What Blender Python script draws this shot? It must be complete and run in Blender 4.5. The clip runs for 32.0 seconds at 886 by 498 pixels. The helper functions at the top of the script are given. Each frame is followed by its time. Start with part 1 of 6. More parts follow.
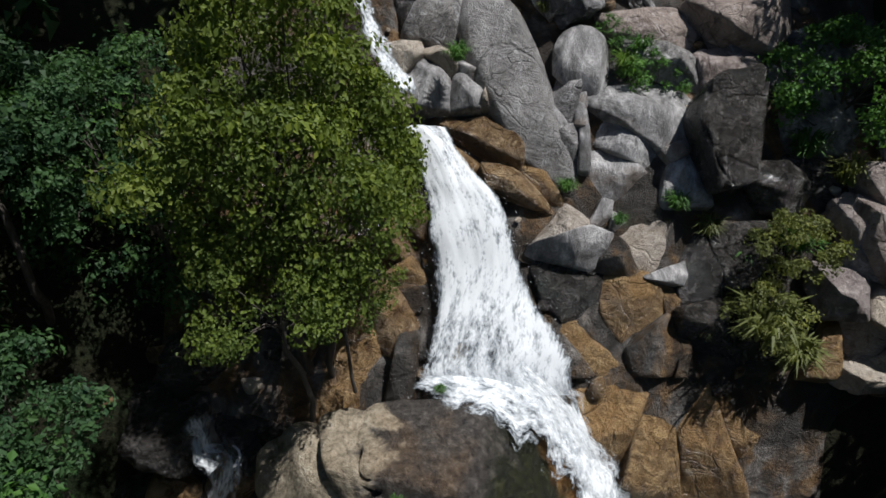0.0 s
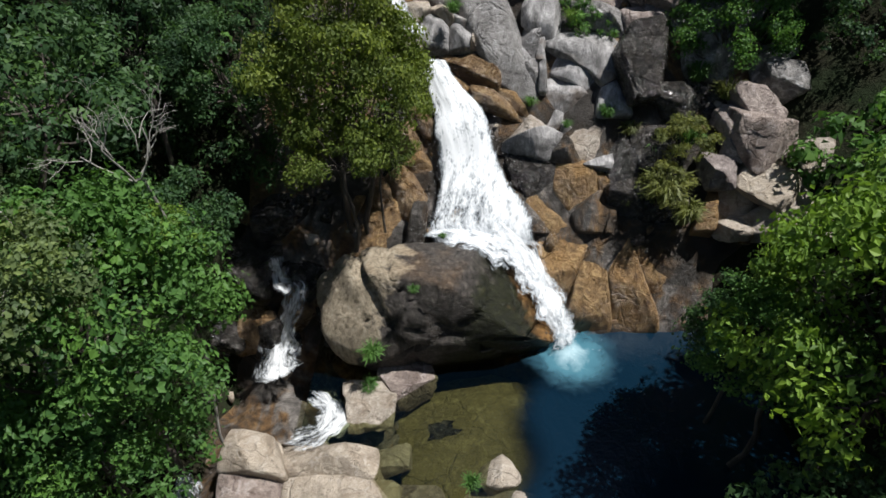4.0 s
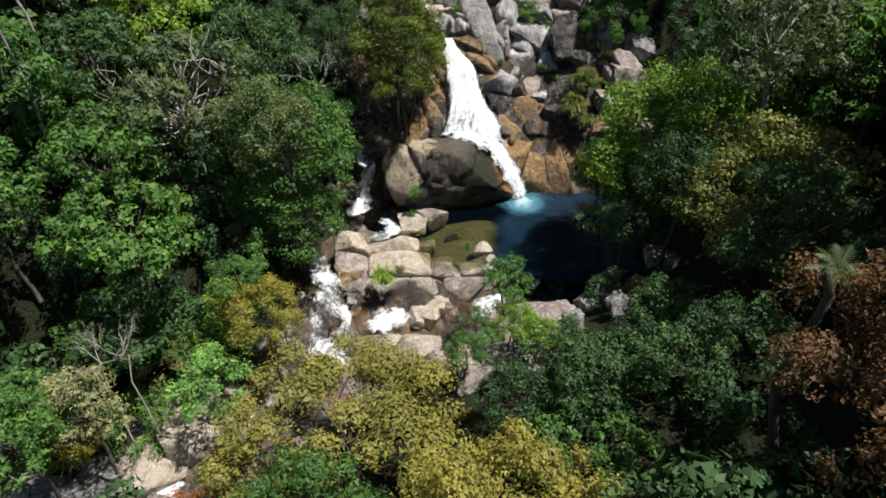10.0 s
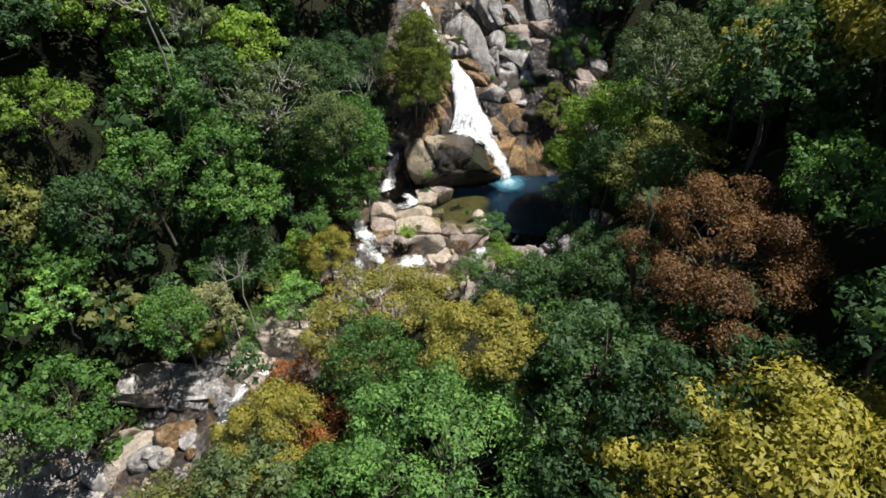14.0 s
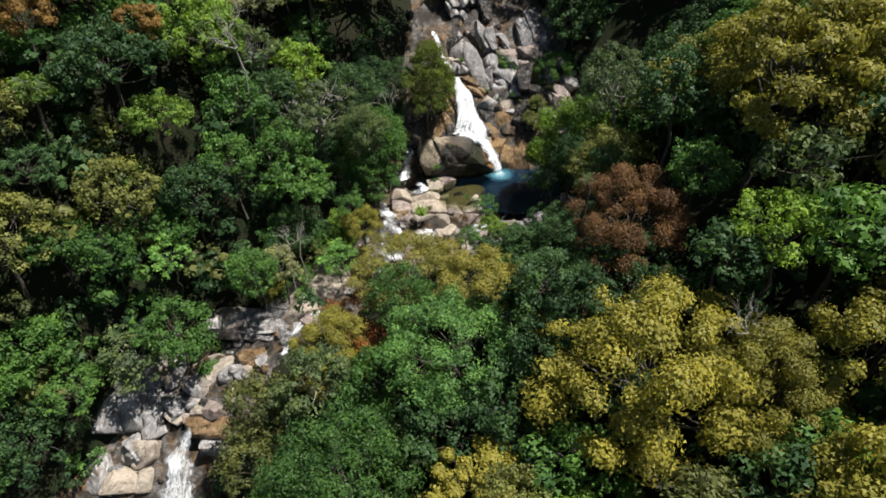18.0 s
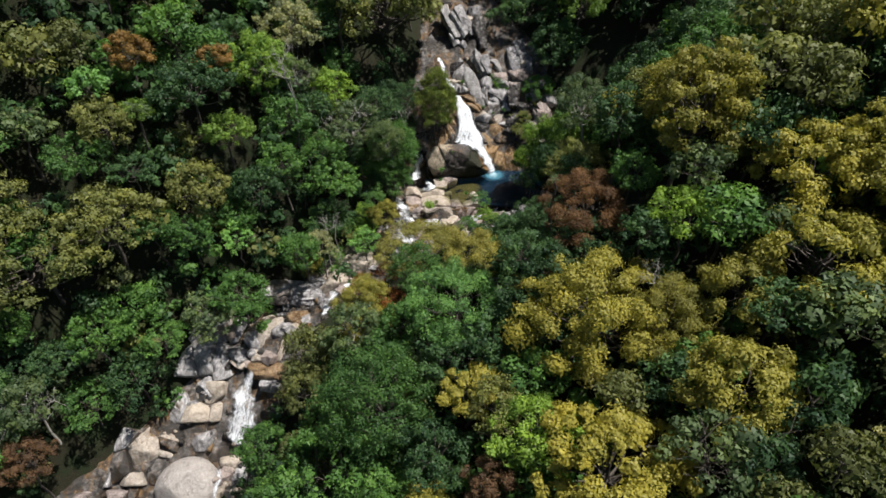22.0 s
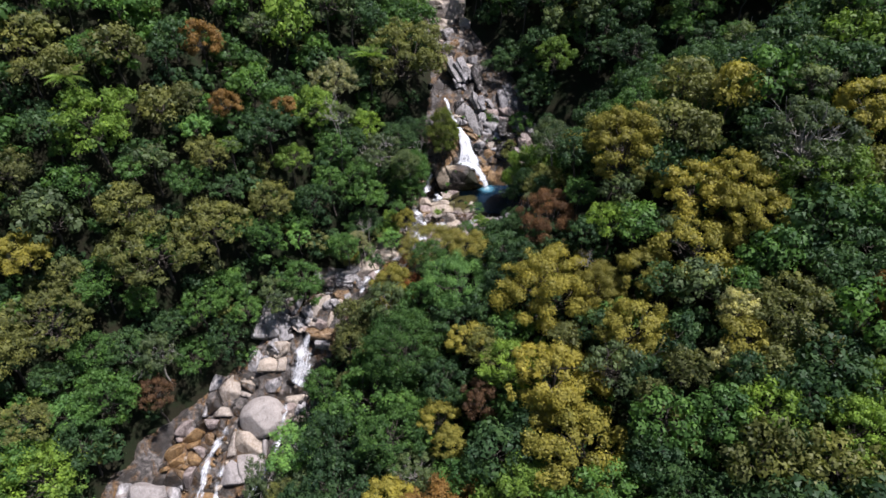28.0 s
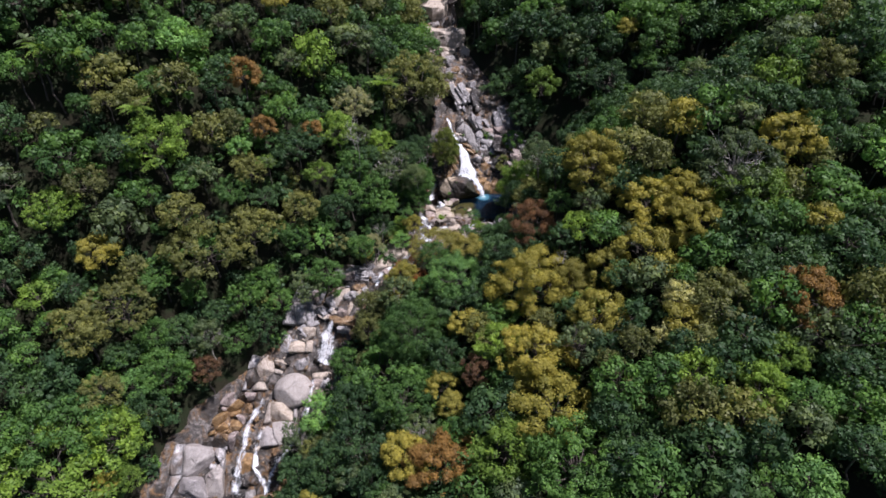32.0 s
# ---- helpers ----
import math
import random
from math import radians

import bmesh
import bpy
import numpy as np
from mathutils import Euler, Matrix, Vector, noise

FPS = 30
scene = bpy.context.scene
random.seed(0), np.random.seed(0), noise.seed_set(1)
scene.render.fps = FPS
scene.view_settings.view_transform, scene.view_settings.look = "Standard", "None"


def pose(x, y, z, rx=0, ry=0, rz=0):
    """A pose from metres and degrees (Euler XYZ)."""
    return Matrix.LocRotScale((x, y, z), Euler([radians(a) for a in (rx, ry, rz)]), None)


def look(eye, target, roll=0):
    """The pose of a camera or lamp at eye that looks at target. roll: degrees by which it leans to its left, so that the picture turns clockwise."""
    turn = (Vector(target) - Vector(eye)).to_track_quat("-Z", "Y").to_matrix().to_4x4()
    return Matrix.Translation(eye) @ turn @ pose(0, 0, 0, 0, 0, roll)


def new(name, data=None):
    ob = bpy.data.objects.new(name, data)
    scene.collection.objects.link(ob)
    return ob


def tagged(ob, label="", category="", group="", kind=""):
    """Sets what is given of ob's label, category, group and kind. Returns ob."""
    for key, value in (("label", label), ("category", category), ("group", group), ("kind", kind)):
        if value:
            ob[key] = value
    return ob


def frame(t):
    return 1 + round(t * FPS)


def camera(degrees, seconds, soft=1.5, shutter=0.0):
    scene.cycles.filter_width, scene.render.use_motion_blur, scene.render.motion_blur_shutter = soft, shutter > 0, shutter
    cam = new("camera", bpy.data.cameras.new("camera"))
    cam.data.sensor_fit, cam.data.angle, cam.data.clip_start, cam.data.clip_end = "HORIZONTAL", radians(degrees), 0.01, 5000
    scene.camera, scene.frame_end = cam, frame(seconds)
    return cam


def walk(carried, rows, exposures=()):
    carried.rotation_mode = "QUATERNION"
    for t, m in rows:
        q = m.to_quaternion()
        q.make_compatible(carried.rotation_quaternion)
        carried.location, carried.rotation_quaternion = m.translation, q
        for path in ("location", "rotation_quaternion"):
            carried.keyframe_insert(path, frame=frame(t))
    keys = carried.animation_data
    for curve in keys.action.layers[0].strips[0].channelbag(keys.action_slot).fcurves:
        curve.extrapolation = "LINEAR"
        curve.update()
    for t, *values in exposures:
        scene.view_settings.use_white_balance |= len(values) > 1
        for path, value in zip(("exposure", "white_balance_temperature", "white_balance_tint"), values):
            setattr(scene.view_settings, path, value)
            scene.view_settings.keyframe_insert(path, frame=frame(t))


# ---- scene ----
cam = camera(72.0, 32.0, 1.65)
# DEEP stretches the path along the view for the chosen lens
METRES, EYE, TILT, LEAN, TURN, DEEP = 60.0, 11.4, -38.0, 0.0, 0.0, 1.393
ROWS = [
    (0.0, 0.0, 0.0, 0.0, 0.0, 0.0, -0.0),
    (0.5, 0.0003, -0.0059, -0.0034, 0.04, 0.03, 0.03),
    (1.0, 0.0004, -0.0123, -0.0077, 0.08, 0.01, 0.04),
    (1.5, 0.0005, -0.019, -0.0129, 0.09, -0.02, 0.04),
    (2.0, 0.0005, -0.026, -0.0188, 0.11, -0.04, 0.06),
    (2.5, 0.0005, -0.0336, -0.025, 0.17, -0.02, 0.06),
    (3.0, 0.0004, -0.0417, -0.0318, 0.18, -0.05, 0.08),
    (3.5, 0.0007, -0.0504, -0.0394, 0.29, 0.04, 0.11),
    (5.5, -0.0015, -0.0908, -0.0687, 0.18, 0.26, 0.32),
    (6.0, -0.0016, -0.1026, -0.0757, 0.27, 0.23, 0.23),
    (6.5, -0.002, -0.1146, -0.0835, 0.25, 0.24, 0.29),
    (7.0, -0.0022, -0.1271, -0.0915, 0.31, 0.25, 0.32),
    (7.5, -0.0025, -0.1403, -0.0989, 0.3, 0.23, 0.29),
    (8.0, -0.0033, -0.154, -0.1064, 0.24, 0.2, 0.28),
    (8.5, -0.0034, -0.1686, -0.1131, 0.35, 0.13, 0.27),
    (9.0, -0.0043, -0.1832, -0.1199, 0.3, 0.19, 0.23),
    (9.5, -0.0047, -0.1979, -0.1258, 0.36, 0.19, 0.26),
    (10.0, -0.006, -0.2124, -0.1305, 0.26, 0.09, 0.26),
    (10.5, -0.0064, -0.2273, -0.1347, 0.3, 0.06, 0.27),
    (11.0, -0.0068, -0.2422, -0.1389, 0.32, 0.05, 0.19),
    (11.5, -0.0073, -0.257, -0.1429, 0.35, 0.03, 0.21),
    (12.0, -0.0081, -0.272, -0.1468, 0.33, -0.02, 0.21),
    (12.5, -0.0086, -0.287, -0.1509, 0.37, -0.05, 0.17),
    (13.0, -0.0095, -0.302, -0.1546, 0.37, -0.1, 0.13),
    (13.5, -0.0108, -0.3171, -0.1586, 0.33, -0.14, 0.1),
    (14.0, -0.0105, -0.3319, -0.1633, 0.44, -0.09, 0.09),
    (14.5, -0.0115, -0.3473, -0.1674, 0.4, -0.12, 0.1),
    (16.5, -0.0145, -0.4082, -0.1825, 0.47, -0.13, -0.02),
    (17.0, -0.015, -0.4238, -0.1863, 0.48, -0.14, -0.05),
    (17.5, -0.0155, -0.4396, -0.1897, 0.48, -0.15, -0.02),
    (18.0, -0.0155, -0.4558, -0.1929, 0.5, -0.13, -0.07),
    (18.5, -0.0158, -0.472, -0.1959, 0.5, -0.12, -0.08),
    (19.0, -0.0162, -0.4883, -0.1987, 0.52, -0.13, -0.07),
    (19.5, -0.0163, -0.5046, -0.2012, 0.54, -0.14, -0.09),
    (20.0, -0.0168, -0.5211, -0.2037, 0.55, -0.17, -0.1),
    (20.5, -0.0175, -0.5376, -0.2063, 0.56, -0.19, -0.11),
    (21.0, -0.0182, -0.5543, -0.2089, 0.57, -0.2, -0.14),
    (21.5, -0.0189, -0.5713, -0.2114, 0.58, -0.18, -0.16),
    (22.0, -0.0195, -0.5884, -0.2137, 0.58, -0.16, -0.19),
    (22.5, -0.0202, -0.6056, -0.216, 0.59, -0.15, -0.18),
    (23.0, -0.0206, -0.6228, -0.2179, 0.62, -0.14, -0.21),
    (23.5, -0.0214, -0.6402, -0.2194, 0.61, -0.14, -0.23),
    (24.0, -0.022, -0.6576, -0.2209, 0.63, -0.11, -0.25),
    (24.5, -0.0225, -0.6754, -0.2218, 0.66, -0.1, -0.26),
    (25.0, -0.023, -0.6935, -0.2223, 0.68, -0.1, -0.27),
    (25.5, -0.0233, -0.7118, -0.2224, 0.72, -0.1, -0.28),
    (27.5, -0.0242, -0.7858, -0.2223, 0.79, -0.07, -0.32),
    (28.0, -0.0241, -0.8043, -0.222, 0.82, -0.07, -0.31),
    (28.5, -0.0239, -0.8226, -0.2219, 0.84, -0.07, -0.31),
    (29.0, -0.024, -0.8408, -0.2215, 0.85, -0.06, -0.32),
    (29.5, -0.0242, -0.859, -0.2214, 0.86, -0.06, -0.33),
    (30.0, -0.0244, -0.8773, -0.2215, 0.88, -0.05, -0.34),
    (30.5, -0.0247, -0.8957, -0.2218, 0.89, -0.03, -0.36),
    (31.0, -0.0251, -0.9141, -0.2221, 0.9, -0.04, -0.38),
    (31.5, -0.0256, -0.9325, -0.2224, 0.91, -0.03, -0.4),
    (32.0, -0.0259, -0.9509, -0.2225, 0.92, -0.02, -0.42),
]
walk(cam, [(t, pose(0, 0, EYE, TILT, LEAN, TURN) @ pose(METRES * x, METRES * DEEP * y, METRES * z, 90 + pitch / DEEP, roll, yaw / DEEP)) for t, x, y, z, yaw, pitch, roll in ROWS], [(0.0, 0.06, 6000, 10), (3.5, 0.36, 6100, 10), (6.0, 0.58, 6300, 10), (9.0, 0.66, 6400, 10), (12.0, 0.78, 6450, 10), (15.0, 0.74, 6500, 10), (19.0, 0.63, 6450, 10), (26.0, 0.60, 6100, 17), (32.0, 0.58, 5900, 25)])

# ---- light ----
SUN_TO = Vector((0.37, -0.02, 0.92)).normalized()
world = bpy.data.worlds.new("sky")
scene.world = world
world.use_nodes = True
wn = world.node_tree.nodes
wl = world.node_tree.links
wn.clear()
w_out = wn.new("ShaderNodeOutputWorld")
w_bg = wn.new("ShaderNodeBackground")
w_sky = wn.new("ShaderNodeTexSky")
w_sky.sky_type = "NISHITA"
w_sky.sun_disc = False
w_sky.sun_elevation = math.asin(SUN_TO.z)
w_sky.sun_rotation = math.atan2(SUN_TO.x, SUN_TO.y)
w_bg.inputs["Strength"].default_value = 0.045
wl.new(w_sky.outputs[0], w_bg.inputs["Color"])
wl.new(w_bg.outputs[0], w_out.inputs["Surface"])
sun = new("sun", bpy.data.lights.new("sun", "SUN"))
sun.data.energy = 5.0
sun.data.angle = radians(0.55)
sun.data.color = (1.0, 0.95, 0.87)
sun.matrix_world = look(SUN_TO * 100, (0, 0, 0))

# ---- materials ----
def mat(name):
    m = bpy.data.materials.new(name)
    m.use_nodes = True
    nt = m.node_tree
    nt.nodes.clear()
    return m, nt


def node(nt, kind, **ins):
    n = nt.nodes.new(kind)
    for key, value in ins.items():
        n.inputs[key.replace("_", " ")].default_value = value
    return n


def ramp(nt, fac, stops):
    r = nt.nodes.new("ShaderNodeValToRGB")
    e = r.color_ramp.elements
    while len(e) < len(stops):
        e.new(0.5)
    for el, (p, c) in zip(e, stops):
        el.position = p
        el.color = (*c, 1)
    nt.links.new(fac, r.inputs[0])
    return r.outputs[0]


def mixc(nt, fac, a, b, blend="MIX"):
    m = nt.nodes.new("ShaderNodeMix")
    m.data_type = "RGBA"
    m.blend_type = blend
    for sock, v in ((m.inputs[0], fac), (m.inputs[6], a), (m.inputs[7], b)):
        if isinstance(v, (int, float)):
            sock.default_value = v
        elif isinstance(v, tuple):
            sock.default_value = (*v, 1)
        else:
            nt.links.new(v, sock)
    return m.outputs[2]


def maths(nt, op, a, b=0.0):
    m = nt.nodes.new("ShaderNodeMath")
    m.operation = op
    for sock, v in ((m.inputs[0], a), (m.inputs[1], b)):
        if isinstance(v, (int, float)):
            sock.default_value = v
        else:
            nt.links.new(v, sock)
    return m.outputs[0]


def noise_of(nt, vec, scale, detail=4.0, rough=0.55, dist=0.0):
    n = node(nt, "ShaderNodeTexNoise", Scale=scale, Detail=detail, Roughness=rough, Distortion=dist)
    if vec is not None:
        nt.links.new(vec, n.inputs["Vector"])
    return n.outputs["Fac"]


def position(nt, stretch=None, per_object=True):
    """World position, moved by a random amount for each object."""
    g = nt.nodes.new("ShaderNodeNewGeometry")
    out = g.outputs["Position"]
    if per_object:
        oi = nt.nodes.new("ShaderNodeObjectInfo")
        v = nt.nodes.new("ShaderNodeVectorMath")
        v.operation = "ADD"
        s = maths(nt, "MULTIPLY", oi.outputs["Random"], 37.0)
        nt.links.new(out, v.inputs[0])
        nt.links.new(s, v.inputs[1])
        out = v.outputs[0]
    if stretch:
        mp = nt.nodes.new("ShaderNodeMapping")
        mp.inputs["Scale"].default_value = stretch
        nt.links.new(out, mp.inputs[0])
        out = mp.outputs[0]
    return out


def finish(nt, color, rough, bump=None, strength=0.4, distance=0.05, spec=0.5, extra=None):
    p = nt.nodes.new("ShaderNodeBsdfPrincipled")
    o = nt.nodes.new("ShaderNodeOutputMaterial")
    p.inputs["Specular IOR Level"].default_value = spec
    if isinstance(color, tuple):
        p.inputs["Base Color"].default_value = (*color, 1)
    else:
        nt.links.new(color, p.inputs["Base Color"])
    if isinstance(rough, (int, float)):
        p.inputs["Roughness"].default_value = rough
    else:
        nt.links.new(rough, p.inputs["Roughness"])
    if bump is not None:
        b = node(nt, "ShaderNodeBump", Strength=strength, Distance=distance)
        nt.links.new(bump, b.inputs["Height"])
        nt.links.new(b.outputs[0], p.inputs["Normal"])
    nt.links.new(p.outputs[0], o.inputs[0])
    return p, o


def granite(name, pale, mid, dark, stain, stain_amount, rough=0.75, wet=0.0):
    m, nt = mat(name)
    pos = position(nt)
    big = noise_of(nt, pos, 0.45, 5, 0.6, 0.6)
    med = noise_of(nt, pos, 2.8, 8, 0.70, 0.5)
    fine = noise_of(nt, pos, 22.0, 4, 0.7)
    speck = noise_of(nt, pos, 70.0, 2, 0.5)
    base = ramp(nt, med, [(0.25, dark), (0.45, mid), (0.72, pale)])
    base = mixc(nt, ramp(nt, big, [(0.35, (0, 0, 0)), (0.62, (1, 1, 1))]), base, mid)
    streak = noise_of(nt, position(nt, (2.2, 2.2, 0.35)), 1.3, 5, 0.62, 0.4)
    base = mixc(nt, ramp(nt, streak, [(0.62 - 0.3 * stain_amount, (0, 0, 0)), (0.80 - 0.25 * stain_amount, (1, 1, 1))]), base, stain)
    lich = noise_of(nt, pos, 4.5, 5, 0.7)
    base = mixc(nt, ramp(nt, lich, [(0.62, (0, 0, 0)), (0.74, (0.3, 0.3, 0.3))]), base, dark)
    base = mixc(nt, 0.35, base, ramp(nt, speck, [(0.3, (0.25, 0.25, 0.25)), (0.7, (0.9, 0.9, 0.9))]), "OVERLAY")
    oi = nt.nodes.new("ShaderNodeObjectInfo")
    base = mixc(nt, 1.0, base, ramp(nt, oi.outputs["Random"], [(0.0, (0.74, 0.74, 0.76)), (0.5, (0.95, 0.93, 0.90)), (1.0, (1.0, 0.96, 0.9))]), "MULTIPLY")
    crack = nt.nodes.new("ShaderNodeTexVoronoi")
    crack.feature = "DISTANCE_TO_EDGE"
    crack.inputs["Scale"].default_value = 0.36
    warp = nt.nodes.new("ShaderNodeVectorMath")
    warp.operation = "ADD"
    wn_ = node(nt, "ShaderNodeTexNoise", Scale=0.8, Detail=5.0)
    nt.links.new(pos, wn_.inputs["Vector"])
    nt.links.new(pos, warp.inputs[0])
    nt.links.new(wn_.outputs["Color"], warp.inputs[1])
    nt.links.new(warp.outputs[0], crack.inputs["Vector"])
    joint = ramp(nt, crack.outputs["Distance"], [(0.0, (0, 0, 0)), (0.014, (1, 1, 1))])
    some = ramp(nt, noise_of(nt, pos, 0.5, 3, 0.5), [(0.49, (0, 0, 0)), (0.58, (1, 1, 1))])
    open_k = maths(nt, "MULTIPLY", maths(nt, "SUBTRACT", 1.0, joint), some)
    base = mixc(nt, maths(nt, "MULTIPLY", open_k, 0.5), base, dark)
    line = maths(nt, "SUBTRACT", 1.0, open_k)
    crack2 = nt.nodes.new("ShaderNodeTexVoronoi")
    crack2.feature = "DISTANCE_TO_EDGE"
    crack2.inputs["Scale"].default_value = 1.0
    sq = nt.nodes.new("ShaderNodeMapping")
    sq.inputs["Scale"].default_value = (0.8, 1.2, 2.6)
    sq.inputs["Rotation"].default_value = (0.5, 0.25, 0.4)
    nt.links.new(warp.outputs[0], sq.inputs[0])
    nt.links.new(sq.outputs[0], crack2.inputs["Vector"])
    thin = ramp(nt, crack2.outputs["Distance"], [(0.0, (0, 0, 0)), (0.022, (1, 1, 1))])
    where = ramp(nt, big, [(0.44, (0, 0, 0)), (0.54, (1, 1, 1))])
    thin_k = maths(nt, "MULTIPLY", maths(nt, "SUBTRACT", 1.0, thin), where)
    base = mixc(nt, maths(nt, "MULTIPLY", thin_k, 0.62), base, dark)
    line = maths(nt, "SUBTRACT", line, maths(nt, "MULTIPLY", thin_k, 0.7))
    patch = noise_of(nt, pos, 0.9, 7, 0.72, 1.2)
    base = mixc(nt, ramp(nt, patch, [(0.52, (0, 0, 0)), (0.64, (0.75, 0.75, 0.75))]), base, stain)
    fleck = noise_of(nt, pos, 3.4, 8, 0.74, 0.9)
    base = mixc(nt, ramp(nt, fleck, [(0.53, (0, 0, 0)), (0.62, (0.8, 0.8, 0.8))]), base, pale)
    base = mixc(nt, ramp(nt, fleck, [(0.34, (0.75, 0.75, 0.75)), (0.42, (0, 0, 0))]), base, dark)
    height = maths(nt, "ADD", maths(nt, "MULTIPLY", med, 1.3), maths(nt, "ADD", maths(nt, "MULTIPLY", fine, 0.25), maths(nt, "MULTIPLY", line, 0.35)))
    r = ramp(nt, med, [(0.3, (rough - 0.25 * wet,) * 3), (0.7, (min(1.0, rough + 0.1),) * 3)])
    finish(nt, base, r, height, 0.85, 0.20, 0.35 + 0.35 * wet)
    return m


M_PALE = granite("pale_granite", (0.56, 0.500, 0.430), (0.42, 0.370, 0.315), (0.17, 0.142, 0.115), (0.24, 0.190, 0.140), 0.30)
M_GREY = granite("grey_granite", (0.52, 0.51, 0.51), (0.22, 0.213, 0.215), (0.030, 0.030, 0.032), (0.050, 0.048, 0.048), 0.50, 0.55, 0.4)
# wet rock; in the hollow and the cliff recess its near-black also replaces shade
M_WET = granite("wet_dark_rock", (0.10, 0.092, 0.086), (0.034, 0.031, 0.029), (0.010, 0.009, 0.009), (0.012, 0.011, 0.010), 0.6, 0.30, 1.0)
M_SILT = granite("olive_silty_bed", (0.26, 0.23, 0.12), (0.18, 0.155, 0.075), (0.09, 0.075, 0.035), (0.12, 0.10, 0.045), 0.3)
M_RUST = granite("rust_stained_rock", (0.36, 0.26, 0.15), (0.175, 0.112, 0.055), (0.04, 0.025, 0.014), (0.055, 0.03, 0.015), 0.45, 0.36, 0.8)


def bedrock():
    m, nt = mat("mottled_bedrock")
    pos = position(nt, per_object=False)
    big = noise_of(nt, pos, 0.42, 6, 0.66, 1.0)
    rusty = noise_of(nt, position(nt, (1.3, 0.8, 0.6), False), 0.8, 6, 0.65, 0.9)
    med = noise_of(nt, pos, 2.6, 7, 0.7, 0.5)
    fine = noise_of(nt, pos, 24.0, 4, 0.7)
    grey = ramp(nt, med, [(0.34, (0.03, 0.028, 0.026)), (0.50, (0.12, 0.108, 0.098)), (0.70, (0.32, 0.292, 0.268))])
    rust = ramp(nt, med, [(0.34, (0.022, 0.012, 0.006)), (0.50, (0.125, 0.070, 0.028)), (0.68, (0.27, 0.165, 0.070))])
    c = mixc(nt, ramp(nt, rusty, [(0.46, (0, 0, 0)), (0.56, (1, 1, 1))]), grey, rust)
    c = mixc(nt, ramp(nt, big, [(0.45, (0, 0, 0)), (0.55, (0.88, 0.88, 0.88))]), c, (0.022, 0.019, 0.016))
    r = ramp(nt, big, [(0.45, (0.62,) * 3), (0.6, (0.28,) * 3)])
    finish(nt, c, r, maths(nt, "ADD", med, maths(nt, "MULTIPLY", fine, 0.3)), 0.9, 0.22, 0.5)
    return m


M_BED = bedrock()


def leaf_mat(name, a, b, c, trans=0.36, rough=0.55):
    m, nt = mat(name)
    g = nt.nodes.new("ShaderNodeNewGeometry")
    oi = nt.nodes.new("ShaderNodeObjectInfo")
    leaf = mixc(nt, 0.66, ramp(nt, g.outputs["Random Per Island"], [(0.0, a), (0.55, b), (1.0, c)]), b)
    big = noise_of(nt, position(nt), 0.9, 3, 0.6)
    leaf = mixc(nt, ramp(nt, big, [(0.38, (0, 0, 0)), (0.66, (0.75, 0.75, 0.75))]), leaf, b)
    own = nt.nodes.new("ShaderNodeAttribute")
    own.attribute_name = "tone"
    tone = ramp(nt, maths(nt, "FRACT", maths(nt, "ADD", oi.outputs["Random"], own.outputs["Fac"])), [(0.0, (0.75, 0.80, 1.25)), (0.5, (1.03, 1.08, 1.55)), (1.0, (1.28, 1.28, 1.70))])
    leaf = mixc(nt, 1.0, leaf, tone, "MULTIPLY")
    spray_of = nt.nodes.new("ShaderNodeAttribute")
    spray_of.attribute_name = "puff"
    young = ramp(nt, maths(nt, "ADD", maths(nt, "MULTIPLY", spray_of.outputs["Fac"], 0.5), 0.5), [(0.0, (0.60, 0.66, 0.80)), (0.5, (1.0, 1.0, 1.0)), (1.0, (1.42, 1.34, 1.02))])
    leaf = mixc(nt, 1.0, leaf, young, "MULTIPLY")
    p, o = finish(nt, leaf, rough, None, spec=0.28)
    t = nt.nodes.new("ShaderNodeBsdfTranslucent")
    nt.links.new(mixc(nt, 1.0, leaf, (1.25, 1.30, 0.75), "MULTIPLY"), t.inputs[0])
    mx = nt.nodes.new("ShaderNodeMixShader")
    mx.inputs[0].default_value = trans
    nt.links.new(p.outputs[0], mx.inputs[1])
    nt.links.new(t.outputs[0], mx.inputs[2])
    nt.links.new(mx.outputs[0], o.inputs[0])
    return m


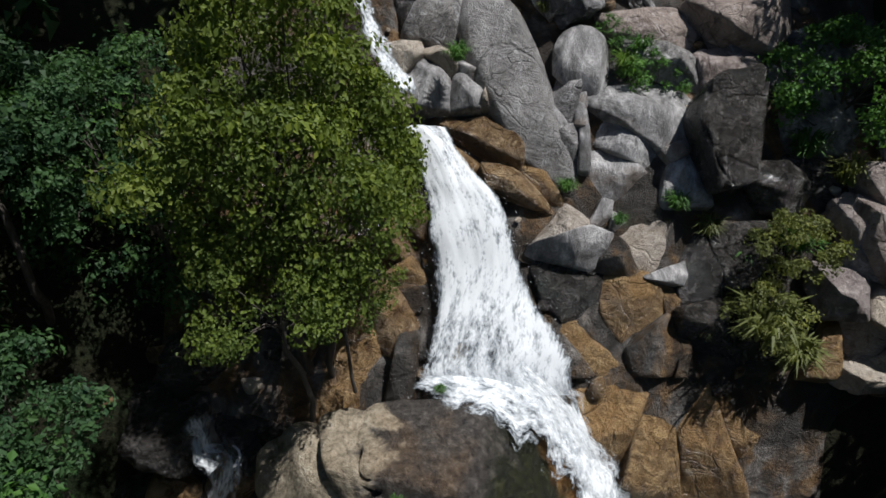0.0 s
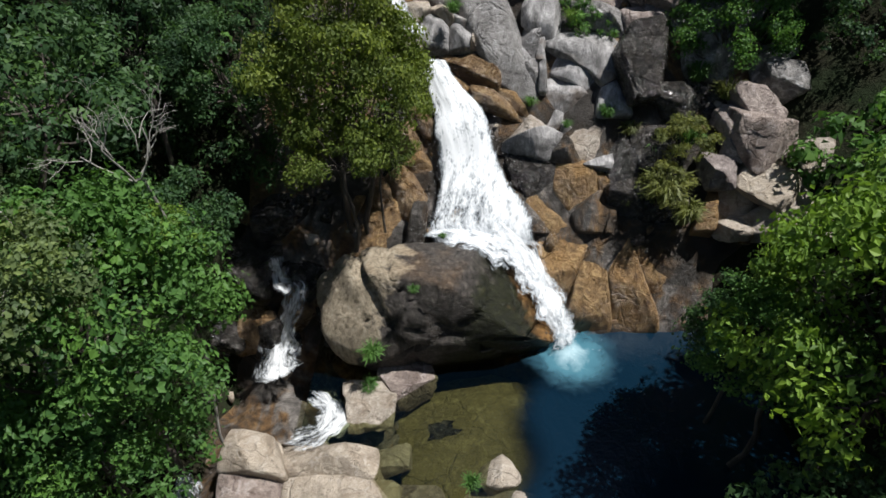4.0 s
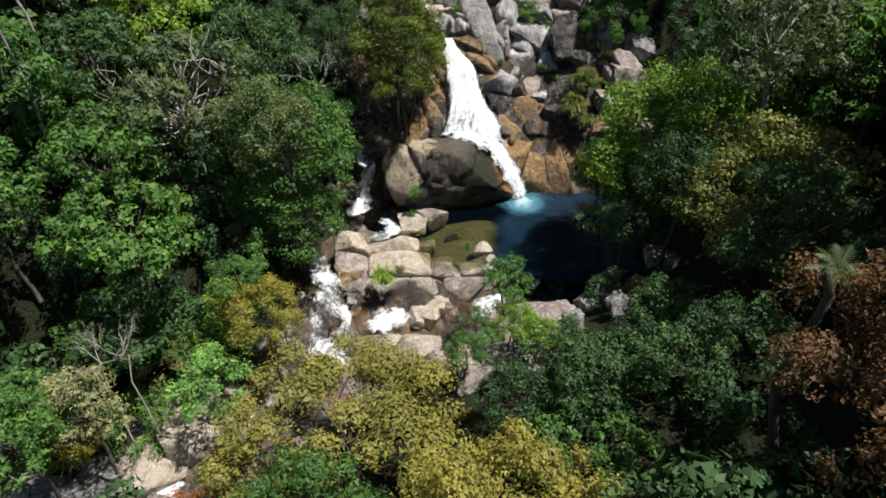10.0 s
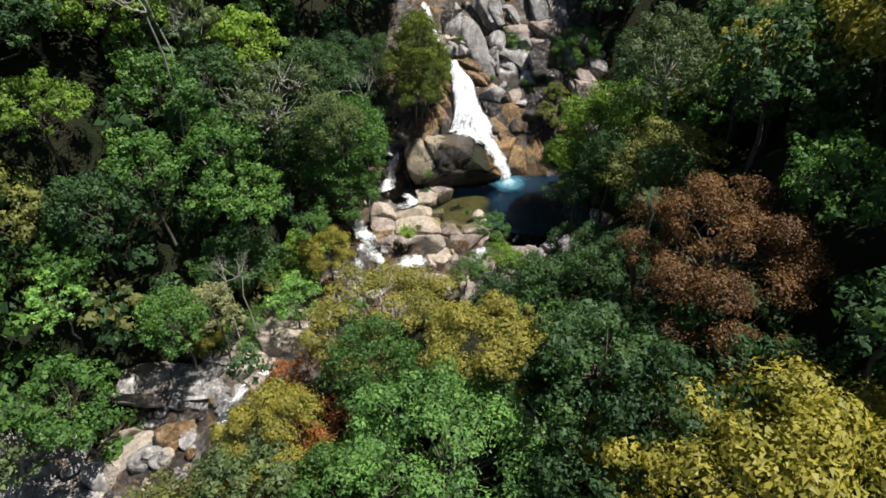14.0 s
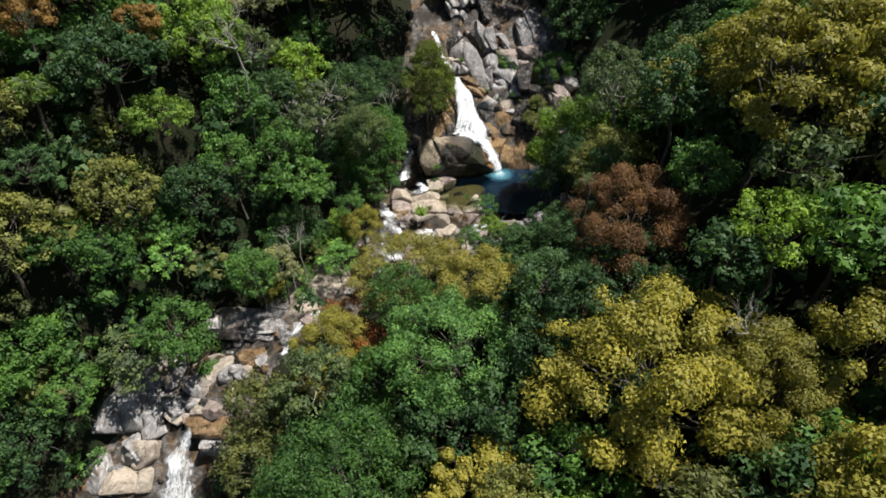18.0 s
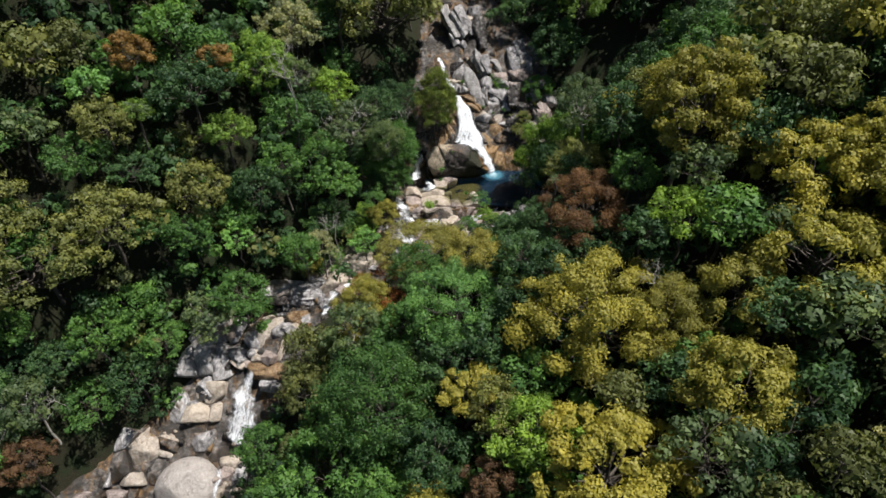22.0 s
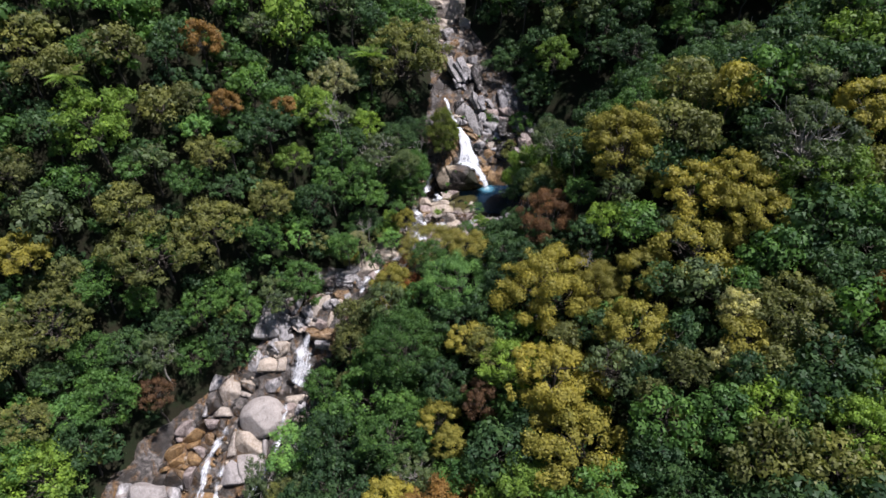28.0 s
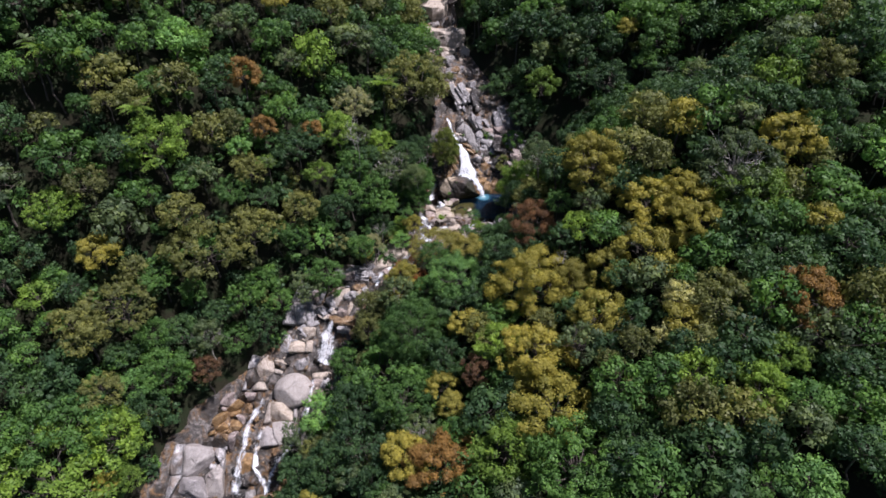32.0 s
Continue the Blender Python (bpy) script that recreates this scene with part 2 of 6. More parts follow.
LEAVES = {
    "dark": leaf_mat("dark_green_leaves", (0.024, 0.054, 0.016), (0.048, 0.096, 0.025), (0.090, 0.150, 0.040)),
    "mid": leaf_mat("mid_green_leaves", (0.039, 0.091, 0.016), (0.075, 0.156, 0.025), (0.137, 0.227, 0.045)),
    "lime": leaf_mat("lime_green_leaves", (0.086, 0.161, 0.017), (0.155, 0.247, 0.027), (0.247, 0.328, 0.044)),
    "olive": leaf_mat("olive_leaves", (0.081, 0.096, 0.022), (0.145, 0.156, 0.033), (0.221, 0.222, 0.055)),
    "yellow": leaf_mat("golden_yellow_leaves", (0.178, 0.166, 0.022), (0.264, 0.236, 0.031), (0.348, 0.302, 0.054)),
    "brown": leaf_mat("rusty_brown_leaves", (0.076, 0.042, 0.017), (0.138, 0.076, 0.027), (0.195, 0.114, 0.042)),
    "orange": leaf_mat("orange_leaves", (0.160, 0.088, 0.020), (0.260, 0.148, 0.030), (0.330, 0.210, 0.052)),
    "gold": leaf_mat("olive_gold_leaves", (0.150, 0.145, 0.025), (0.225, 0.205, 0.034), (0.310, 0.270, 0.050)),
    "red": leaf_mat("red_orange_leaves", (0.150, 0.052, 0.016), (0.270, 0.098, 0.026), (0.360, 0.165, 0.046)),
    "cream": leaf_mat("cream_flowering_leaves", (0.200, 0.220, 0.060), (0.360, 0.350, 0.110), (0.480, 0.450, 0.170)),
    "deep": leaf_mat("deep_olive_leaves", (0.036, 0.056, 0.009), (0.098, 0.132, 0.018), (0.205, 0.222, 0.033)),
    "grey": leaf_mat("grey_green_leaves", (0.060, 0.092, 0.026), (0.102, 0.140, 0.040), (0.165, 0.208, 0.066)),
    "jade": leaf_mat("jade_green_leaves", (0.085, 0.195, 0.036), (0.158, 0.300, 0.054), (0.240, 0.385, 0.080)),
}


def bark_mat(name, a, b):
    m, nt = mat(name)
    pos = position(nt, (6, 6, 1.2))
    n = noise_of(nt, pos, 2.0, 5, 0.65)
    finish(nt, ramp(nt, n, [(0.3, a), (0.7, b)]), 0.85, n, 0.5, 0.03)
    return m


M_BARK = bark_mat("brown_bark", (0.028, 0.022, 0.017), (0.10, 0.085, 0.07))
M_DEAD = bark_mat("bleached_dead_wood", (0.16, 0.15, 0.13), (0.42, 0.40, 0.36))


def soil():
    m, nt = mat("forest_floor")
    pos = position(nt, per_object=False)
    n1 = noise_of(nt, pos, 0.6, 6, 0.6)
    n2 = noise_of(nt, pos, 9.0, 5, 0.7)
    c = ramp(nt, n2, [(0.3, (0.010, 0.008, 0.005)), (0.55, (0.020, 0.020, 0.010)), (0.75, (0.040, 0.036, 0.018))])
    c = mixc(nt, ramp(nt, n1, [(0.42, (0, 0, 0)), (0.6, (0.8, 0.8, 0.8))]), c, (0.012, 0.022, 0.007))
    finish(nt, c, 0.95, n2, 0.8, 0.15, 0.2)
    return m


M_SOIL = soil()


def foam(name, lo, hi, across, along):
    """White water: streaks along the flow, gaps that show the rock. The mesh's map gives across and along in metres."""
    m, nt = mat(name)
    uv = nt.nodes.new("ShaderNodeUVMap")
    mp = nt.nodes.new("ShaderNodeMapping")
    mp.inputs["Scale"].default_value = (across, along, 1)
    nt.links.new(uv.outputs[0], mp.inputs[0])
    a = noise_of(nt, mp.outputs[0], 2.2, 7, 0.70, 0.12)
    b = noise_of(nt, mp.outputs[0], 9.0, 4, 0.7, 0.05)
    s = maths(nt, "ADD", maths(nt, "MULTIPLY", a, 0.65), maths(nt, "MULTIPLY", b, 0.35))
    edge = nt.nodes.new("ShaderNodeAttribute")
    edge.attribute_name = "body"
    s = maths(nt, "ADD", s, maths(nt, "SUBTRACT", edge.outputs["Fac"], 0.5))
    cover = ramp(nt, s, [(lo, (0, 0, 0)), (hi, (1, 1, 1))])
    p, o = finish(nt, ramp(nt, s, [(0.36, (0.52, 0.60, 0.67)), (0.46, (0.66, 0.70, 0.74)), (0.56, (0.74, 0.76, 0.78))]), 0.7, s, 0.3, 0.05, 0.2)
    t = nt.nodes.new("ShaderNodeBsdfTransparent")
    mx = nt.nodes.new("ShaderNodeMixShader")
    nt.links.new(cover, mx.inputs[0])
    nt.links.new(t.outputs[0], mx.inputs[1])
    nt.links.new(p.outputs[0], mx.inputs[2])
    nt.links.new(mx.outputs[0], o.inputs[0])
    return m


M_FALL = foam("white_water", 0.37, 0.55, 2.6, 1.0)
M_THIN = foam("thin_white_water", 0.42, 0.64, 3.4, 0.7)


def pool_mat(name, tint, murk, clear):
    m, nt = mat(name)
    pos = position(nt, per_object=False)
    rip = maths(nt, "ADD", noise_of(nt, pos, 3.5, 3, 0.6, 0.4), maths(nt, "MULTIPLY", noise_of(nt, pos, 14.0, 2, 0.5), 0.35))
    b = node(nt, "ShaderNodeBump", Strength=0.35, Distance=0.06)
    nt.links.new(rip, b.inputs["Height"])
    t = nt.nodes.new("ShaderNodeBsdfTransparent")
    t.inputs[0].default_value = (*tint, 1)
    d = nt.nodes.new("ShaderNodeBsdfDiffuse")
    d.inputs[0].default_value = (*murk, 1)
    g = node(nt, "ShaderNodeBsdfGlossy", Roughness=0.06)
    nt.links.new(b.outputs[0], g.inputs["Normal"])
    f = node(nt, "ShaderNodeFresnel", IOR=1.33)
    nt.links.new(b.outputs[0], f.inputs["Normal"])
    at = nt.nodes.new("ShaderNodeAttribute")
    at.attribute_name = "depth"
    k = maths(nt, "ADD", clear, maths(nt, "MULTIPLY", at.outputs["Fac"], 1.0 - clear))
    m1 = nt.nodes.new("ShaderNodeMixShader")
    nt.links.new(k, m1.inputs[0])
    nt.links.new(t.outputs[0], m1.inputs[1])
    nt.links.new(d.outputs[0], m1.inputs[2])
    m2 = nt.nodes.new("ShaderNodeMixShader")
    nt.links.new(f.outputs[0], m2.inputs[0])
    nt.links.new(m1.outputs[0], m2.inputs[1])
    nt.links.new(g.outputs[0], m2.inputs[2])
    o = nt.nodes.new("ShaderNodeOutputMaterial")
    nt.links.new(m2.outputs[0], o.inputs[0])
    return m


M_POOL = pool_mat("deep_pool_water", (0.66, 0.68, 0.52), (0.003, 0.013, 0.026), 0.12)
M_TAN = granite("tan_brown_rock", (0.42, 0.29, 0.14), (0.24, 0.145, 0.06), (0.045, 0.026, 0.013), (0.075, 0.042, 0.02), 0.32, 0.42, 0.7)
M_SMOOTHGREY = granite("smooth_speckled_granite", (0.42, 0.41, 0.405), (0.25, 0.242, 0.24), (0.10, 0.096, 0.095), (0.13, 0.125, 0.12), 0.18, 0.6, 0.2)
M_PINK = granite("pinkish_granite", (0.46, 0.40, 0.372), (0.29, 0.245, 0.228), (0.08, 0.065, 0.06), (0.12, 0.09, 0.08), 0.35)
M_SMOOTH = granite("smooth_grey_granite", (0.46, 0.43, 0.41), (0.37, 0.345, 0.33), (0.22, 0.20, 0.19), (0.25, 0.23, 0.21), 0.15)


def plunge():
    """Clouds of fine bubbles: white where the water lands, turquoise as they spread and thin."""
    m, nt = mat("turquoise_bubbles")
    body = nt.nodes.new("ShaderNodeAttribute")
    body.attribute_name = "body"
    n1 = noise_of(nt, position(nt, per_object=False), 2.0, 6, 0.62, 0.8)
    n2 = noise_of(nt, position(nt, per_object=False), 11.0, 4, 0.6, 0.3)
    k = maths(nt, "ADD", body.outputs["Fac"], maths(nt, "ADD", maths(nt, "MULTIPLY", maths(nt, "SUBTRACT", n1, 0.5), 0.55), maths(nt, "MULTIPLY", maths(nt, "SUBTRACT", n2, 0.5), 0.10)))
    p, o = finish(nt, ramp(nt, k, [(0.15, (0.012, 0.06, 0.10)), (0.60, (0.045, 0.15, 0.20)), (0.95, (0.38, 0.52, 0.57))]), 0.6, n2, 0.2, 0.02, 0.3)
    t = nt.nodes.new("ShaderNodeBsdfTransparent")
    mx = nt.nodes.new("ShaderNodeMixShader")
    nt.links.new(ramp(nt, k, [(0.06, (0, 0, 0)), (0.50, (0.95, 0.95, 0.95))]), mx.inputs[0])
    nt.links.new(t.outputs[0], mx.inputs[1])
    nt.links.new(p.outputs[0], mx.inputs[2])
    nt.links.new(mx.outputs[0], o.inputs[0])
    return m


M_TURQ = plunge()
M_DROPS, _nt = mat("spray_drops")
finish(_nt, noise_of(_nt, None, 5.0), 0.4)
_nt.nodes["Principled BSDF"].inputs["Base Color"].default_value = (0.85, 0.87, 0.9, 1)
_nt.links.remove(_nt.nodes["Principled BSDF"].inputs["Base Color"].links[0])


def streaked():
    """Pale granite smeared with dark water stains down its slope."""
    m, nt = mat("white_streaked_granite")
    pos = position(nt, (1.4, 0.75, 0.75))
    a = maths(nt, "ADD", maths(nt, "MULTIPLY", noise_of(nt, pos, 1.5, 9, 0.70, 0.8), 0.7), maths(nt, "MULTIPLY", noise_of(nt, pos, 5.5, 6, 0.7, 0.5), 0.3))
    b = noise_of(nt, position(nt), 0.5, 4, 0.55, 0.6)
    fine = noise_of(nt, position(nt), 26.0, 4, 0.7)
    c = ramp(nt, a, [(0.33, (0.035, 0.034, 0.033)), (0.43, (0.13, 0.125, 0.122)), (0.52, (0.27, 0.260, 0.258)), (0.64, (0.58, 0.56, 0.55))])
    c = mixc(nt, ramp(nt, b, [(0.54, (0, 0, 0)), (0.66, (0.7, 0.7, 0.7))]), c, (0.13, 0.085, 0.05))
    c = mixc(nt, 0.25, c, ramp(nt, fine, [(0.3, (0.25,) * 3), (0.7, (0.85,) * 3)]), "OVERLAY")
    finish(nt, c, 0.58, maths(nt, "ADD", a, maths(nt, "MULTIPLY", fine, 0.15)), 0.8, 0.16, 0.45)
    return m


M_STREAK = streaked()


def great_mat():
    """Granite that is tan and rougher on one flank, near-black and smoother on the other, rust along its lip."""
    m, nt = mat("tan_and_black_granite")
    tc = nt.nodes.new("ShaderNodeTexCoord")
    sep = nt.nodes.new("ShaderNodeSeparateXYZ")
    nt.links.new(tc.outputs["Object"], sep.inputs[0])
    pos = position(nt, per_object=False)
    n1 = noise_of(nt, pos, 0.9, 6, 0.6, 0.8)
    n2 = noise_of(nt, pos, 6.0, 6, 0.7, 0.4)
    n3 = noise_of(nt, pos, 40.0, 3, 0.6)
    comb = noise_of(nt, position(nt, (5.0, 5.0, 0.7), False), 2.0, 4, 0.6, 0.5)
    tan_tones = ramp(nt, maths(nt, "ADD", maths(nt, "MULTIPLY", n2, 0.55), maths(nt, "MULTIPLY", comb, 0.45)), [(0.36, (0.12, 0.10, 0.07)), (0.50, (0.32, 0.265, 0.19)), (0.64, (0.46, 0.40, 0.31))])
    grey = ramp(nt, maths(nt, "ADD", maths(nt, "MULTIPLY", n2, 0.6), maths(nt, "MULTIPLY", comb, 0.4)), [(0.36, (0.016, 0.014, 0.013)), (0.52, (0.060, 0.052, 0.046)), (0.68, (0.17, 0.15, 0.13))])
    olive_black = ramp(nt, n2, [(0.36, (0.006, 0.007, 0.004)), (0.56, (0.018, 0.020, 0.008)), (0.72, (0.055, 0.055, 0.018))])
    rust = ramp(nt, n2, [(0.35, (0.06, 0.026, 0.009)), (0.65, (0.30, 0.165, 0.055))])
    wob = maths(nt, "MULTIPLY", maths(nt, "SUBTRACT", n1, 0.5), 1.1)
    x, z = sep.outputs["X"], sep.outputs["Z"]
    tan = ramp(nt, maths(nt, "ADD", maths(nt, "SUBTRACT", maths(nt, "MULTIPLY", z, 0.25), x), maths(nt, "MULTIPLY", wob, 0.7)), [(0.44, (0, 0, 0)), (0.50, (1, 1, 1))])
    c = mixc(nt, tan, grey, tan_tones)
    # olive-black from the middle towards +x, with a wavy border
    c = mixc(nt, ramp(nt, maths(nt, "ADD", maths(nt, "ADD", x, wob), maths(nt, "MULTIPLY", z, -0.10)), [(0.16, (0, 0, 0)), (0.32, (1, 1, 1))]), c, olive_black)
    c = mixc(nt, ramp(nt, maths(nt, "ADD", z, maths(nt, "MULTIPLY", wob, 0.5)), [(0.86, (0, 0, 0)), (0.98, (0.22, 0.22, 0.22))]), c, rust)
    lip = ramp(nt, maths(nt, "ADD", x, maths(nt, "ADD", maths(nt, "MULTIPLY", z, 0.42), maths(nt, "MULTIPLY", wob, 0.45))), [(0.72, (0, 0, 0)), (0.80, (0.95, 0.95, 0.95))])
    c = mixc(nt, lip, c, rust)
    h = maths(nt, "ADD", maths(nt, "MULTIPLY", n2, 0.8), maths(nt, "MULTIPLY", n3, 0.25))
    finish(nt, c, ramp(nt, tan, [(0.0, (0.46,) * 3), (1.0, (0.78,) * 3)]), h, 0.9, 0.16, 0.35)
    return m


M_GREAT = great_mat()

# ---- lie of the land ----
# along the stream, by y: where its middle runs, how high its bed lies, half the width of the open channel
STREAM_Y = (-400, -140, -80, -45, -32, -20, -15.5, -12, -9, -5, -2, 0, 0.8, 5.6, 6.6, 7.4, 9, 11, 14, 20, 30, 60, 110, 400)
STREAM_X = (-90, -70, -50, -34, -28, -21.5, -19.5, -16.5, -13, -8.4, -3.5, -0.5, 0, 0.8, 1, 1, 1.5, 2, 2.5, 0.5, -3, -8, -14, -20)
STREAM_Z = (-150, -82, -45, -26, -19.5, -13.2, -9.4, -5.8, -4.6, -3.4, -2.3, -1.5, -1.6, -1.7, 0.4, 2.2, 4.0, 6.0, 8.4, 10.9, 14.0, 31, 62, 210)
STREAM_W = (4, 4, 4, 4, 4.6, 5, 4.8, 4.2, 3.6, 3.4, 4.6, 6, 6, 6.5, 6.5, 6.5, 7, 7, 6.5, 4, 2.6, 2.5, 3, 3)


def land(x, y):
    """Height of the ground."""
    x, y = np.asarray(x, float), np.asarray(y, float)
    mid, low, half = (np.interp(y, STREAM_Y, col) for col in (STREAM_X, STREAM_Z, STREAM_W))
    away = np.maximum(np.abs(x - mid) - half, 0.0)
    steep = np.where(x < mid, 0.66, 0.56) + 0.14 * np.exp(-((y - 6) / 9) ** 2)
    rise = steep * np.minimum(away, 42) + 0.30 * np.maximum(away - 42, 0)
    tilt = 0.42 * np.clip(x - mid, -6, 6) * np.exp(-((y + 11.5) / 3.5) ** 2 - away / 4)
    bumps = 0.5 * np.sin(x * 0.31 + 1.3 * np.sin(y * 0.17)) * np.sin(y * 0.27 + 0.8) + 0.25 * np.sin(x * 0.9 + y * 0.5) * np.sin(y * 0.8 - 0.4 * x)
    return low + rise + tilt + bumps * np.minimum(away / 4.0, 1.0)


def mesh_of(name, verts, faces, smooth=False):
    """A mesh from arrays; faces all have the same number of corners."""
    verts, faces = np.asarray(verts, np.float32), np.asarray(faces, np.int32)
    me = bpy.data.meshes.new(name)
    me.vertices.add(len(verts))
    me.vertices.foreach_set("co", verts.ravel())
    n, k = faces.shape
    me.loops.add(n * k)
    me.loops.foreach_set("vertex_index", faces.ravel())
    me.polygons.add(n)
    me.polygons.foreach_set("loop_start", np.arange(0, n * k, k, dtype=np.int32))
    me.update(calc_edges=True)
    me.polygons.foreach_set("use_smooth", np.full(n, smooth, dtype=bool))
    me.validate()
    return me


def grid_faces(nu, nv):
    i, j = np.meshgrid(np.arange(nu - 1), np.arange(nv - 1), indexing="ij")
    a = (i * nv + j).ravel()
    return np.stack([a, a + nv, a + nv + 1, a + 1], 1)


def part(name, me, material, parent=None, label=""):
    """Links a mesh as one object, under a thing or a part."""
    ob = new(name, me)
    if material is not None and not me.materials:
        me.materials.append(material)
    if parent is not None:
        ob.parent = parent
    if label:
        ob["label"] = label
    return ob


def wave(p, seed, octaves=4, scale=1.0, gain=0.5):
    """Cheap smooth noise for arrays of points, about -1 to 1."""
    r = np.random.RandomState(seed)
    out, amp, tot = np.zeros(len(p)), 1.0, 0.0
    for o in range(octaves):
        k = r.normal(size=(5, 3)) * scale * 1.4 * 2 ** o
        ph = r.uniform(0, 6.28, 5)
        out += amp * np.sin(p @ k.T + ph).sum(1) / 2.6
        tot += amp
        amp *= gain
    return out / tot


# ---- ground ----
def ground_sheet():
    u = np.linspace(-1, 1, 261)
    xs = 95 * u + 1400 * np.sign(u) * np.abs(u) ** 9
    v = np.linspace(-1, 1, 301)
    ys = 15 + 100 * v + 1400 * np.sign(v) * np.abs(v) ** 9
    X, Y = np.meshgrid(xs, ys, indexing="ij")
    Z = land(X, Y)
    P = np.stack([X.ravel(), Y.ravel(), Z.ravel()], 1)
    P[:, 2] += 0.12 * wave(P * (1, 1, 0), 3, 3, 1.2)
    return mesh_of("ground", P, grid_faces(261, 301), True)


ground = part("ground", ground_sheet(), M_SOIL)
tagged(ground, "dark leaf-littered forest floor falling to a stream", "ground", kind="structure")


def facets(p, seed, cell, height):
    """Jointed rock: each cell of a jumbled grid stands at its own height and slope."""
    r = np.random.RandomState(seed)
    q = p[:, :2] / cell + 0.35 * np.stack([wave(p, seed + 1, 2, 0.6), wave(p, seed + 2, 2, 0.6)], 1)
    q = q @ np.array(((0.86, 0.5), (-0.5, 0.86)))
    table = r.uniform(size=(64, 64, 5))
    best, out = np.full(len(p), 1e9), np.zeros(len(p))
    for i in (-1, 0, 1):
        for j in (-1, 0, 1):
            k = np.floor(q).astype(int) + (i, j)
            t = table[k[:, 0] % 64, k[:, 1] % 64]
            d = q - (k + t[:, :2])
            dist = (d ** 2).sum(1)
            h = t[:, 2] * height + (t[:, 3] - 0.5) * d[:, 0] * 0.8 * height + (t[:, 4] - 0.5) * d[:, 1] * 0.8 * height
            near = dist < best
            best = np.where(near, dist, best)
            out = np.where(near, h, out)
    return out


def bed_sheet():
    ys = np.concatenate([np.linspace(-48, -26, 110), np.linspace(-25.8, 19.8, 420), np.linspace(20, 62, 110)])
    us = np.linspace(-1, 1, 84)
    Y, U = np.meshgrid(ys, us, indexing="ij")
    mid = np.interp(Y, STREAM_Y, STREAM_X)
    half = np.interp(Y, STREAM_Y, STREAM_W) + 0.7
    half = half + np.where(U < 0, 5.0 * np.exp(-((Y + 29) / 10.0) ** 4), 0)
    X = mid + U * half
    Z = land(X, Y) + 0.10
    P = np.stack([X.ravel(), Y.ravel(), Z.ravel()], 1)
    out = np.abs(U.ravel())
    ridge = np.abs(wave(P, 11, 3, 0.55)) * 0.40 + wave(P, 12, 4, 1.3) * 0.14 + facets(P, 5, 0.9, 0.55)
    ridge *= (1 - 0.85 * np.exp(-((P[:, 1] - 9.6) / 4.2) ** 6)) * (1 - 0.50 * np.exp(-((P[:, 1] + 22.0) / 13.5) ** 8))
    P[:, 2] += ridge * np.clip((1 - out) * 6, 0, 1) - 0.45 * np.clip(out - 0.86, 0, 1) * 7
    return mesh_of("rock_bed", P, grid_faces(640, 84), True)


bed = part("rock_bed", bed_sheet(), M_BED)
tagged(bed, "wet dark brown bedrock of the stream", "rock bed", kind="structure")


# ---- rocks ----
def ico(level):
    bm = bmesh.new()
    bmesh.ops.create_icosphere(bm, subdivisions=level, radius=1.0)
    v = np.array([x.co[:] for x in bm.verts])
    f = np.array([[x.index for x in g.verts] for g in bm.faces])
    bm.free()
    return v, f


ICO = {n: ico(n) for n in (2, 3, 4, 5)}


def rock_mesh(name, seed, level=3, cuts=9, blocky=0.72, rough=0.05):
    """A weathered granite block: a ball cut flat on several sides, then worn and pitted."""
    r = np.random.RandomState(seed)
    v, f = ICO[level]
    v = v.copy() * 1.25
    for i in range(cuts):
        n = r.normal(size=3)
        n /= np.linalg.norm(n)
        d = r.uniform(blocky - 0.12, blocky + 0.16)
        over = np.maximum(v @ n - d, 0)
        v -= np.outer(over * 0.93, n)
    v *= 1 + rough * (wave(v, seed + 5, 4, 1.6)[:, None] + 0.5 * wave(v, seed + 6, 3, 5.0)[:, None])
    v /= np.abs(v).max(0)
    return mesh_of(name, v, f, True)


def block_mesh(name, seed, cuts=7, worn=0.12, rough=0.06, fine=2):
    """A jointed granite block: a box cut by planes, edges worn round, faces uneven."""
    r = np.random.RandomState(seed)
    bm = bmesh.new()
    bmesh.ops.create_cube(bm, size=2.0)
    for i in range(cuts):
        n = Vector(r.normal(size=3) * (1, 1, 0.8)).normalized()
        reach = abs(n.x) + abs(n.y) + abs(n.z)
        ret = bmesh.ops.bisect_plane(bm, geom=bm.verts[:] + bm.edges[:] + bm.faces[:], plane_co=n * reach * r.uniform(0.50, 0.72), plane_no=n, clear_outer=True)
        edges = [g for g in ret["geom_cut"] if isinstance(g, bmesh.types.BMEdge)]
        if len(edges) > 2:
            bmesh.ops.contextual_create(bm, geom=edges)
    bmesh.ops.remove_doubles(bm, verts=bm.verts[:], dist=0.06)
    bmesh.ops.bevel(bm, geom=bm.edges[:], offset=worn, segments=2, profile=0.6, affect="EDGES", clamp_overlap=True)
    bmesh.ops.triangulate(bm, faces=bm.faces[:])
    for k in range(3):
        long = [e for e in bm.edges if e.calc_length() > 0.26]
        if long and len(bm.faces) < 900:
            bmesh.ops.subdivide_edges(bm, edges=long, cuts=1)
            bmesh.ops.triangulate(bm, faces=bm.faces[:])
    v = np.array([x.co[:] for x in bm.verts])
    f = np.array([[x.index for x in g.verts] for g in bm.faces])
    bm.free()
    v *= 1 + rough * (wave(v, seed + 5, 4, 1.5)[:, None] + 0.6 * wave(v, seed + 6, 3, 5.0)[:, None])
    step = np.abs(wave(v, seed + 8, 2, 1.1))
    v *= 1 - 0.10 * np.exp(-(step / 0.10) ** 2)[:, None]
    v /= np.abs(v).max(0)
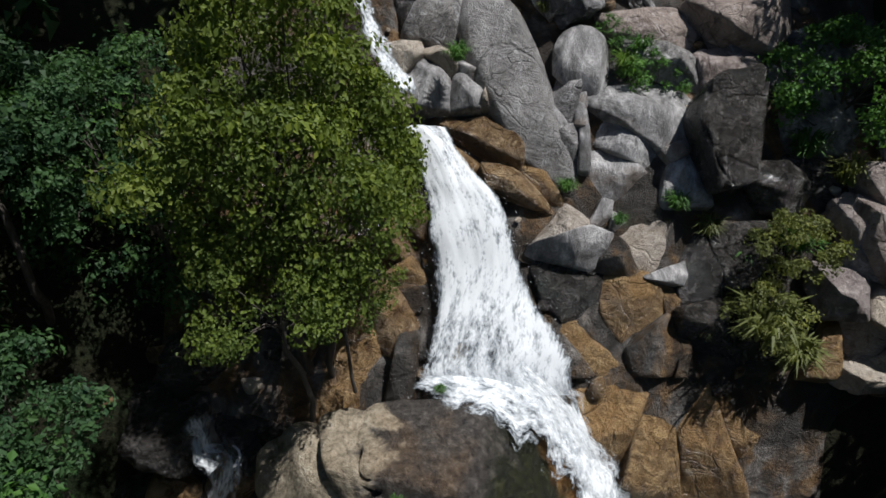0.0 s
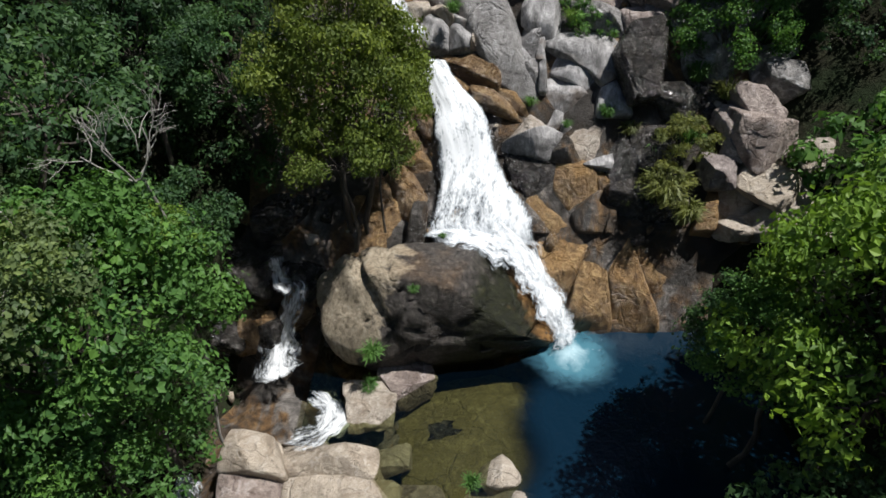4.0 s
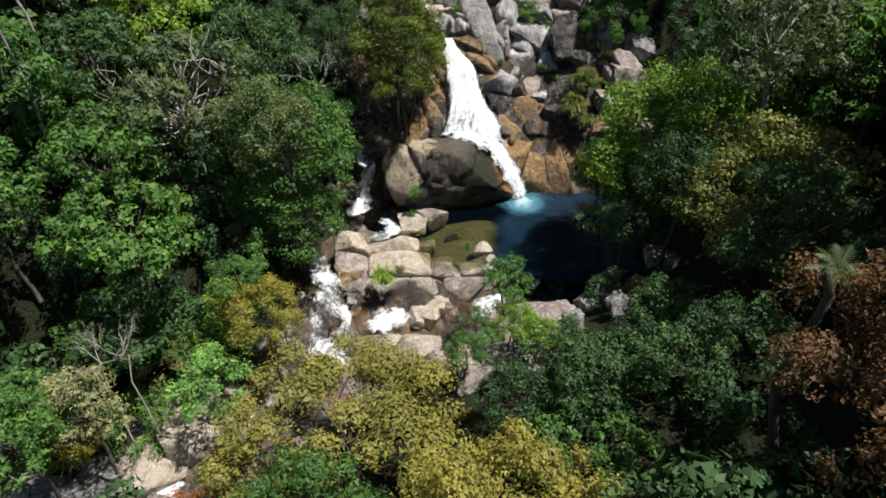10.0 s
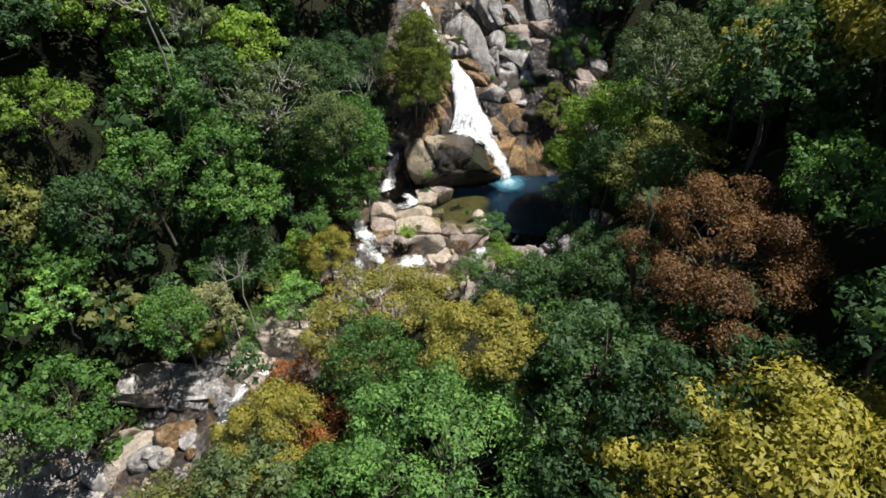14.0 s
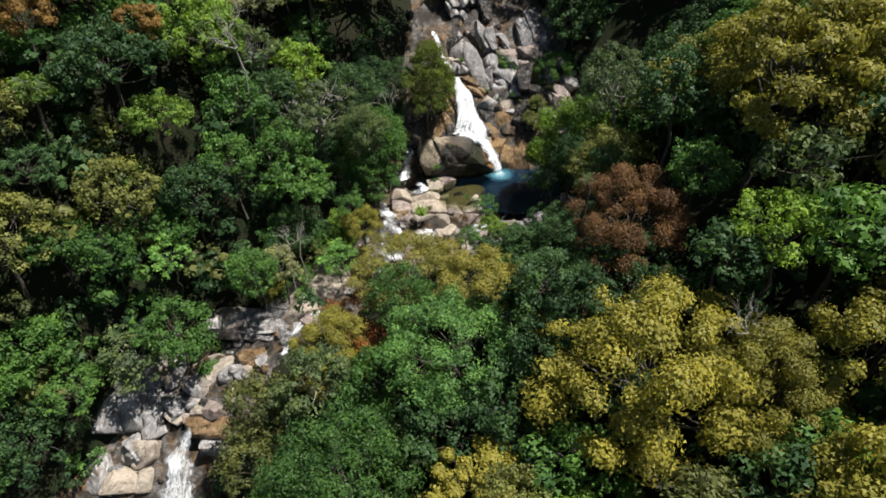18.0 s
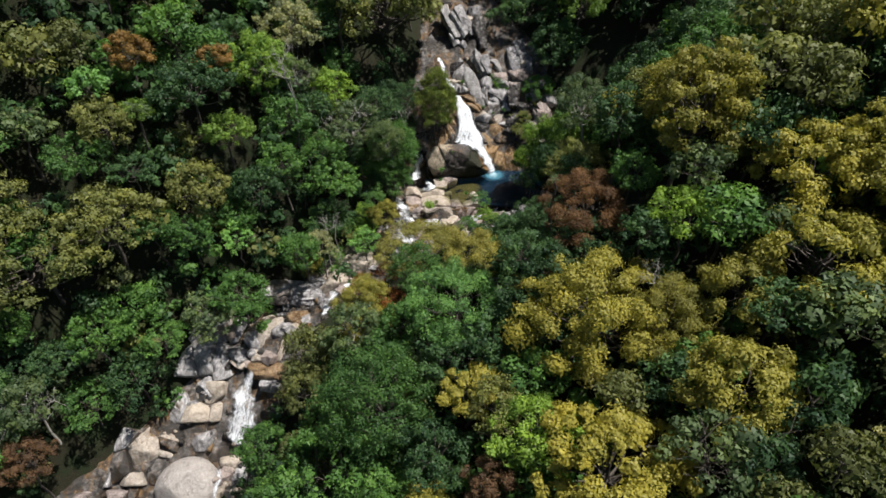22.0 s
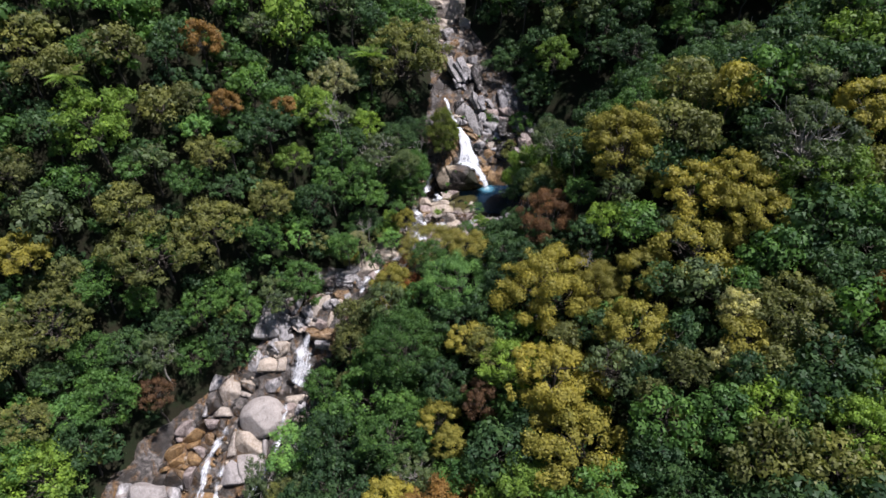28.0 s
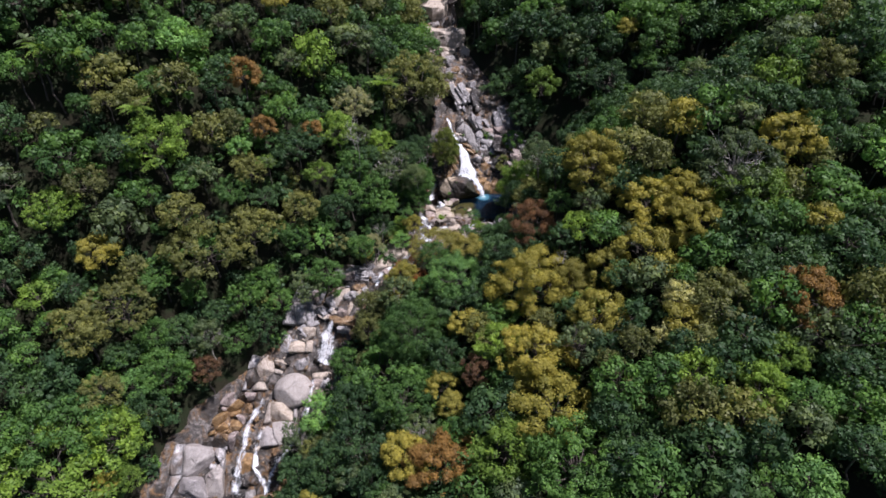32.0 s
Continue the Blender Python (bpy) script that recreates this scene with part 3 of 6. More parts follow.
    return mesh_of(name, v, f, True)


BLOCKS = [block_mesh("rock_slab", 400 + i, 6 + i % 4, 0.11 + 0.04 * (i % 4), 0.08) for i in range(12)]
ROCK_SHAPES = [block_mesh("boulder", 500 + i, 7 + i % 4, 0.17 + 0.05 * (i % 4), 0.075) if i % 3 else rock_mesh("boulder", 100 + i, 4, 12, 0.70, 0.04) for i in range(15)]
ROUND = rock_mesh("boulder", 77, 4, 5, 0.97, 0.015)
PILLAR = rock_mesh("rock_slab", 83, 4, 7, 0.92, 0.025)
PEBBLES = [rock_mesh("stone", 200 + i, 2, 8, 0.7) for i in range(6)]
_used = {}


def shaded(me, material):
    """That mesh in that material, made once."""
    key = (me.name, material.name)
    if key not in _used:
        c = me.copy()
        c.materials.clear()
        c.materials.append(material)
        _used[key] = c
    return _used[key]


def rock(x, y, z, sx, sy, sz, turn=0, tip=0, lean=0, shape=0, material=None, label="", name="boulder", group="boulders along the stream"):
    material = material or M_PALE
    ob = new(name, shaded(ROCK_SHAPES[shape % len(ROCK_SHAPES)] if not isinstance(shape, bpy.types.Mesh) else shape, material))
    ob.matrix_world = pose(x, y, z, tip, lean, turn) @ Matrix.Diagonal((sx, sy, sz, 1))
    return tagged(ob, label or "weathered granite boulder in the stream bed", "boulder", group)


def slab(x, y, z, sx, sy, sz, turn, shape, material, label):
    """A block of the cliff, lying along its slope."""
    ob = new("rock_slab", shaded(BLOCKS[shape % len(BLOCKS)] if shape >= 0 else PILLAR, material))
    ob.parent = bed
    ob.matrix_world = pose(x, y, z, 47, 0, turn) @ Matrix.Diagonal((sx, sy, sz, 1))
    ob["label"] = label
    return ob


# ---- jointed rock ----
def cells(nu, nv, su, sv, seed, shift=0.5, slant=0.0):
    """Unequal cells over a sheet su by sv metres, like the joints of a rock face: rows of (middle, corners)."""
    r = np.random.RandomState(seed)
    pts = []
    for j in range(nv):
        for i in range(-1, nu + 2):
            v = (j + 0.5 + r.uniform(-0.55, 0.55)) * sv / nv
            pts.append(((i + 0.5 - shift * (j % 2) + r.uniform(-0.55, 0.55)) * su / nu - slant * (v - sv / 2), v))
    pts = np.array(pts)
    size = (su / nu) * (sv / nv)
    heavy = r.uniform(-0.55, 0.55, len(pts)) * min(su / nu, sv / nv) ** 2 * 0.9
    out = []
    for k, p in enumerate(pts):
        poly = [np.array(c, float) for c in ((0, 0), (su, 0), (su, sv), (0, sv))]
        for m, q in enumerate(pts):
            if m == k or not poly:
                continue
            n, h = q - p, (q @ q - p @ p + heavy[k] - heavy[m]) / 2
            keep = []
            for c, d in zip(poly, poly[1:] + poly[:1]):
                a, b = c @ n - h, d @ n - h
                if a <= 0:
                    keep.append(c)
                if a * b < 0:
                    keep.append(c + (d - c) * a / (a - b))
            poly = keep
        if len(poly) > 2:
            poly = np.array(poly)
            nxt = np.roll(poly, -1, 0)
            area = abs((poly[:, 0] * nxt[:, 1] - poly[:, 1] * nxt[:, 0]).sum()) / 2
            if area > 0.015 * size:
                out.append((poly.mean(0), poly))
    return out


def rounded(poly, gap, count, worn=1):
    """The outline drawn in by the joint's width, its corners worn, in evenly spaced points."""
    mid = poly.mean(0)
    d = np.linalg.norm(poly - mid, axis=1)[:, None]
    poly = mid + (poly - mid) * np.clip(1 - gap / d, 0.5, 1.12)
    for k in range(worn):
        nxt = np.roll(poly, -1, 0)
        poly = np.stack([poly * 0.94 + nxt * 0.06, poly * 0.06 + nxt * 0.94], 1).reshape(-1, 2)
    loop = np.vstack([poly, poly[:1]])
    along = np.concatenate([[0], np.cumsum(np.linalg.norm(np.diff(loop, axis=0), axis=1))])
    t = np.linspace(0, along[-1], count, endpoint=False)
    return np.stack([np.interp(t, along, loop[:, k]) for k in (0, 1)], 1)


RINGS = ((1.10, -1.0), (1.04, -0.40), (1.0, -0.04), (0.992, 0.36), (0.972, 0.66), (0.93, 0.80), (0.82, 0.88), (0.66, 0.93), (0.48, 0.97), (0.30, 0.99), (0.13, 1.0))


def jointed(parent, corners, nu, nv, seed, stock, label, dome=0.22, deep=0.6, gap=0.05, uneven=0.16, lean=0.22, shift=0.5, slant=0.0, name="rock_slab"):
    """Fitted blocks of rock over a four-cornered sheet (low left, low right, high right, high left)."""
    A, B, C, D = (np.array(c, float) for c in corners)
    su, sv = (np.linalg.norm(B - A) + np.linalg.norm(C - D)) / 2, (np.linalg.norm(D - A) + np.linalg.norm(C - B)) / 2
    up = np.cross(B - A, D - A)
    up /= np.linalg.norm(up)
    r = np.random.RandomState(seed + 7)
    count = 40
    base = np.array(parent.location)

    def at(uv):
        u, v = uv[:, :1] / su, uv[:, 1:] / sv
        return A * (1 - u) * (1 - v) + B * u * (1 - v) + C * u * v + D * (1 - u) * v

    for mid, poly in cells(nu, nv, su, sv, seed, shift, slant):
        rim = rounded(poly, gap - 0.055, count)
        chip = np.concatenate([rim, np.zeros((count, 1))], 1)
        rim = mid + (rim - mid) * (1 + 0.035 * wave(chip, seed + 9, 3, 2.4))[:, None]
        size = math.sqrt(max(0.02, np.ptp(rim[:, 0]) * np.ptp(rim[:, 1])))
        tip, off = r.normal(size=2) * lean * 0.7, 0.12 + r.normal() * uneven * min(1.0, size) + (0.25 * dome if r.uniform() < 0.2 else 0.0)
        high = dome * r.uniform(0.7, 1.3) * min(1.2, size)
        cut, depth = r.normal(size=(6, 2)) * (0.16 + lean), r.uniform(0.02, 0.16, 6) * size
        pts = []
        for s, h in RINGS:
            ring = mid + (rim - mid) * s
            plane = ((ring - mid) @ cut.T + depth).min(1) if h > -0.5 else 0
            lift = (h * high if h > 0 else h * deep) + off + ((ring - mid) @ tip if h > -0.5 else 0) + plane
            pts.append(at(ring) + up * np.reshape(lift, (-1, 1)))
        pts.append(at(mid[None]) + up * (high + off + depth.min()))
        P = np.concatenate(pts)
        body = np.repeat([0.0 if h < -0.5 else 1.0 for s, h in RINGS] + [1.0], [count] * len(RINGS) + [1])
        rough = wave(P, seed, 4, 0.8, 0.6) * 0.05 * size + wave(P, seed + 1, 3, 3.2) * 0.025
        rough += 0.022 * size * np.tanh(12.0 * wave(P, seed + 2, 2, 0.9))
        P = P + up * (rough * body)[:, None] + wave(P, seed + 3, 3, 1.6)[:, None] * (B - A) / su * 0.05
        k = np.arange(count)
        f = [np.stack([m * count + k, m * count + (k + 1) % count, (m + 1) * count + (k + 1) % count], 1) for m in range(len(RINGS) - 1)]
        f += [np.stack([m * count + k, (m + 1) * count + (k + 1) % count, (m + 1) * count + k], 1) for m in range(len(RINGS) - 1)]
        last = (len(RINGS) - 1) * count
        f.append(np.stack([last + k, last + (k + 1) % count, np.full(count, last + count)], 1))
        place = at(mid[None])[0]
        ob = part(name, mesh_of(name, P - place, np.concatenate(f), True), stock[r.randint(len(stock))], parent, label)
        ob.location = place - base


def plate(x, y, z, sx, sy, sz, spin, shape, material, label, tilt=47):
    """One block of the cliff lying along its slope, turned within that slope."""
    ob = new("rock_slab", shaded(BLOCKS[shape % len(BLOCKS)] if shape >= 0 else PILLAR, material))
    ob.parent = bed
    ob.matrix_world = pose(x, y, z, tilt, 0, 0) @ pose(0, 0, 0, 0, 0, spin) @ Matrix.Diagonal((sx, sy, sz, 1))
    ob["label"] = label
    return ob


def ledge(x, y, z, label):
    ob = new("rock_ledge")
    ob.location = (x, y, z)
    return tagged(ob, label, "rock ledge", "ledges of the stream")


# ---- trees ----
def leaf_cloud(r, centres, radii, counts, size, droop=0.25, flat=0.75, simple=False, slim=1.0, jitter=0.19):
    """Leaves as small folded blades round the centres of sprays: corners, triangles and the spray's own tone for each corner."""
    c = np.repeat(centres, counts, 0)
    rad = np.repeat(radii, counts)
    n = len(c)
    own = np.repeat(np.clip(r.normal(size=len(centres)) * 0.5, -1, 1), counts)
    d = r.normal(size=(n, 3))
    d[:, 2] = d[:, 2] * 0.8 + 0.5
    d /= np.linalg.norm(d, axis=1)[:, None]
    dist = rad * np.where(r.uniform(size=n) < 0.16, r.uniform(0.9, 1.45, n), r.uniform(0.62, 1.06, n))
    p = c + d * dist[:, None] * (1, 1, flat)
    nrm = d + r.normal(size=(n, 3)) * jitter + (0, 0, 0.15)
    nrm /= np.linalg.norm(nrm, axis=1)[:, None]
    ax = np.cross(nrm, r.normal(size=(n, 3)))
    ax /= np.linalg.norm(ax, axis=1)[:, None]
    ax[:, 2] -= droop
    side = np.cross(nrm, ax)
    L = size * r.uniform(0.6, 1.3, n)[:, None]
    W = L * slim * r.uniform(0.30, 0.48, n)[:, None]
    a = p - ax * L * 0.5
    tip = p + ax * L * 0.5
    if simple:
        q = np.stack([a - side * W * 0.75, a + side * W * 0.75, tip + ax * L * 0.1], 1).reshape(-1, 3)
        return q, np.arange(n * 3).reshape(-1, 3), np.repeat(own, 3)
    lift = nrm * W * 0.35
    q = np.stack([a, p + side * W + lift, tip, p - side * W + lift], 1).reshape(-1, 3)
    i = np.arange(n) * 4
    f = np.stack([i, i + 1, i + 2, i, i + 2, i + 3], 1).reshape(-1, 3)
    return q, f, np.repeat(own, 4)


def tube(pts, r0, r1, sides=5):
    pts = np.asarray(pts, float)
    k = len(pts)
    t = np.gradient(pts, axis=0)
    t /= np.linalg.norm(t, axis=1)[:, None] + 1e-9
    ref = np.where(np.abs(t[:, 2:3]) > 0.9, (1.0, 0, 0), (0, 0, 1.0))
    u = np.cross(t, ref)
    u /= np.linalg.norm(u, axis=1)[:, None] + 1e-9
    w = np.cross(t, u)
    rad = np.linspace(r0, r1, k)
    a = np.arange(sides) * 2 * math.pi / sides
    ring = pts[:, None] + rad[:, None, None] * (np.cos(a)[None, :, None] * u[:, None] + np.sin(a)[None, :, None] * w[:, None])
    v = ring.reshape(-1, 3)
    f = []
    for i in range(k - 1):
        for j in range(sides):
            b, c = i * sides + j, i * sides + (j + 1) % sides
            f += [(b, c, c + sides), (b, c + sides, b + sides)]
    return v, np.array(f)


def join(pieces):
    vs, fs, o = [], [], 0
    for v, f in pieces:
        vs.append(v)
        fs.append(np.asarray(f) + o)
        o += len(v)
    return np.concatenate(vs), np.concatenate(fs)


def bent(r, a, b, sag=0.15, k=5):
    a, b = np.asarray(a, float), np.asarray(b, float)
    t = np.linspace(0, 1, k)[:, None]
    off = r.normal(size=3) * np.linalg.norm(b - a) * sag
    return a + (b - a) * t + off * np.sin(t * math.pi) + r.normal(size=(k, 3)) * 0.02 * np.linalg.norm(b - a) * (t > 0)


def tree_meshes(kind, seed, clumps=26, leaves=1700, size=0.105, spread=1.0, tall=1.0, clump=0.36, bare=0.0, flat=0.75, simple=False, slim=1.0, jitter=0.19, puffs=6, tight=1.0):
    """Crown radius about 1, base of the crown's middle at the origin; the trunk reaches well down."""
    r = np.random.RandomState(seed)
    g = []
    golden = 2.39996
    for i in range(clumps):
        h = 1 - (i + 0.5) / clumps * 1.45
        rr = math.sqrt(max(0.0, 1 - h * h))
        a = i * golden + r.uniform(-0.5, 0.5)
        k = r.uniform(0.62, 1.08)
        g.append((rr * math.cos(a) * k * spread, rr * math.sin(a) * k * spread, (h * 0.78 * tall) * r.uniform(0.8, 1.08) + r.uniform(-0.08, 0.12)))
    g = np.array(g)
    g[:, :2] += r.normal(size=2) * 0.08 * g[:, 2:3]
    rad = clump * r.uniform(0.55, 1.4, clumps)
    keep = r.uniform(size=clumps) >= bare
    mid, big = g[keep], rad[keep]
    if puffs > 1:
        # each bough carries a handful of leaf sprays on its upper and outer side
        out = mid / (np.linalg.norm(mid, axis=1)[:, None] + 1e-6)
        d = r.normal(size=(len(mid), puffs, 3)) * 0.75 + out[:, None] * 0.55 + (0, 0, 0.45)
        d /= np.linalg.norm(d, axis=2)[:, :, None]
        far = big[:, None] * r.uniform(0.55, 1.0, (len(mid), puffs)) * tight
        mid = (mid[:, None] + d * far[:, :, None] * (1, 1, flat)).reshape(-1, 3)
        big = np.repeat(big, puffs) * r.uniform(0.38, 0.70, len(mid))
    part_of = big ** 2 / (big ** 2).sum()
    cnt = np.maximum(6, (leaves * part_of).astype(int))
    q, f, own = leaf_cloud(r, mid, big, cnt, size, flat=flat, simple=simple, slim=slim, jitter=jitter)
    crown = mesh_of("crown", q, f)
    own = own * (0.5 + 0.5 * tight)
    crown.attributes.new("puff", "FLOAT", "POINT").data.foreach_set("value", own.astype(np.float32))
    tr = [tube(bent(r, (r.uniform(-0.2, 0.2), r.uniform(-0.2, 0.2), -2.6), (0, 0, -0.25), 0.05, 6), 0.055, 0.035, 6)]
    for i in range(0, clumps, (2 if bare < 0.2 else 1) if leaves > 1300 else 6):
        start = (0, 0, r.uniform(-0.7, -0.1))
        tr.append(tube(bent(r, start, g[i] * (1, 1, 0.95), 0.12, 5), 0.020, 0.005, 4))
        if bare >= 0.2 and not keep[i]:
            for b in range(6):
                tip = g[i] + r.normal(size=3) * rad[i] * 1.0 + (0, 0, 0.18)
                tr.append(tube(bent(r, g[i] * 0.85, tip, 0.12, 4), 0.010, 0.004, 3))
    v, ff = join(tr)
    trunk = mesh_of("trunk", v, ff, True)
    return trunk, crown


TREES = {}
LABELS = {
    "dark": "dense dark-green broadleaf tree on the forest slope", "mid": "mid-green broadleaf tree on the forest slope",
    "lime": "bright lime-green young-leaved tree in the forest", "olive": "olive-green rounded broadleaf tree in the forest",
    "yellow": "golden-yellow flowering tree with billowing crown", "brown": "rusty brown-leaved tree with dense rounded crown",
    "gold": "olive-gold leaved tree with a dense domed crown", "red": "red-orange leaved shrub beside the stream", "orange": "orange-brown leaved tree among green trees", "cream": "pale cream flowering tree with sparse crown",
    "deep": "dark olive broadleaf tree overhanging the waterfall", "grey": "grey-green tree with bare pale branches showing", "jade": "jade-green broad feathery tree beside the stream",
}


def template(kind, grade, variant, girth=1):
    """Grades: 0 far, 1 middle, 2 near, 3 nearest the camera; girth: 0 small, 1 middle, 2 wide."""
    key = (kind, grade, variant, girth)
    if key not in TREES:
        seed = sum(ord(c) for c in kind) * 17 + variant * 101 + grade * 7 + girth * 3
        leaves, size, clumps = (
            ((300, 0.22, 14), (1350, 0.128, 32), (1350, 0.128, 32), (1350, 0.128, 32)),
            ((1900, 0.112, 24), (4200, 0.080, 40), (6800, 0.063, 56), (10500, 0.050, 76)),
            ((3400, 0.088, 26), (8500, 0.058, 44), (14000, 0.045, 64), (21000, 0.037, 96)),
            ((5000, 0.085, 26), (12000, 0.058, 44), (16500, 0.049, 60), (19000, 0.045, 76)),
        )[grade][girth]
        opt = dict(clumps=clumps, leaves=leaves, size=size, clump=((0.33, 0.28, 0.235, 0.19)[girth] if grade < 3 else (0.30, 0.26, 0.23, 0.20)[girth]) if grade else 0.30, simple=grade < 3, slim=1.45 if grade < 2 else 1.15, puffs=(1, 5, 6, 7)[grade])
        if kind == "grey":
            opt.update(bare=0.22 if variant != 1 else 0.05, clump=opt["clump"] * 0.95)
        if kind in ("yellow", "orange", "gold"):
            opt.update(clump=opt["clump"] * 1.12, clumps=int(clumps * 0.8), puffs=1 if grade == 0 else 8, tight=0.62, leaves=int(leaves * 1.7), size=size * 0.90)
        if grade == 0:
            opt.update(jitter=0.10)
        if kind == "deep":
            opt.update(leaves=int(leaves * 1.5), size=size * 0.80, clump=opt["clump"] * 1.02, clumps=int(clumps * 1.1))
        if kind == "brown":
            opt.update(clump=opt["clump"] * 0.9, clumps=int(clumps * 1.3), puffs=1 if grade == 0 else 6, leaves=int(leaves * 2.0), size=size * 0.66, tight=0.7)
        if kind == "jade":
            opt.update(flat=0.62, tall=0.9)
        if grade == 3:
            opt.update(slim=0.85, jitter=0.45)
        if variant == 1:
            opt.update(tall=1.2, spread=0.88)
        if variant == 2:
            opt.update(tall=0.85, spread=1.1)
        trunk, crown = tree_meshes(kind, seed, **opt)
        trunk.materials.append(M_DEAD if kind == "grey" else M_BARK)
        crown.materials.append(LEAVES[kind])
        TREES[key] = (trunk, crown)
    return TREES[key]


PLANTED = []


def tree(kind, x, y, radius, top, turn=0.0, grade=1, variant=0, name="tree", label="", group="forest trees", squash=1.0, bury=None):
    """A tree whose crown has that radius and whose top reaches that height."""
    z = top - radius * 0.95 * squash
    base = new(name)
    base.empty_display_size = 0.2
    base.matrix_world = pose(x, y, z, 0, 0, turn) @ Matrix.Diagonal((radius, radius, radius * squash, 1))
    trunk, crown = template(kind, grade, variant, 0 if radius < 1.2 else 1 if radius < 2.3 else 2 if radius < 3.4 else 3)
    part("trunk", trunk, None, base)
    part("crown", crown, None, base)
    PLANTED.append((x, y, radius))
    return tagged(base, label or LABELS[kind], name, group)


# ---- water ----
def smooth_path(pts, n):
    """Points on a smooth curve through rows of numbers."""
    p = np.asarray(pts, float)
    p = np.vstack([2 * p[0] - p[1], p, 2 * p[-1] - p[-2]])
    t = np.linspace(0, len(pts) - 1 - 1e-6, n)
    i = t.astype(int)
    u = (t - i)[:, None]
    a, b, c, d = p[i], p[i + 1], p[i + 2], p[i + 3]
    return 0.5 * (2 * b + (c - a) * u + (2 * a - 5 * b + 4 * c - d) * u ** 2 + (3 * b - a - 3 * c + d) * u ** 3)


def sheet(name, P, U, V, body, bulge, seed):
    """A sheet of water from a grid of points; U, V in metres, body from 0 (thin) to 1 (full)."""
    nu, nv = U.shape
    P = P + np.dstack([0 * U, 0 * U, 0 * U])
    flat = P.reshape(-1, 3)
    q = np.stack([U.ravel() * 3.0, V.ravel() * 0.7, 0 * U.ravel()], 1)
    lift = wave(q, seed, 4, 1.2, 0.6) * 0.05 + bulge.ravel()
    flat = flat + lift[:, None] * np.array((0, -0.62, 0.78))
    me = mesh_of(name, flat, grid_faces(nu, nv), True)
    at = me.attributes.new("body", "FLOAT", "POINT")
    at.data.foreach_set("value", body.ravel().astype(np.float32))
    uv = me.uv_layers.new(name="UVMap")
    idx = np.zeros(len(me.loops), np.int32)
    me.loops.foreach_get("vertex_index", idx)
    st = np.stack([U.ravel(), V.ravel()], 1)[idx]
    uv.data.foreach_set("uv", st.ravel().astype(np.float32))
    return me


def ribbon(name, pts, material, label, parent=None, broken=1.1):
    """A run of water along (x, y, z, width) rows."""
    n = 14 * len(pts)
    c = smooth_path(pts, n)
    d = np.gradient(c[:, :3], axis=0)
    side = np.stack([-d[:, 1], d[:, 0], 0 * d[:, 0]], 1)
    steep = np.linalg.norm(side, axis=1) / (np.linalg.norm(d, axis=1) + 1e-9)
    side = np.where((steep < 0.25)[:, None], (1.0, 0, 0), side)
    side /= np.linalg.norm(side, axis=1)[:, None] + 1e-9
    side = side * np.where(side[:, :1] < 0, -1, 1)
    s = np.linspace(-0.5, 0.5, 13)
    seed = int(abs(pts[0][0]) * 100) % 900
    wob = 1.45 + 0.24 * np.sin(np.arange(n) * 0.31 + seed) + 0.12 * np.sin(np.arange(n) * 0.83)
    P = c[:, None, :3] + side[:, None] * (s[None, :, None] * (c[:, 3] * wob)[:, None, None])
    V = np.repeat(np.cumsum(np.linalg.norm(d, axis=1))[:, None], 13, 1) + seed
    U = s[None] * c[:, 3:4]
    ends = np.minimum(np.arange(n), np.arange(n)[::-1])[:, None] / 9.0
    blot = wave(np.stack([(P[..., 0]).ravel(), P[..., 1].ravel(), 0 * V.ravel()], 1), seed + 3, 3, 1.1, 0.6).reshape(V.shape)
    body = 0.525 + 0.15 * blot * broken - 0.5 * np.abs(s[None] * 2) ** 2.6 - 0.30 * np.clip(1 - ends, 0, 1) ** 2 + 0 * V
    bulge = 0.14 * (1 - (s[None] * 2) ** 2) + 0 * V
    ob = part(name, sheet(name, P, U, V, body, bulge, seed), material, parent, "" if parent is None else label)
    if parent is None:
        tagged(ob, label, "cascade", "cascades of the stream")
    return ob


def pool_sheet():
    u, v = np.meshgrid(np.linspace(0, 1, 60), np.linspace(0, 1, 50), indexing="ij")
    X = -3.4 + 11.4 * u
    front = np.interp(X, (-3.4, -1.7, -1.0, 1.6, 3.5, 6.0, 8), (3.2, 2.0, 1.1, 0.9, 0.0, -0.5, 0.5))
    Y = front + v * (7.0 - front)
    P = np.stack([X.ravel(), Y.ravel(), 0 * X.ravel()], 1)
    me = mesh_of("pool_water", P, grid_faces(60, 50), True)
    deep = np.clip((X - 1.15 - 0.25 * (Y - 1.1) + 0.25 * np.sin(Y * 2.1)) / 0.95, 0, 1)
    deep = deep * deep * (3 - 2 * deep)
    at = me.attributes.new("depth", "FLOAT", "POINT")
    at.data.foreach_set("value", deep.ravel().astype(np.float32))
    return me


pool = part("pool_water", pool_sheet(), M_POOL)
tagged(pool, "clear pool, olive over its shallow bed and dark blue where deep", "pool", kind="structure")


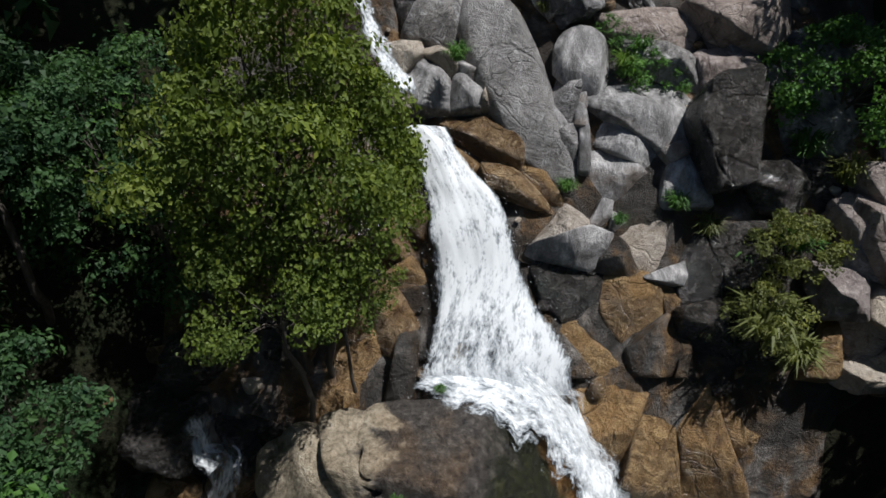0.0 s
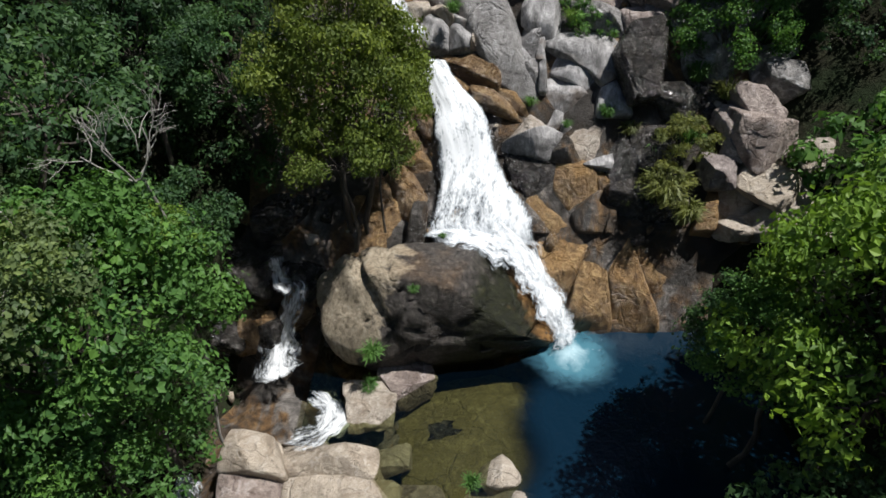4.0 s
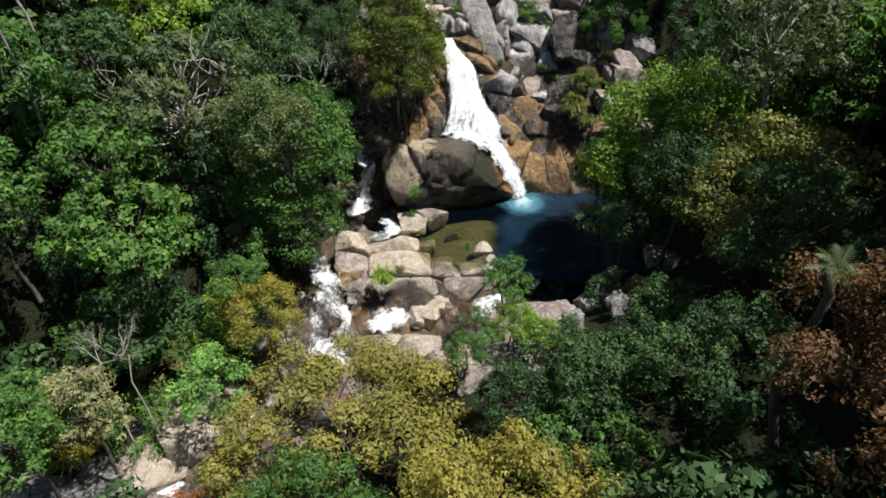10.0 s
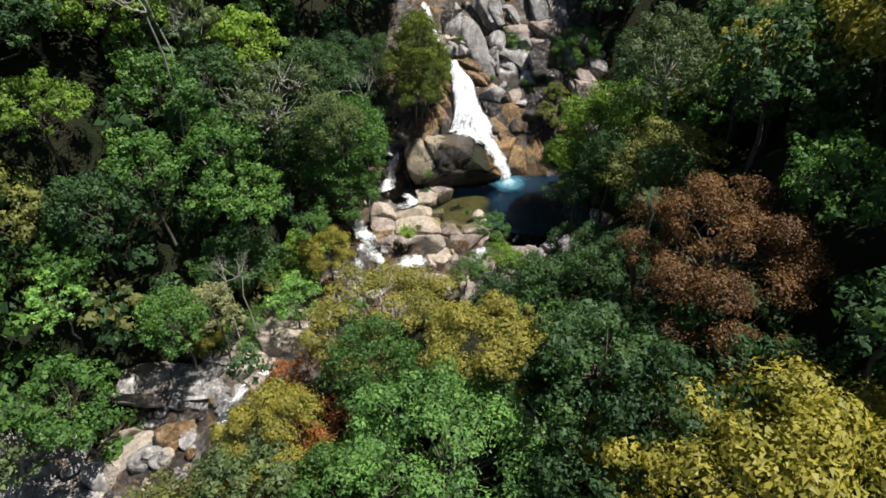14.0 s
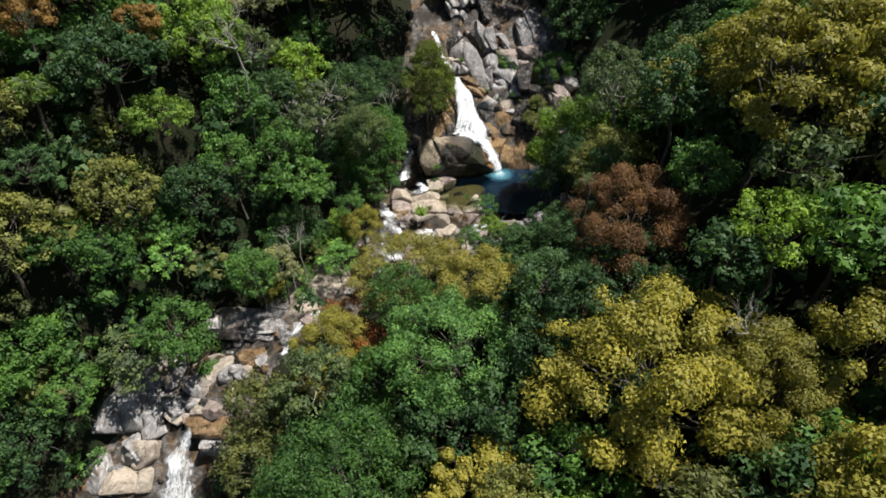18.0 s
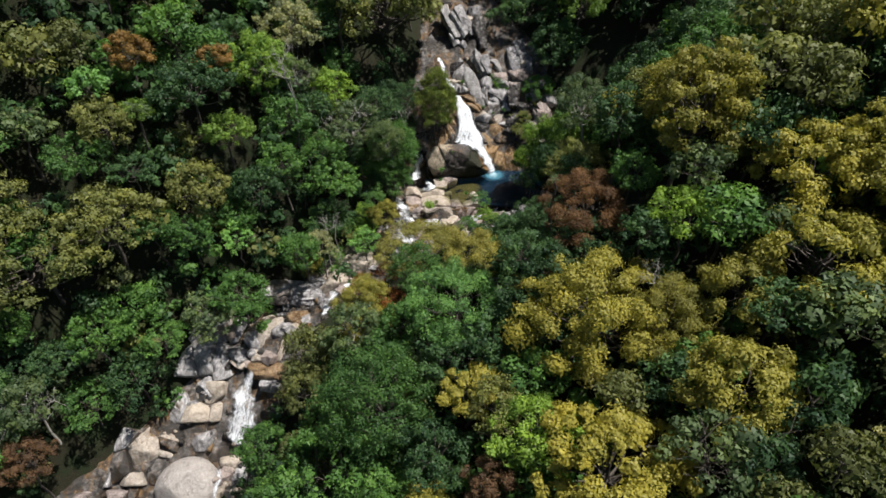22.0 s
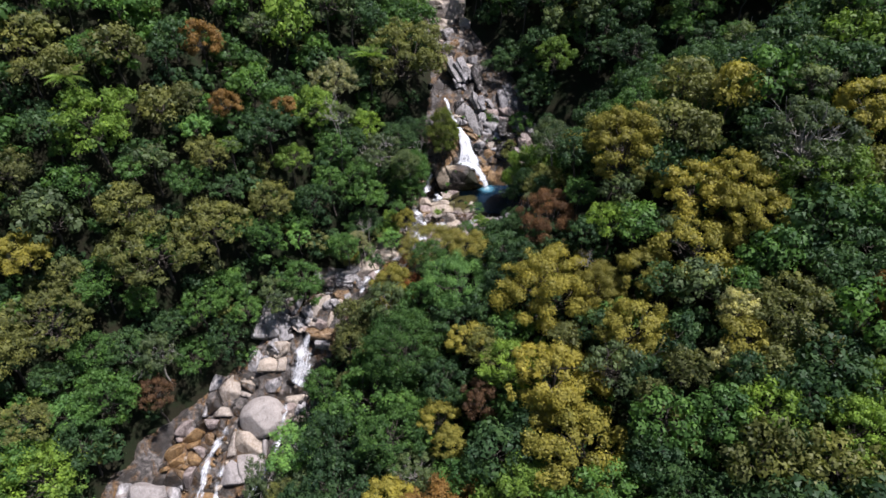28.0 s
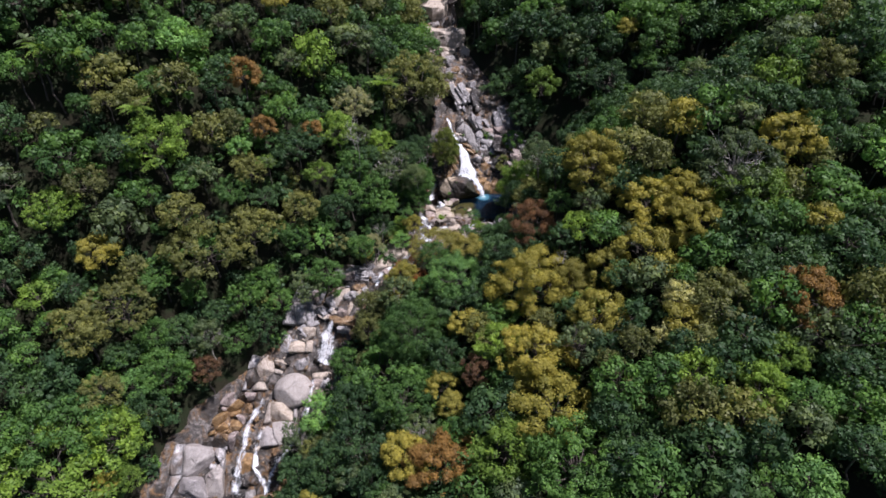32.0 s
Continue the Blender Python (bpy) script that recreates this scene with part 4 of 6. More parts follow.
def foam_disc():
    a, r = np.meshgrid(np.linspace(0, 2 * math.pi, 49), np.linspace(0.0, 1.0, 16), indexing="ij")
    X = 3.6 + 1.75 * r * np.cos(a) * (1 + 0.15 * np.sin(3 * a + 1))
    Y = 4.85 + 1.55 * r * np.sin(a) * (1 + 0.12 * np.sin(4 * a))
    P = np.dstack([X, Y, 0.13 + 0.10 * np.exp(-((X - 3.25) ** 2 + (Y - 5.55) ** 2) / 0.15) + 0 * X])
    return sheet("foam", P, X * 0.8, Y * 0.8, 0.95 - 1.0 * np.sqrt((X - 3.35) ** 2 + (Y - 5.35) ** 2) / 1.5, 0 * X, 77)


foam_patch = part("foam", foam_disc(), M_TURQ, pool, "turquoise bubbling water where the fall lands")


# ---- streams ----
ribbon('stream_cascade', [(-4.36, 6.86, 2.41, 0.65), (-4.27, 6.66, 1.98, 0.83), (-4.25, 6.53, 1.70, 0.83), (-3.89, 6.44, 1.53, 0.83), (-4.07, 6.15, 0.95, 0.95), (-4.37, 5.84, 0.25, 1.40), (-4.44, 5.23, -0.20, 1.44), (-4.22, 4.81, -0.19, 1.20)], M_THIN, 'narrow white cascade dropping beside the big boulder')
ribbon('stream_cascade', [(-3.46, 4.35, -0.08, 0.42), (-2.79, 3.74, -0.06, 0.90), (-2.95, 3.12, -0.07, 1.04), (-3.86, 2.74, -0.06, 0.66)], M_THIN, 'white water running round the pale ledge')
ribbon('stream_cascade', [(-6.13, 2.66, -0.57, 0.67), (-5.81, 1.49, -0.67, 0.96), (-5.42, 0.61, -0.64, 1.22), (-4.79, -0.17, -0.66, 1.47), (-5.17, -0.50, -0.80, 1.60), (-5.27, -1.20, -1.07, 1.28)], M_THIN, 'broad white cascade tumbling below the bank')
ribbon('stream_cascade', [(-5.46, 0.32, -0.70, 1.28), (-4.91, -0.54, -0.88, 1.25), (-4.33, -1.16, -1.14, 0.62), (-4.36, -1.96, -1.45, 1.21), (-4.80, -2.52, -1.68, 1.98), (-4.79, -3.38, -1.98, 1.74)], M_THIN, 'broad white cascade tumbling below the bank')
ribbon('stream_cascade', [(-5.55, 0.09, -0.92, 0.85), (-5.65, -0.77, -1.24, 0.63), (-5.42, -1.80, -1.62, 1.02), (-5.52, -2.58, -1.92, 1.19)], M_THIN, 'broad white cascade tumbling below the bank')
ribbon('stream_cascade', [(-1.98, -0.80, -0.87, 0.82), (-2.27, -1.19, -1.00, 1.22), (-2.87, -1.44, -1.08, 1.42), (-3.56, -1.73, -1.22, 0.81)], M_THIN, 'white water spilling under the ledge')
ribbon('stream_cascade', [(2.20, -0.29, -0.90, 0.59), (1.60, -0.42, -0.95, 0.88), (1.08, -0.68, -1.05, 1.02), (0.78, -0.98, -1.15, 0.72), (0.06, -1.19, -1.24, 0.57)], M_THIN, 'white water at the outflow of the pool')
ribbon('stream_cascade', [(3.58, 0.38, -0.38, 0.21), (3.34, -0.08, -0.34, 0.38), (3.16, -0.35, -0.44, 0.29)], M_THIN, 'small spill in the shaded outflow')
ribbon('stream_cascade', [(-8.88, -6.46, -3.31, 0.67), (-9.55, -6.68, -3.37, 0.89), (-10.11, -7.12, -3.48, 1.10), (-10.64, -7.64, -3.63, 0.87)], M_THIN, 'white water between the pale slabs')
ribbon('stream_cascade', [(-9.44, -6.96, -3.21, 0.84), (-10.22, -7.51, -3.34, 1.04), (-11.04, -9.31, -3.38, 0.53), (-11.07, -10.56, -3.08, 0.71), (-11.09, -11.54, -2.88, 0.44)], M_THIN, 'white water slipping past the slabs')
ribbon('stream_cascade', [(-16.64, -14.28, -6.01, 0.57), (-17.01, -14.89, -6.74, 0.86), (-17.30, -15.86, -7.77, 1.91), (-17.37, -16.87, -8.74, 2.47), (-17.67, -17.90, -9.66, 2.46), (-17.92, -18.41, -10.12, 2.08)], M_THIN, 'small fan-shaped white waterfall over the capstone')
ribbon('stream_cascade', [(-24.87, -21.55, -12.55, 0.86), (-25.30, -22.49, -13.05, 1.14), (-26.39, -24.66, -14.18, 0.85), (-26.69, -27.06, -15.42, 0.90), (-26.94, -28.51, -16.21, 1.10), (-26.95, -30.51, -17.26, 1.22), (-27.21, -32.18, -18.14, 1.62)], M_THIN, 'thin white stream down the gully')
ribbon('stream_cascade', [(-24.71, -24.96, -14.31, 0.56), (-25.10, -27.04, -15.43, 0.56), (-24.87, -29.36, -16.64, 0.62), (-23.63, -30.77, -17.37, 0.81), (-23.09, -32.28, -17.89, 0.80)], M_THIN, 'thin white stream down the gully')
ribbon('stream_cascade', [(-18.63, -18.84, -10.75, 1.45), (-19.04, -20.87, -12.19, 0.58), (-19.53, -23.99, -13.81, 0.57), (-20.65, -26.41, -15.08, 0.70), (-22.14, -28.19, -16.00, 0.83), (-23.04, -30.19, -17.09, 0.68), (-23.25, -32.22, -17.98, 0.81)], M_THIN, 'thin white stream beside the narrow slabs')

FALL_EDGES = [
    (-1.09, 10.44, 6.13, 0.16, 10.41, 6.13),
    (-0.73, 10.13, 5.82, 0.38, 10.09, 5.83),
    (-0.49, 9.71, 5.41, 0.89, 9.69, 5.41),
    (-0.36, 9.44, 5.14, 1.22, 9.40, 5.15),
    (-0.33, 9.00, 4.75, 1.36, 9.00, 4.74),
    (-0.33, 8.72, 4.39, 1.50, 8.71, 4.38),
    (-0.37, 8.35, 3.97, 1.79, 8.36, 3.95),
    (-0.44, 7.96, 3.56, 2.12, 7.98, 3.54),
    (-0.52, 7.61, 3.14, 2.40, 7.60, 3.13),
    (-0.63, 7.38, 2.86, 2.58, 7.40, 2.83),
    (-0.59, 7.28, 2.60, 2.62, 7.25, 2.60),
    (-0.52, 7.17, 2.41, 2.67, 7.17, 2.39),
]
# ---- the waterfall ----
waterfall = new("waterfall")
waterfall.location = (1.0, 7.0, 2.6)
tagged(waterfall, "white waterfall widening down a rock face into a chute", "waterfall")


def fall_sheet(seed, back, dense):
    e = smooth_path(FALL_EDGES, 110)
    s = np.linspace(0, 1, 44)
    left, right = e[:, :3], e[:, 3:]
    v = np.linspace(0, 1, 110)[:, None]
    P = left[:, None] + (right - left)[:, None] * s[None, :, None]
    width = np.linalg.norm(right - left, axis=1)[:, None]
    U = s[None] * width
    V = np.repeat(np.cumsum(np.linalg.norm(np.gradient(e[:, :3], axis=0), axis=1))[:, None], 44, 1) + seed
    edge = np.minimum(s, 1 - s)[None] * 2
    body = dense - 0.55 * (1 - np.clip(edge * 3.0, 0, 1)) ** 1.5
    hole = np.exp(-((s[None] - 0.34) / 0.28) ** 2 - ((v - 0.74) / 0.14) ** 2) + 0.9 * np.exp(-((s[None] - 0.97) / 0.13) ** 2 - ((v - 0.35) / 0.18) ** 2) + 0.8 * np.exp(-((s[None] - 0.8) / 0.2) ** 2 - ((v - 0.03) / 0.1) ** 2)
    body = body - 0.11 * hole + 0.02 * np.sin(s * 23.0 + 2.0 * np.sin(s * 9))[None] + 0 * V
    bulge = 0.16 * np.sin(s * math.pi)[None] ** 0.6 + 0.16 * np.sin(v * 9.0) * 0.4 - back + 0 * V
    P[..., 0] += 0.06 * np.sin(V * 2.2 + U * 1.5)
    return sheet("falling_water", P - np.array(waterfall.location), U, V, body, bulge, seed)


part("falling_water", fall_sheet(3, 0.0, 0.56), M_FALL, waterfall)
part("falling_water", fall_sheet(8, 0.14, 0.53), M_THIN, waterfall)


def under_parent(ob):
    ob.location = -waterfall.location
    return ob


under_parent(ribbon("chute", [(-0.65, 7.3, 2.70, 0.5), (0.14, 7.14, 2.78, 1.1), (1.04, 7.0, 2.70, 1.7), (1.83, 6.8, 2.36, 1.55), (2.41, 6.45, 1.76, 1.3), (2.87, 6.05, 1.12, 1.1), (3.18, 5.75, 0.54, 1.0), (3.31, 5.6, 0.06, 1.1)], M_FALL, "white chute sliding past the boulder into the pool", waterfall, 0.5))
under_parent(ribbon("chute", [(1.2, 7.3, 3.15, 2.0), (1.95, 6.95, 2.55, 1.5), (2.45, 6.6, 1.88, 1.15), (2.88, 6.2, 1.22, 0.95), (3.15, 5.85, 0.62, 0.9), (3.3, 5.65, 0.1, 1.0)], M_THIN, "white chute sliding past the boulder into the pool", waterfall, 0.5))
under_parent(ribbon("upper_fall", [(-2.2, 13.6, 8.9, 0.5), (-1.8, 12.9, 8.4, 0.55), (-1.5, 12.1, 7.7, 0.45), (-1.1, 11.4, 7.1, 0.5), (-0.6, 10.7, 6.5, 0.9)], M_FALL, "thin white run of water above the fall", waterfall, 0.35))


def spray(count, seed):
    r = np.random.RandomState(seed)
    v, f = np.array([(0, 0, 1), (0.94, 0, -0.33), (-0.47, 0.82, -0.33), (-0.47, -0.82, -0.33)]), np.array([(0, 1, 2), (0, 2, 3), (0, 3, 1), (1, 3, 2)])
    e = smooth_path(FALL_EDGES, 60)
    out = []
    for i in range(count):
        k = r.randint(60)
        s = r.choice([r.normal(0, 0.05), r.normal(1, 0.05), r.uniform()])
        p = e[k, :3] + (e[k, 3:] - e[k, :3]) * s + (0, -0.2 - abs(r.normal()) * 0.12, 0.18)
        if i % 3 == 0:
            a = r.uniform(0, 6.28)
            p = np.array((3.3 + math.cos(a) * abs(r.normal(0, 0.5)), 5.5 + math.sin(a) * abs(r.normal(0, 0.5)), abs(r.normal(0, 0.25))))
        out.append((v * r.uniform(0.005, 0.013) + p - np.array(waterfall.location), f))
    return mesh_of("spray", *join(out))


tagged(part("spray", spray(320, 5), M_DROPS, waterfall, "fine white spray"), kind="stuff")


# ---- rocks of the cliff, the pool and the stream ----
plate(1.42, 11.45, 6.55, 0.80, 2.35, 0.75, 24, -1, M_SMOOTHGREY, "long smooth grey granite slab on the cliff")
jointed(bed, ((2.15, 10.15, 5.45), (2.80, 10.08, 5.35), (2.65, 11.60, 6.75), (1.95, 11.70, 6.80)), 1, 3, 11, (M_GREY, M_STREAK), "narrow grey granite block beside the long slab", 0.14, 0.6, 0.02)
plate(2.75, 11.75, 6.85, 0.62, 0.78, 0.55, 8, -1, M_STREAK, "rounded pale grey granite block on the cliff")
jointed(bed, ((2.70, 9.65, 4.85), (5.10, 9.60, 4.90), (5.00, 11.45, 6.65), (2.60, 11.35, 6.55)), 2, 2, 23, (M_STREAK, M_STREAK, M_STREAK), "blue-grey fractured granite face with white patches", 0.07, 0.6, 0.012, 0.12, 0.22, 0.5, 0.4)
plate(5.35, 10.55, 5.85, 0.74, 1.10, 0.95, 14, 9, M_WET, "black wet boulder lodged on the cliff")
plate(6.15, 9.85, 5.15, 0.75, 0.52, 0.60, -24, 2, M_WET, "black wet boulder lodged on the cliff")
jointed(bed, ((4.35, 11.20, 6.45), (6.70, 11.05, 6.35), (7.00, 12.90, 7.85), (3.00, 12.60, 7.55)), 3, 1, 31, (M_GREY, M_PINK, M_GREY), "brown-grey granite slab high on the cliff", 0.14, 0.7, 0.02, 0.2, 0.3, 0.5, 0.3)
jointed(bed, ((-1.05, 10.85, 6.30), (0.95, 10.80, 6.35), (0.60, 11.65, 7.10), (-1.20, 11.95, 7.25)), 2, 2, 38, (M_PALE, M_STREAK, M_PALE), "pale granite overhang at the head of the fall", 0.30, 0.35, 0.02, 0.14, 0.3)
jointed(bed, ((-0.75, 12.10, 7.00), (0.50, 11.95, 6.90), (0.45, 13.60, 8.25), (-1.20, 13.40, 8.10)), 2, 1, 44, (M_GREY, M_WET), "dark grey granite slab above the fall", 0.2, 0.6, 0.03)
jointed(bed, ((0.55, 9.95, 5.15), (2.55, 9.45, 4.60), (1.25, 11.00, 6.15), (-0.10, 10.85, 6.05)), 1, 3, 53, (M_TAN, M_BED, M_RUST), "rust-stained brown rock face beside the waterfall", 0.10, 0.6, 0.012, 0.12, 0.2, 0.5, 0.6)
jointed(bed, ((1.55, 8.95, 4.15), (4.60, 8.60, 3.75), (4.70, 9.75, 4.95), (2.10, 9.80, 4.90)), 3, 2, 66, (M_PALE, M_STREAK, M_STREAK, M_BED), "mottled pale granite block on the cliff", 0.10, 0.5, 0.012, 0.18, 0.3, 0.5, 0.3)
jointed(bed, ((2.35, 7.50, 2.55), (4.50, 7.50, 2.55), (4.75, 8.75, 3.85), (1.60, 8.95, 4.15)), 1, 6, 77, (M_WET, M_BED, M_TAN, M_BED), "dark layered granite ledge beside the waterfall", 0.08, 0.5, 0.012, 0.20, 0.07)
jointed(bed, ((3.00, 6.25, -0.15), (6.35, 6.40, -0.10), (6.00, 7.85, 2.75), (2.40, 7.60, 2.55)), 2, 1, 85, (M_TAN, M_TAN, M_RUST), "tan rust-stained smooth rock wall above the pool", 0.16, 0.6, 0.010, 0.06, 0.08)
# recess blocks: mostly near-black stock, so the shade is in their colour
jointed(bed, ((4.30, 7.70, 2.70), (6.40, 7.70, 2.80), (6.60, 9.60, 4.70), (4.40, 9.40, 4.50)), 2, 2, 91, (M_WET, M_WET, M_GREY), "rock in the cliff recess, its shade put into the black colour", 0.16, 0.6, 0.04, 0.25, 0.3)
jointed(bed, ((6.40, 9.60, 4.70), (9.60, 9.80, 5.10), (9.80, 12.60, 7.40), (6.70, 12.40, 7.20)), 2, 3, 97, (M_GREY, M_WET, M_GREY), "grey granite slope behind the bushes", 0.16, 0.6, 0.02, 0.2, 0.2)
jointed(bed, ((6.55, 7.30, 2.75), (10.30, 6.70, 2.85), (10.40, 8.90, 4.55), (7.60, 9.00, 4.25)), 3, 1, 99, (M_PALE, M_TAN, M_PALE), "pale tan smooth granite slab beside the cliff", 0.16, 0.8, 0.01, 0.10, 0.12, 0.5, 0.5)
plate(8.35, 9.45, 5.05, 0.62, 0.95, 0.60, 38, 3, M_PINK, "purple-brown angular boulder on the cliff")
plate(7.75, 8.75, 4.35, 0.50, 0.46, 0.42, -8, 5, M_SMOOTHGREY, "flat-faced brown-grey block on the cliff")
plate(9.05, 10.15, 5.70, 0.85, 0.65, 0.60, -15, 7, M_GREY, "grey granite boulder on the cliff")
jointed(bed, ((-2.00, 8.00, 3.10), (-0.30, 7.55, 2.60), (-0.30, 9.95, 5.10), (-1.60, 9.95, 5.10)), 2, 4, 108, (M_RUST, M_WET, M_TAN, M_BED), "rust and black wet rock beside the waterfall", 0.14, 0.5, 0.015, 0.22, 0.3)
jointed(bed, ((-3.05, 6.95, 1.60), (-0.55, 7.10, 1.90), (-0.45, 8.05, 3.15), (-2.40, 8.20, 3.30)), 2, 1, 117, (M_TAN, M_BED, M_TAN), "tan-brown smooth rock block beside the waterfall", 0.34, 0.6, 0.02, 0.16, 0.2)
# hollow left of the fall: wet rock, blackened because nothing shades it
jointed(bed, ((-5.60, 6.20, -0.60), (-2.60, 6.30, -0.20), (-2.60, 8.20, 3.10), (-5.20, 8.40, 3.40)), 2, 3, 126, (M_WET, M_WET, M_RUST), "wet rock in the hollow, its shade put into the black colour", 0.3, 0.6, 0.04, 0.25, 0.3)
_terrace = ledge(-1.0, 1.6, -1.2, "pale cracked granite ledge damming the pool")
jointed(_terrace, ((-5.00, 0.95, -0.88), (2.90, 0.90, -0.80), (3.00, 1.55, -0.42), (-5.20, 2.40, -0.40)), 4, 1, 136, (M_PALE, M_PALE, M_PALE, M_PINK), "", 0.27, 0.7, 0.010, 0.10, 0.16, 0.5, 0.35)
jointed(_terrace, ((-5.20, 2.20, -0.42), (-1.40, 1.85, -0.42), (-1.55, 2.65, -0.18), (-5.00, 3.10, -0.18)), 2, 1, 141, (M_PALE, M_PALE), "", 0.26, 0.6, 0.012, 0.10, 0.16, 0.5, 0.3)
jointed(_terrace, ((-4.70, 0.55, -1.50), (1.20, 0.20, -1.50), (2.00, 0.98, -0.80), (-4.80, 1.05, -0.86)), 4, 1, 152, (M_PALE, M_PALE, M_PINK), "", 0.36, 0.6, 0.012, 0.14, 0.22, 0.5, -0.3)
_lower = ledge(-2.0, -2.0, -2.2, "pale slab of cracked granite between two cascades")
jointed(_lower, ((-3.95, -2.90, -2.20), (-0.45, -3.05, -2.10), (-0.05, -1.70, -1.55), (-4.00, -1.75, -1.58)), 4, 1, 158, (M_PALE, M_PALE, M_PINK), "", 0.24, 0.7, 0.015, 0.10, 0.18, 0.5, 0.3)
_fallside = ledge(-20.5, -14.0, -9.0, "white and blue-grey streaked granite beside the small fall")
jointed(_fallside, ((-23.60, -13.60, -7.88), (-18.95, -13.60, -7.68), (-18.90, -11.30, -6.33), (-22.90, -11.30, -5.98)), 1, 1, 201, (M_STREAK,), "", 0.55, 1.4, 0.02, 0.1, 0.1)
jointed(_fallside, ((-23.90, -16.60, -10.18), (-19.45, -16.50, -9.98), (-19.20, -13.95, -8.08), (-23.50, -13.90, -8.28)), 2, 1, 208, (M_PALE, M_STREAK, M_PALE), "", 0.40, 1.4, 0.03, 0.16, 0.2)
jointed(_fallside, ((-26.00, -18.60, -11.68), (-20.00, -18.30, -11.38), (-19.70, -16.70, -10.18), (-25.60, -16.70, -10.28)), 3, 1, 215, (M_TAN, M_PALE, M_STREAK), "", 0.34, 1.2, 0.04, 0.2, 0.25)
jointed(_fallside, ((-23.00, -11.90, -5.98), (-18.80, -11.10, -6.38), (-17.80, -9.30, -4.88), (-22.20, -10.60, -3.98)), 2, 1, 222, (M_GREY, M_STREAK), "", 0.30, 1.0, 0.03, 0.12, 0.2)
_above = ledge(-14.8, -11.5, -6.0, "broad pale granite slab above the small fall")
jointed(_above, ((-16.90, -13.45, -6.58), (-13.90, -13.45, -5.88), (-12.00, -10.40, -3.98), (-16.70, -9.60, -5.18)), 2, 2, 231, (M_PALE, M_STREAK, M_PALE), "", 0.34, 1.2, 0.03, 0.16, 0.2)
_channel = ledge(-18.3, -13.5, -8.8, "wet rust-brown layered rock in the channel of the small fall")
jointed(_channel, ((-19.30, -17.60, -10.78), (-17.60, -17.60, -10.68), (-16.80, -9.60, -5.53), (-18.10, -9.90, -5.63)), 2, 8, 238, (M_RUST, M_BED, M_WET, M_TAN), "", 0.30, 0.8, 0.04, 0.22, 0.35)
_under = ledge(-23.0, -19.5, -12.6, "pale streaked ledge behind the rounded boulder")
jointed(_under, ((-28.00, -20.70, -12.68), (-23.60, -20.40, -12.88), (-22.60, -17.70, -11.08), (-27.20, -16.90, -10.08)), 3, 2, 246, (M_STREAK, M_PALE, M_BED, M_STREAK), "", 0.32, 1.0, 0.04, 0.2, 0.25)
_apron = ledge(-22.8, -24.0, -15.2, "smooth pale slab below the rounded boulder")
jointed(_apron, ((-25.20, -26.60, -16.38), (-20.70, -26.20, -16.08), (-20.90, -22.00, -13.88), (-24.60, -21.60, -13.68)), 2, 2, 255, (M_PALE, M_SMOOTH, M_PALE), "", 0.38, 1.2, 0.03, 0.14, 0.2)
_gully = ledge(-28.5, -24.0, -15.0, "rust-brown broken layered rock in the gully")
jointed(_gully, ((-32.00, -27.30, -15.38), (-26.20, -27.10, -16.58), (-25.40, -20.60, -13.08), (-29.80, -21.30, -12.18)), 5, 5, 263, (M_RUST, M_TAN, M_BED, M_PINK, M_TAN), "", 0.32, 0.8, 0.05, 0.28, 0.45, 0.5, 0.3)
_pale = ledge(-31.8, -29.8, -17.4, "broad pale layered granite boulder beside the gully")
jointed(_pale, ((-35.20, -33.00, -18.38), (-28.60, -32.00, -18.88), (-29.20, -26.90, -16.18), (-34.50, -27.70, -14.18)), 2, 2, 271, (M_SMOOTH, M_STREAK, M_PALE), "", 0.55, 1.4, 0.04, 0.2, 0.25, 0.5, 0.4)
_edge = ledge(-18.7, -23.5, -14.8, "narrow pale slabs edging the stream")
jointed(_edge, ((-20.90, -28.60, -17.18), (-18.20, -28.60, -16.38), (-16.90, -18.40, -11.38), (-19.30, -18.60, -11.78)), 2, 4, 279, (M_PALE, M_GREY, M_PALE, M_STREAK), "", 0.32, 1.0, 0.04, 0.2, 0.25, 0.5, -0.2)
_foot = ledge(-24.5, -30.0, -18.4, "rust-brown wet rock between the thin streams")
jointed(_foot, ((-28.20, -34.00, -20.18), (-21.20, -34.00, -19.38), (-20.90, -26.90, -16.48), (-27.50, -27.30, -16.68)), 4, 4, 287, (M_RUST, M_BED, M_TAN, M_WET), "", 0.30, 0.8, 0.05, 0.25, 0.4)
rock(7.60, 9.23, 4.90, 0.47, 0.57, 0.42, 20, -1, 2, 55, M_PINK, 'reddish angular granite boulder above the pool')
rock(7.18, 8.29, 3.90, 0.50, 0.61, 0.45, -10, 4, -1, 56, M_PINK, 'reddish angular granite boulder above the pool')
rock(8.59, 7.79, 3.72, 1.09, 0.86, 0.65, 10, 1, -3, 57, M_PALE, 'pale angular granite boulder above the pool')
rock(8.14, 8.97, 4.69, 0.79, 0.96, 0.71, 30, -5, 2, 58, M_PINK, 'reddish angular granite boulder above the pool')
rock(7.77, 7.45, 2.73, 0.79, 0.44, 0.33, 0, 5, -2, 59, M_PALE, 'pale granite boulder above the pool')
slab(3.16, 13.59, 7.15, 0.57, 1.04, 0.41, 31, 67, M_GREY, 'dark grey granite slab above the fall')
slab(-1.06, 16.46, 11.56, 0.63, 1.63, 0.32, 41, 68, M_STREAK, 'dark grey granite slab above the fall')
slab(2.12, 16.26, 10.34, 0.79, 1.90, 0.58, 30, 69, M_WET, 'dark grey granite slab above the fall')
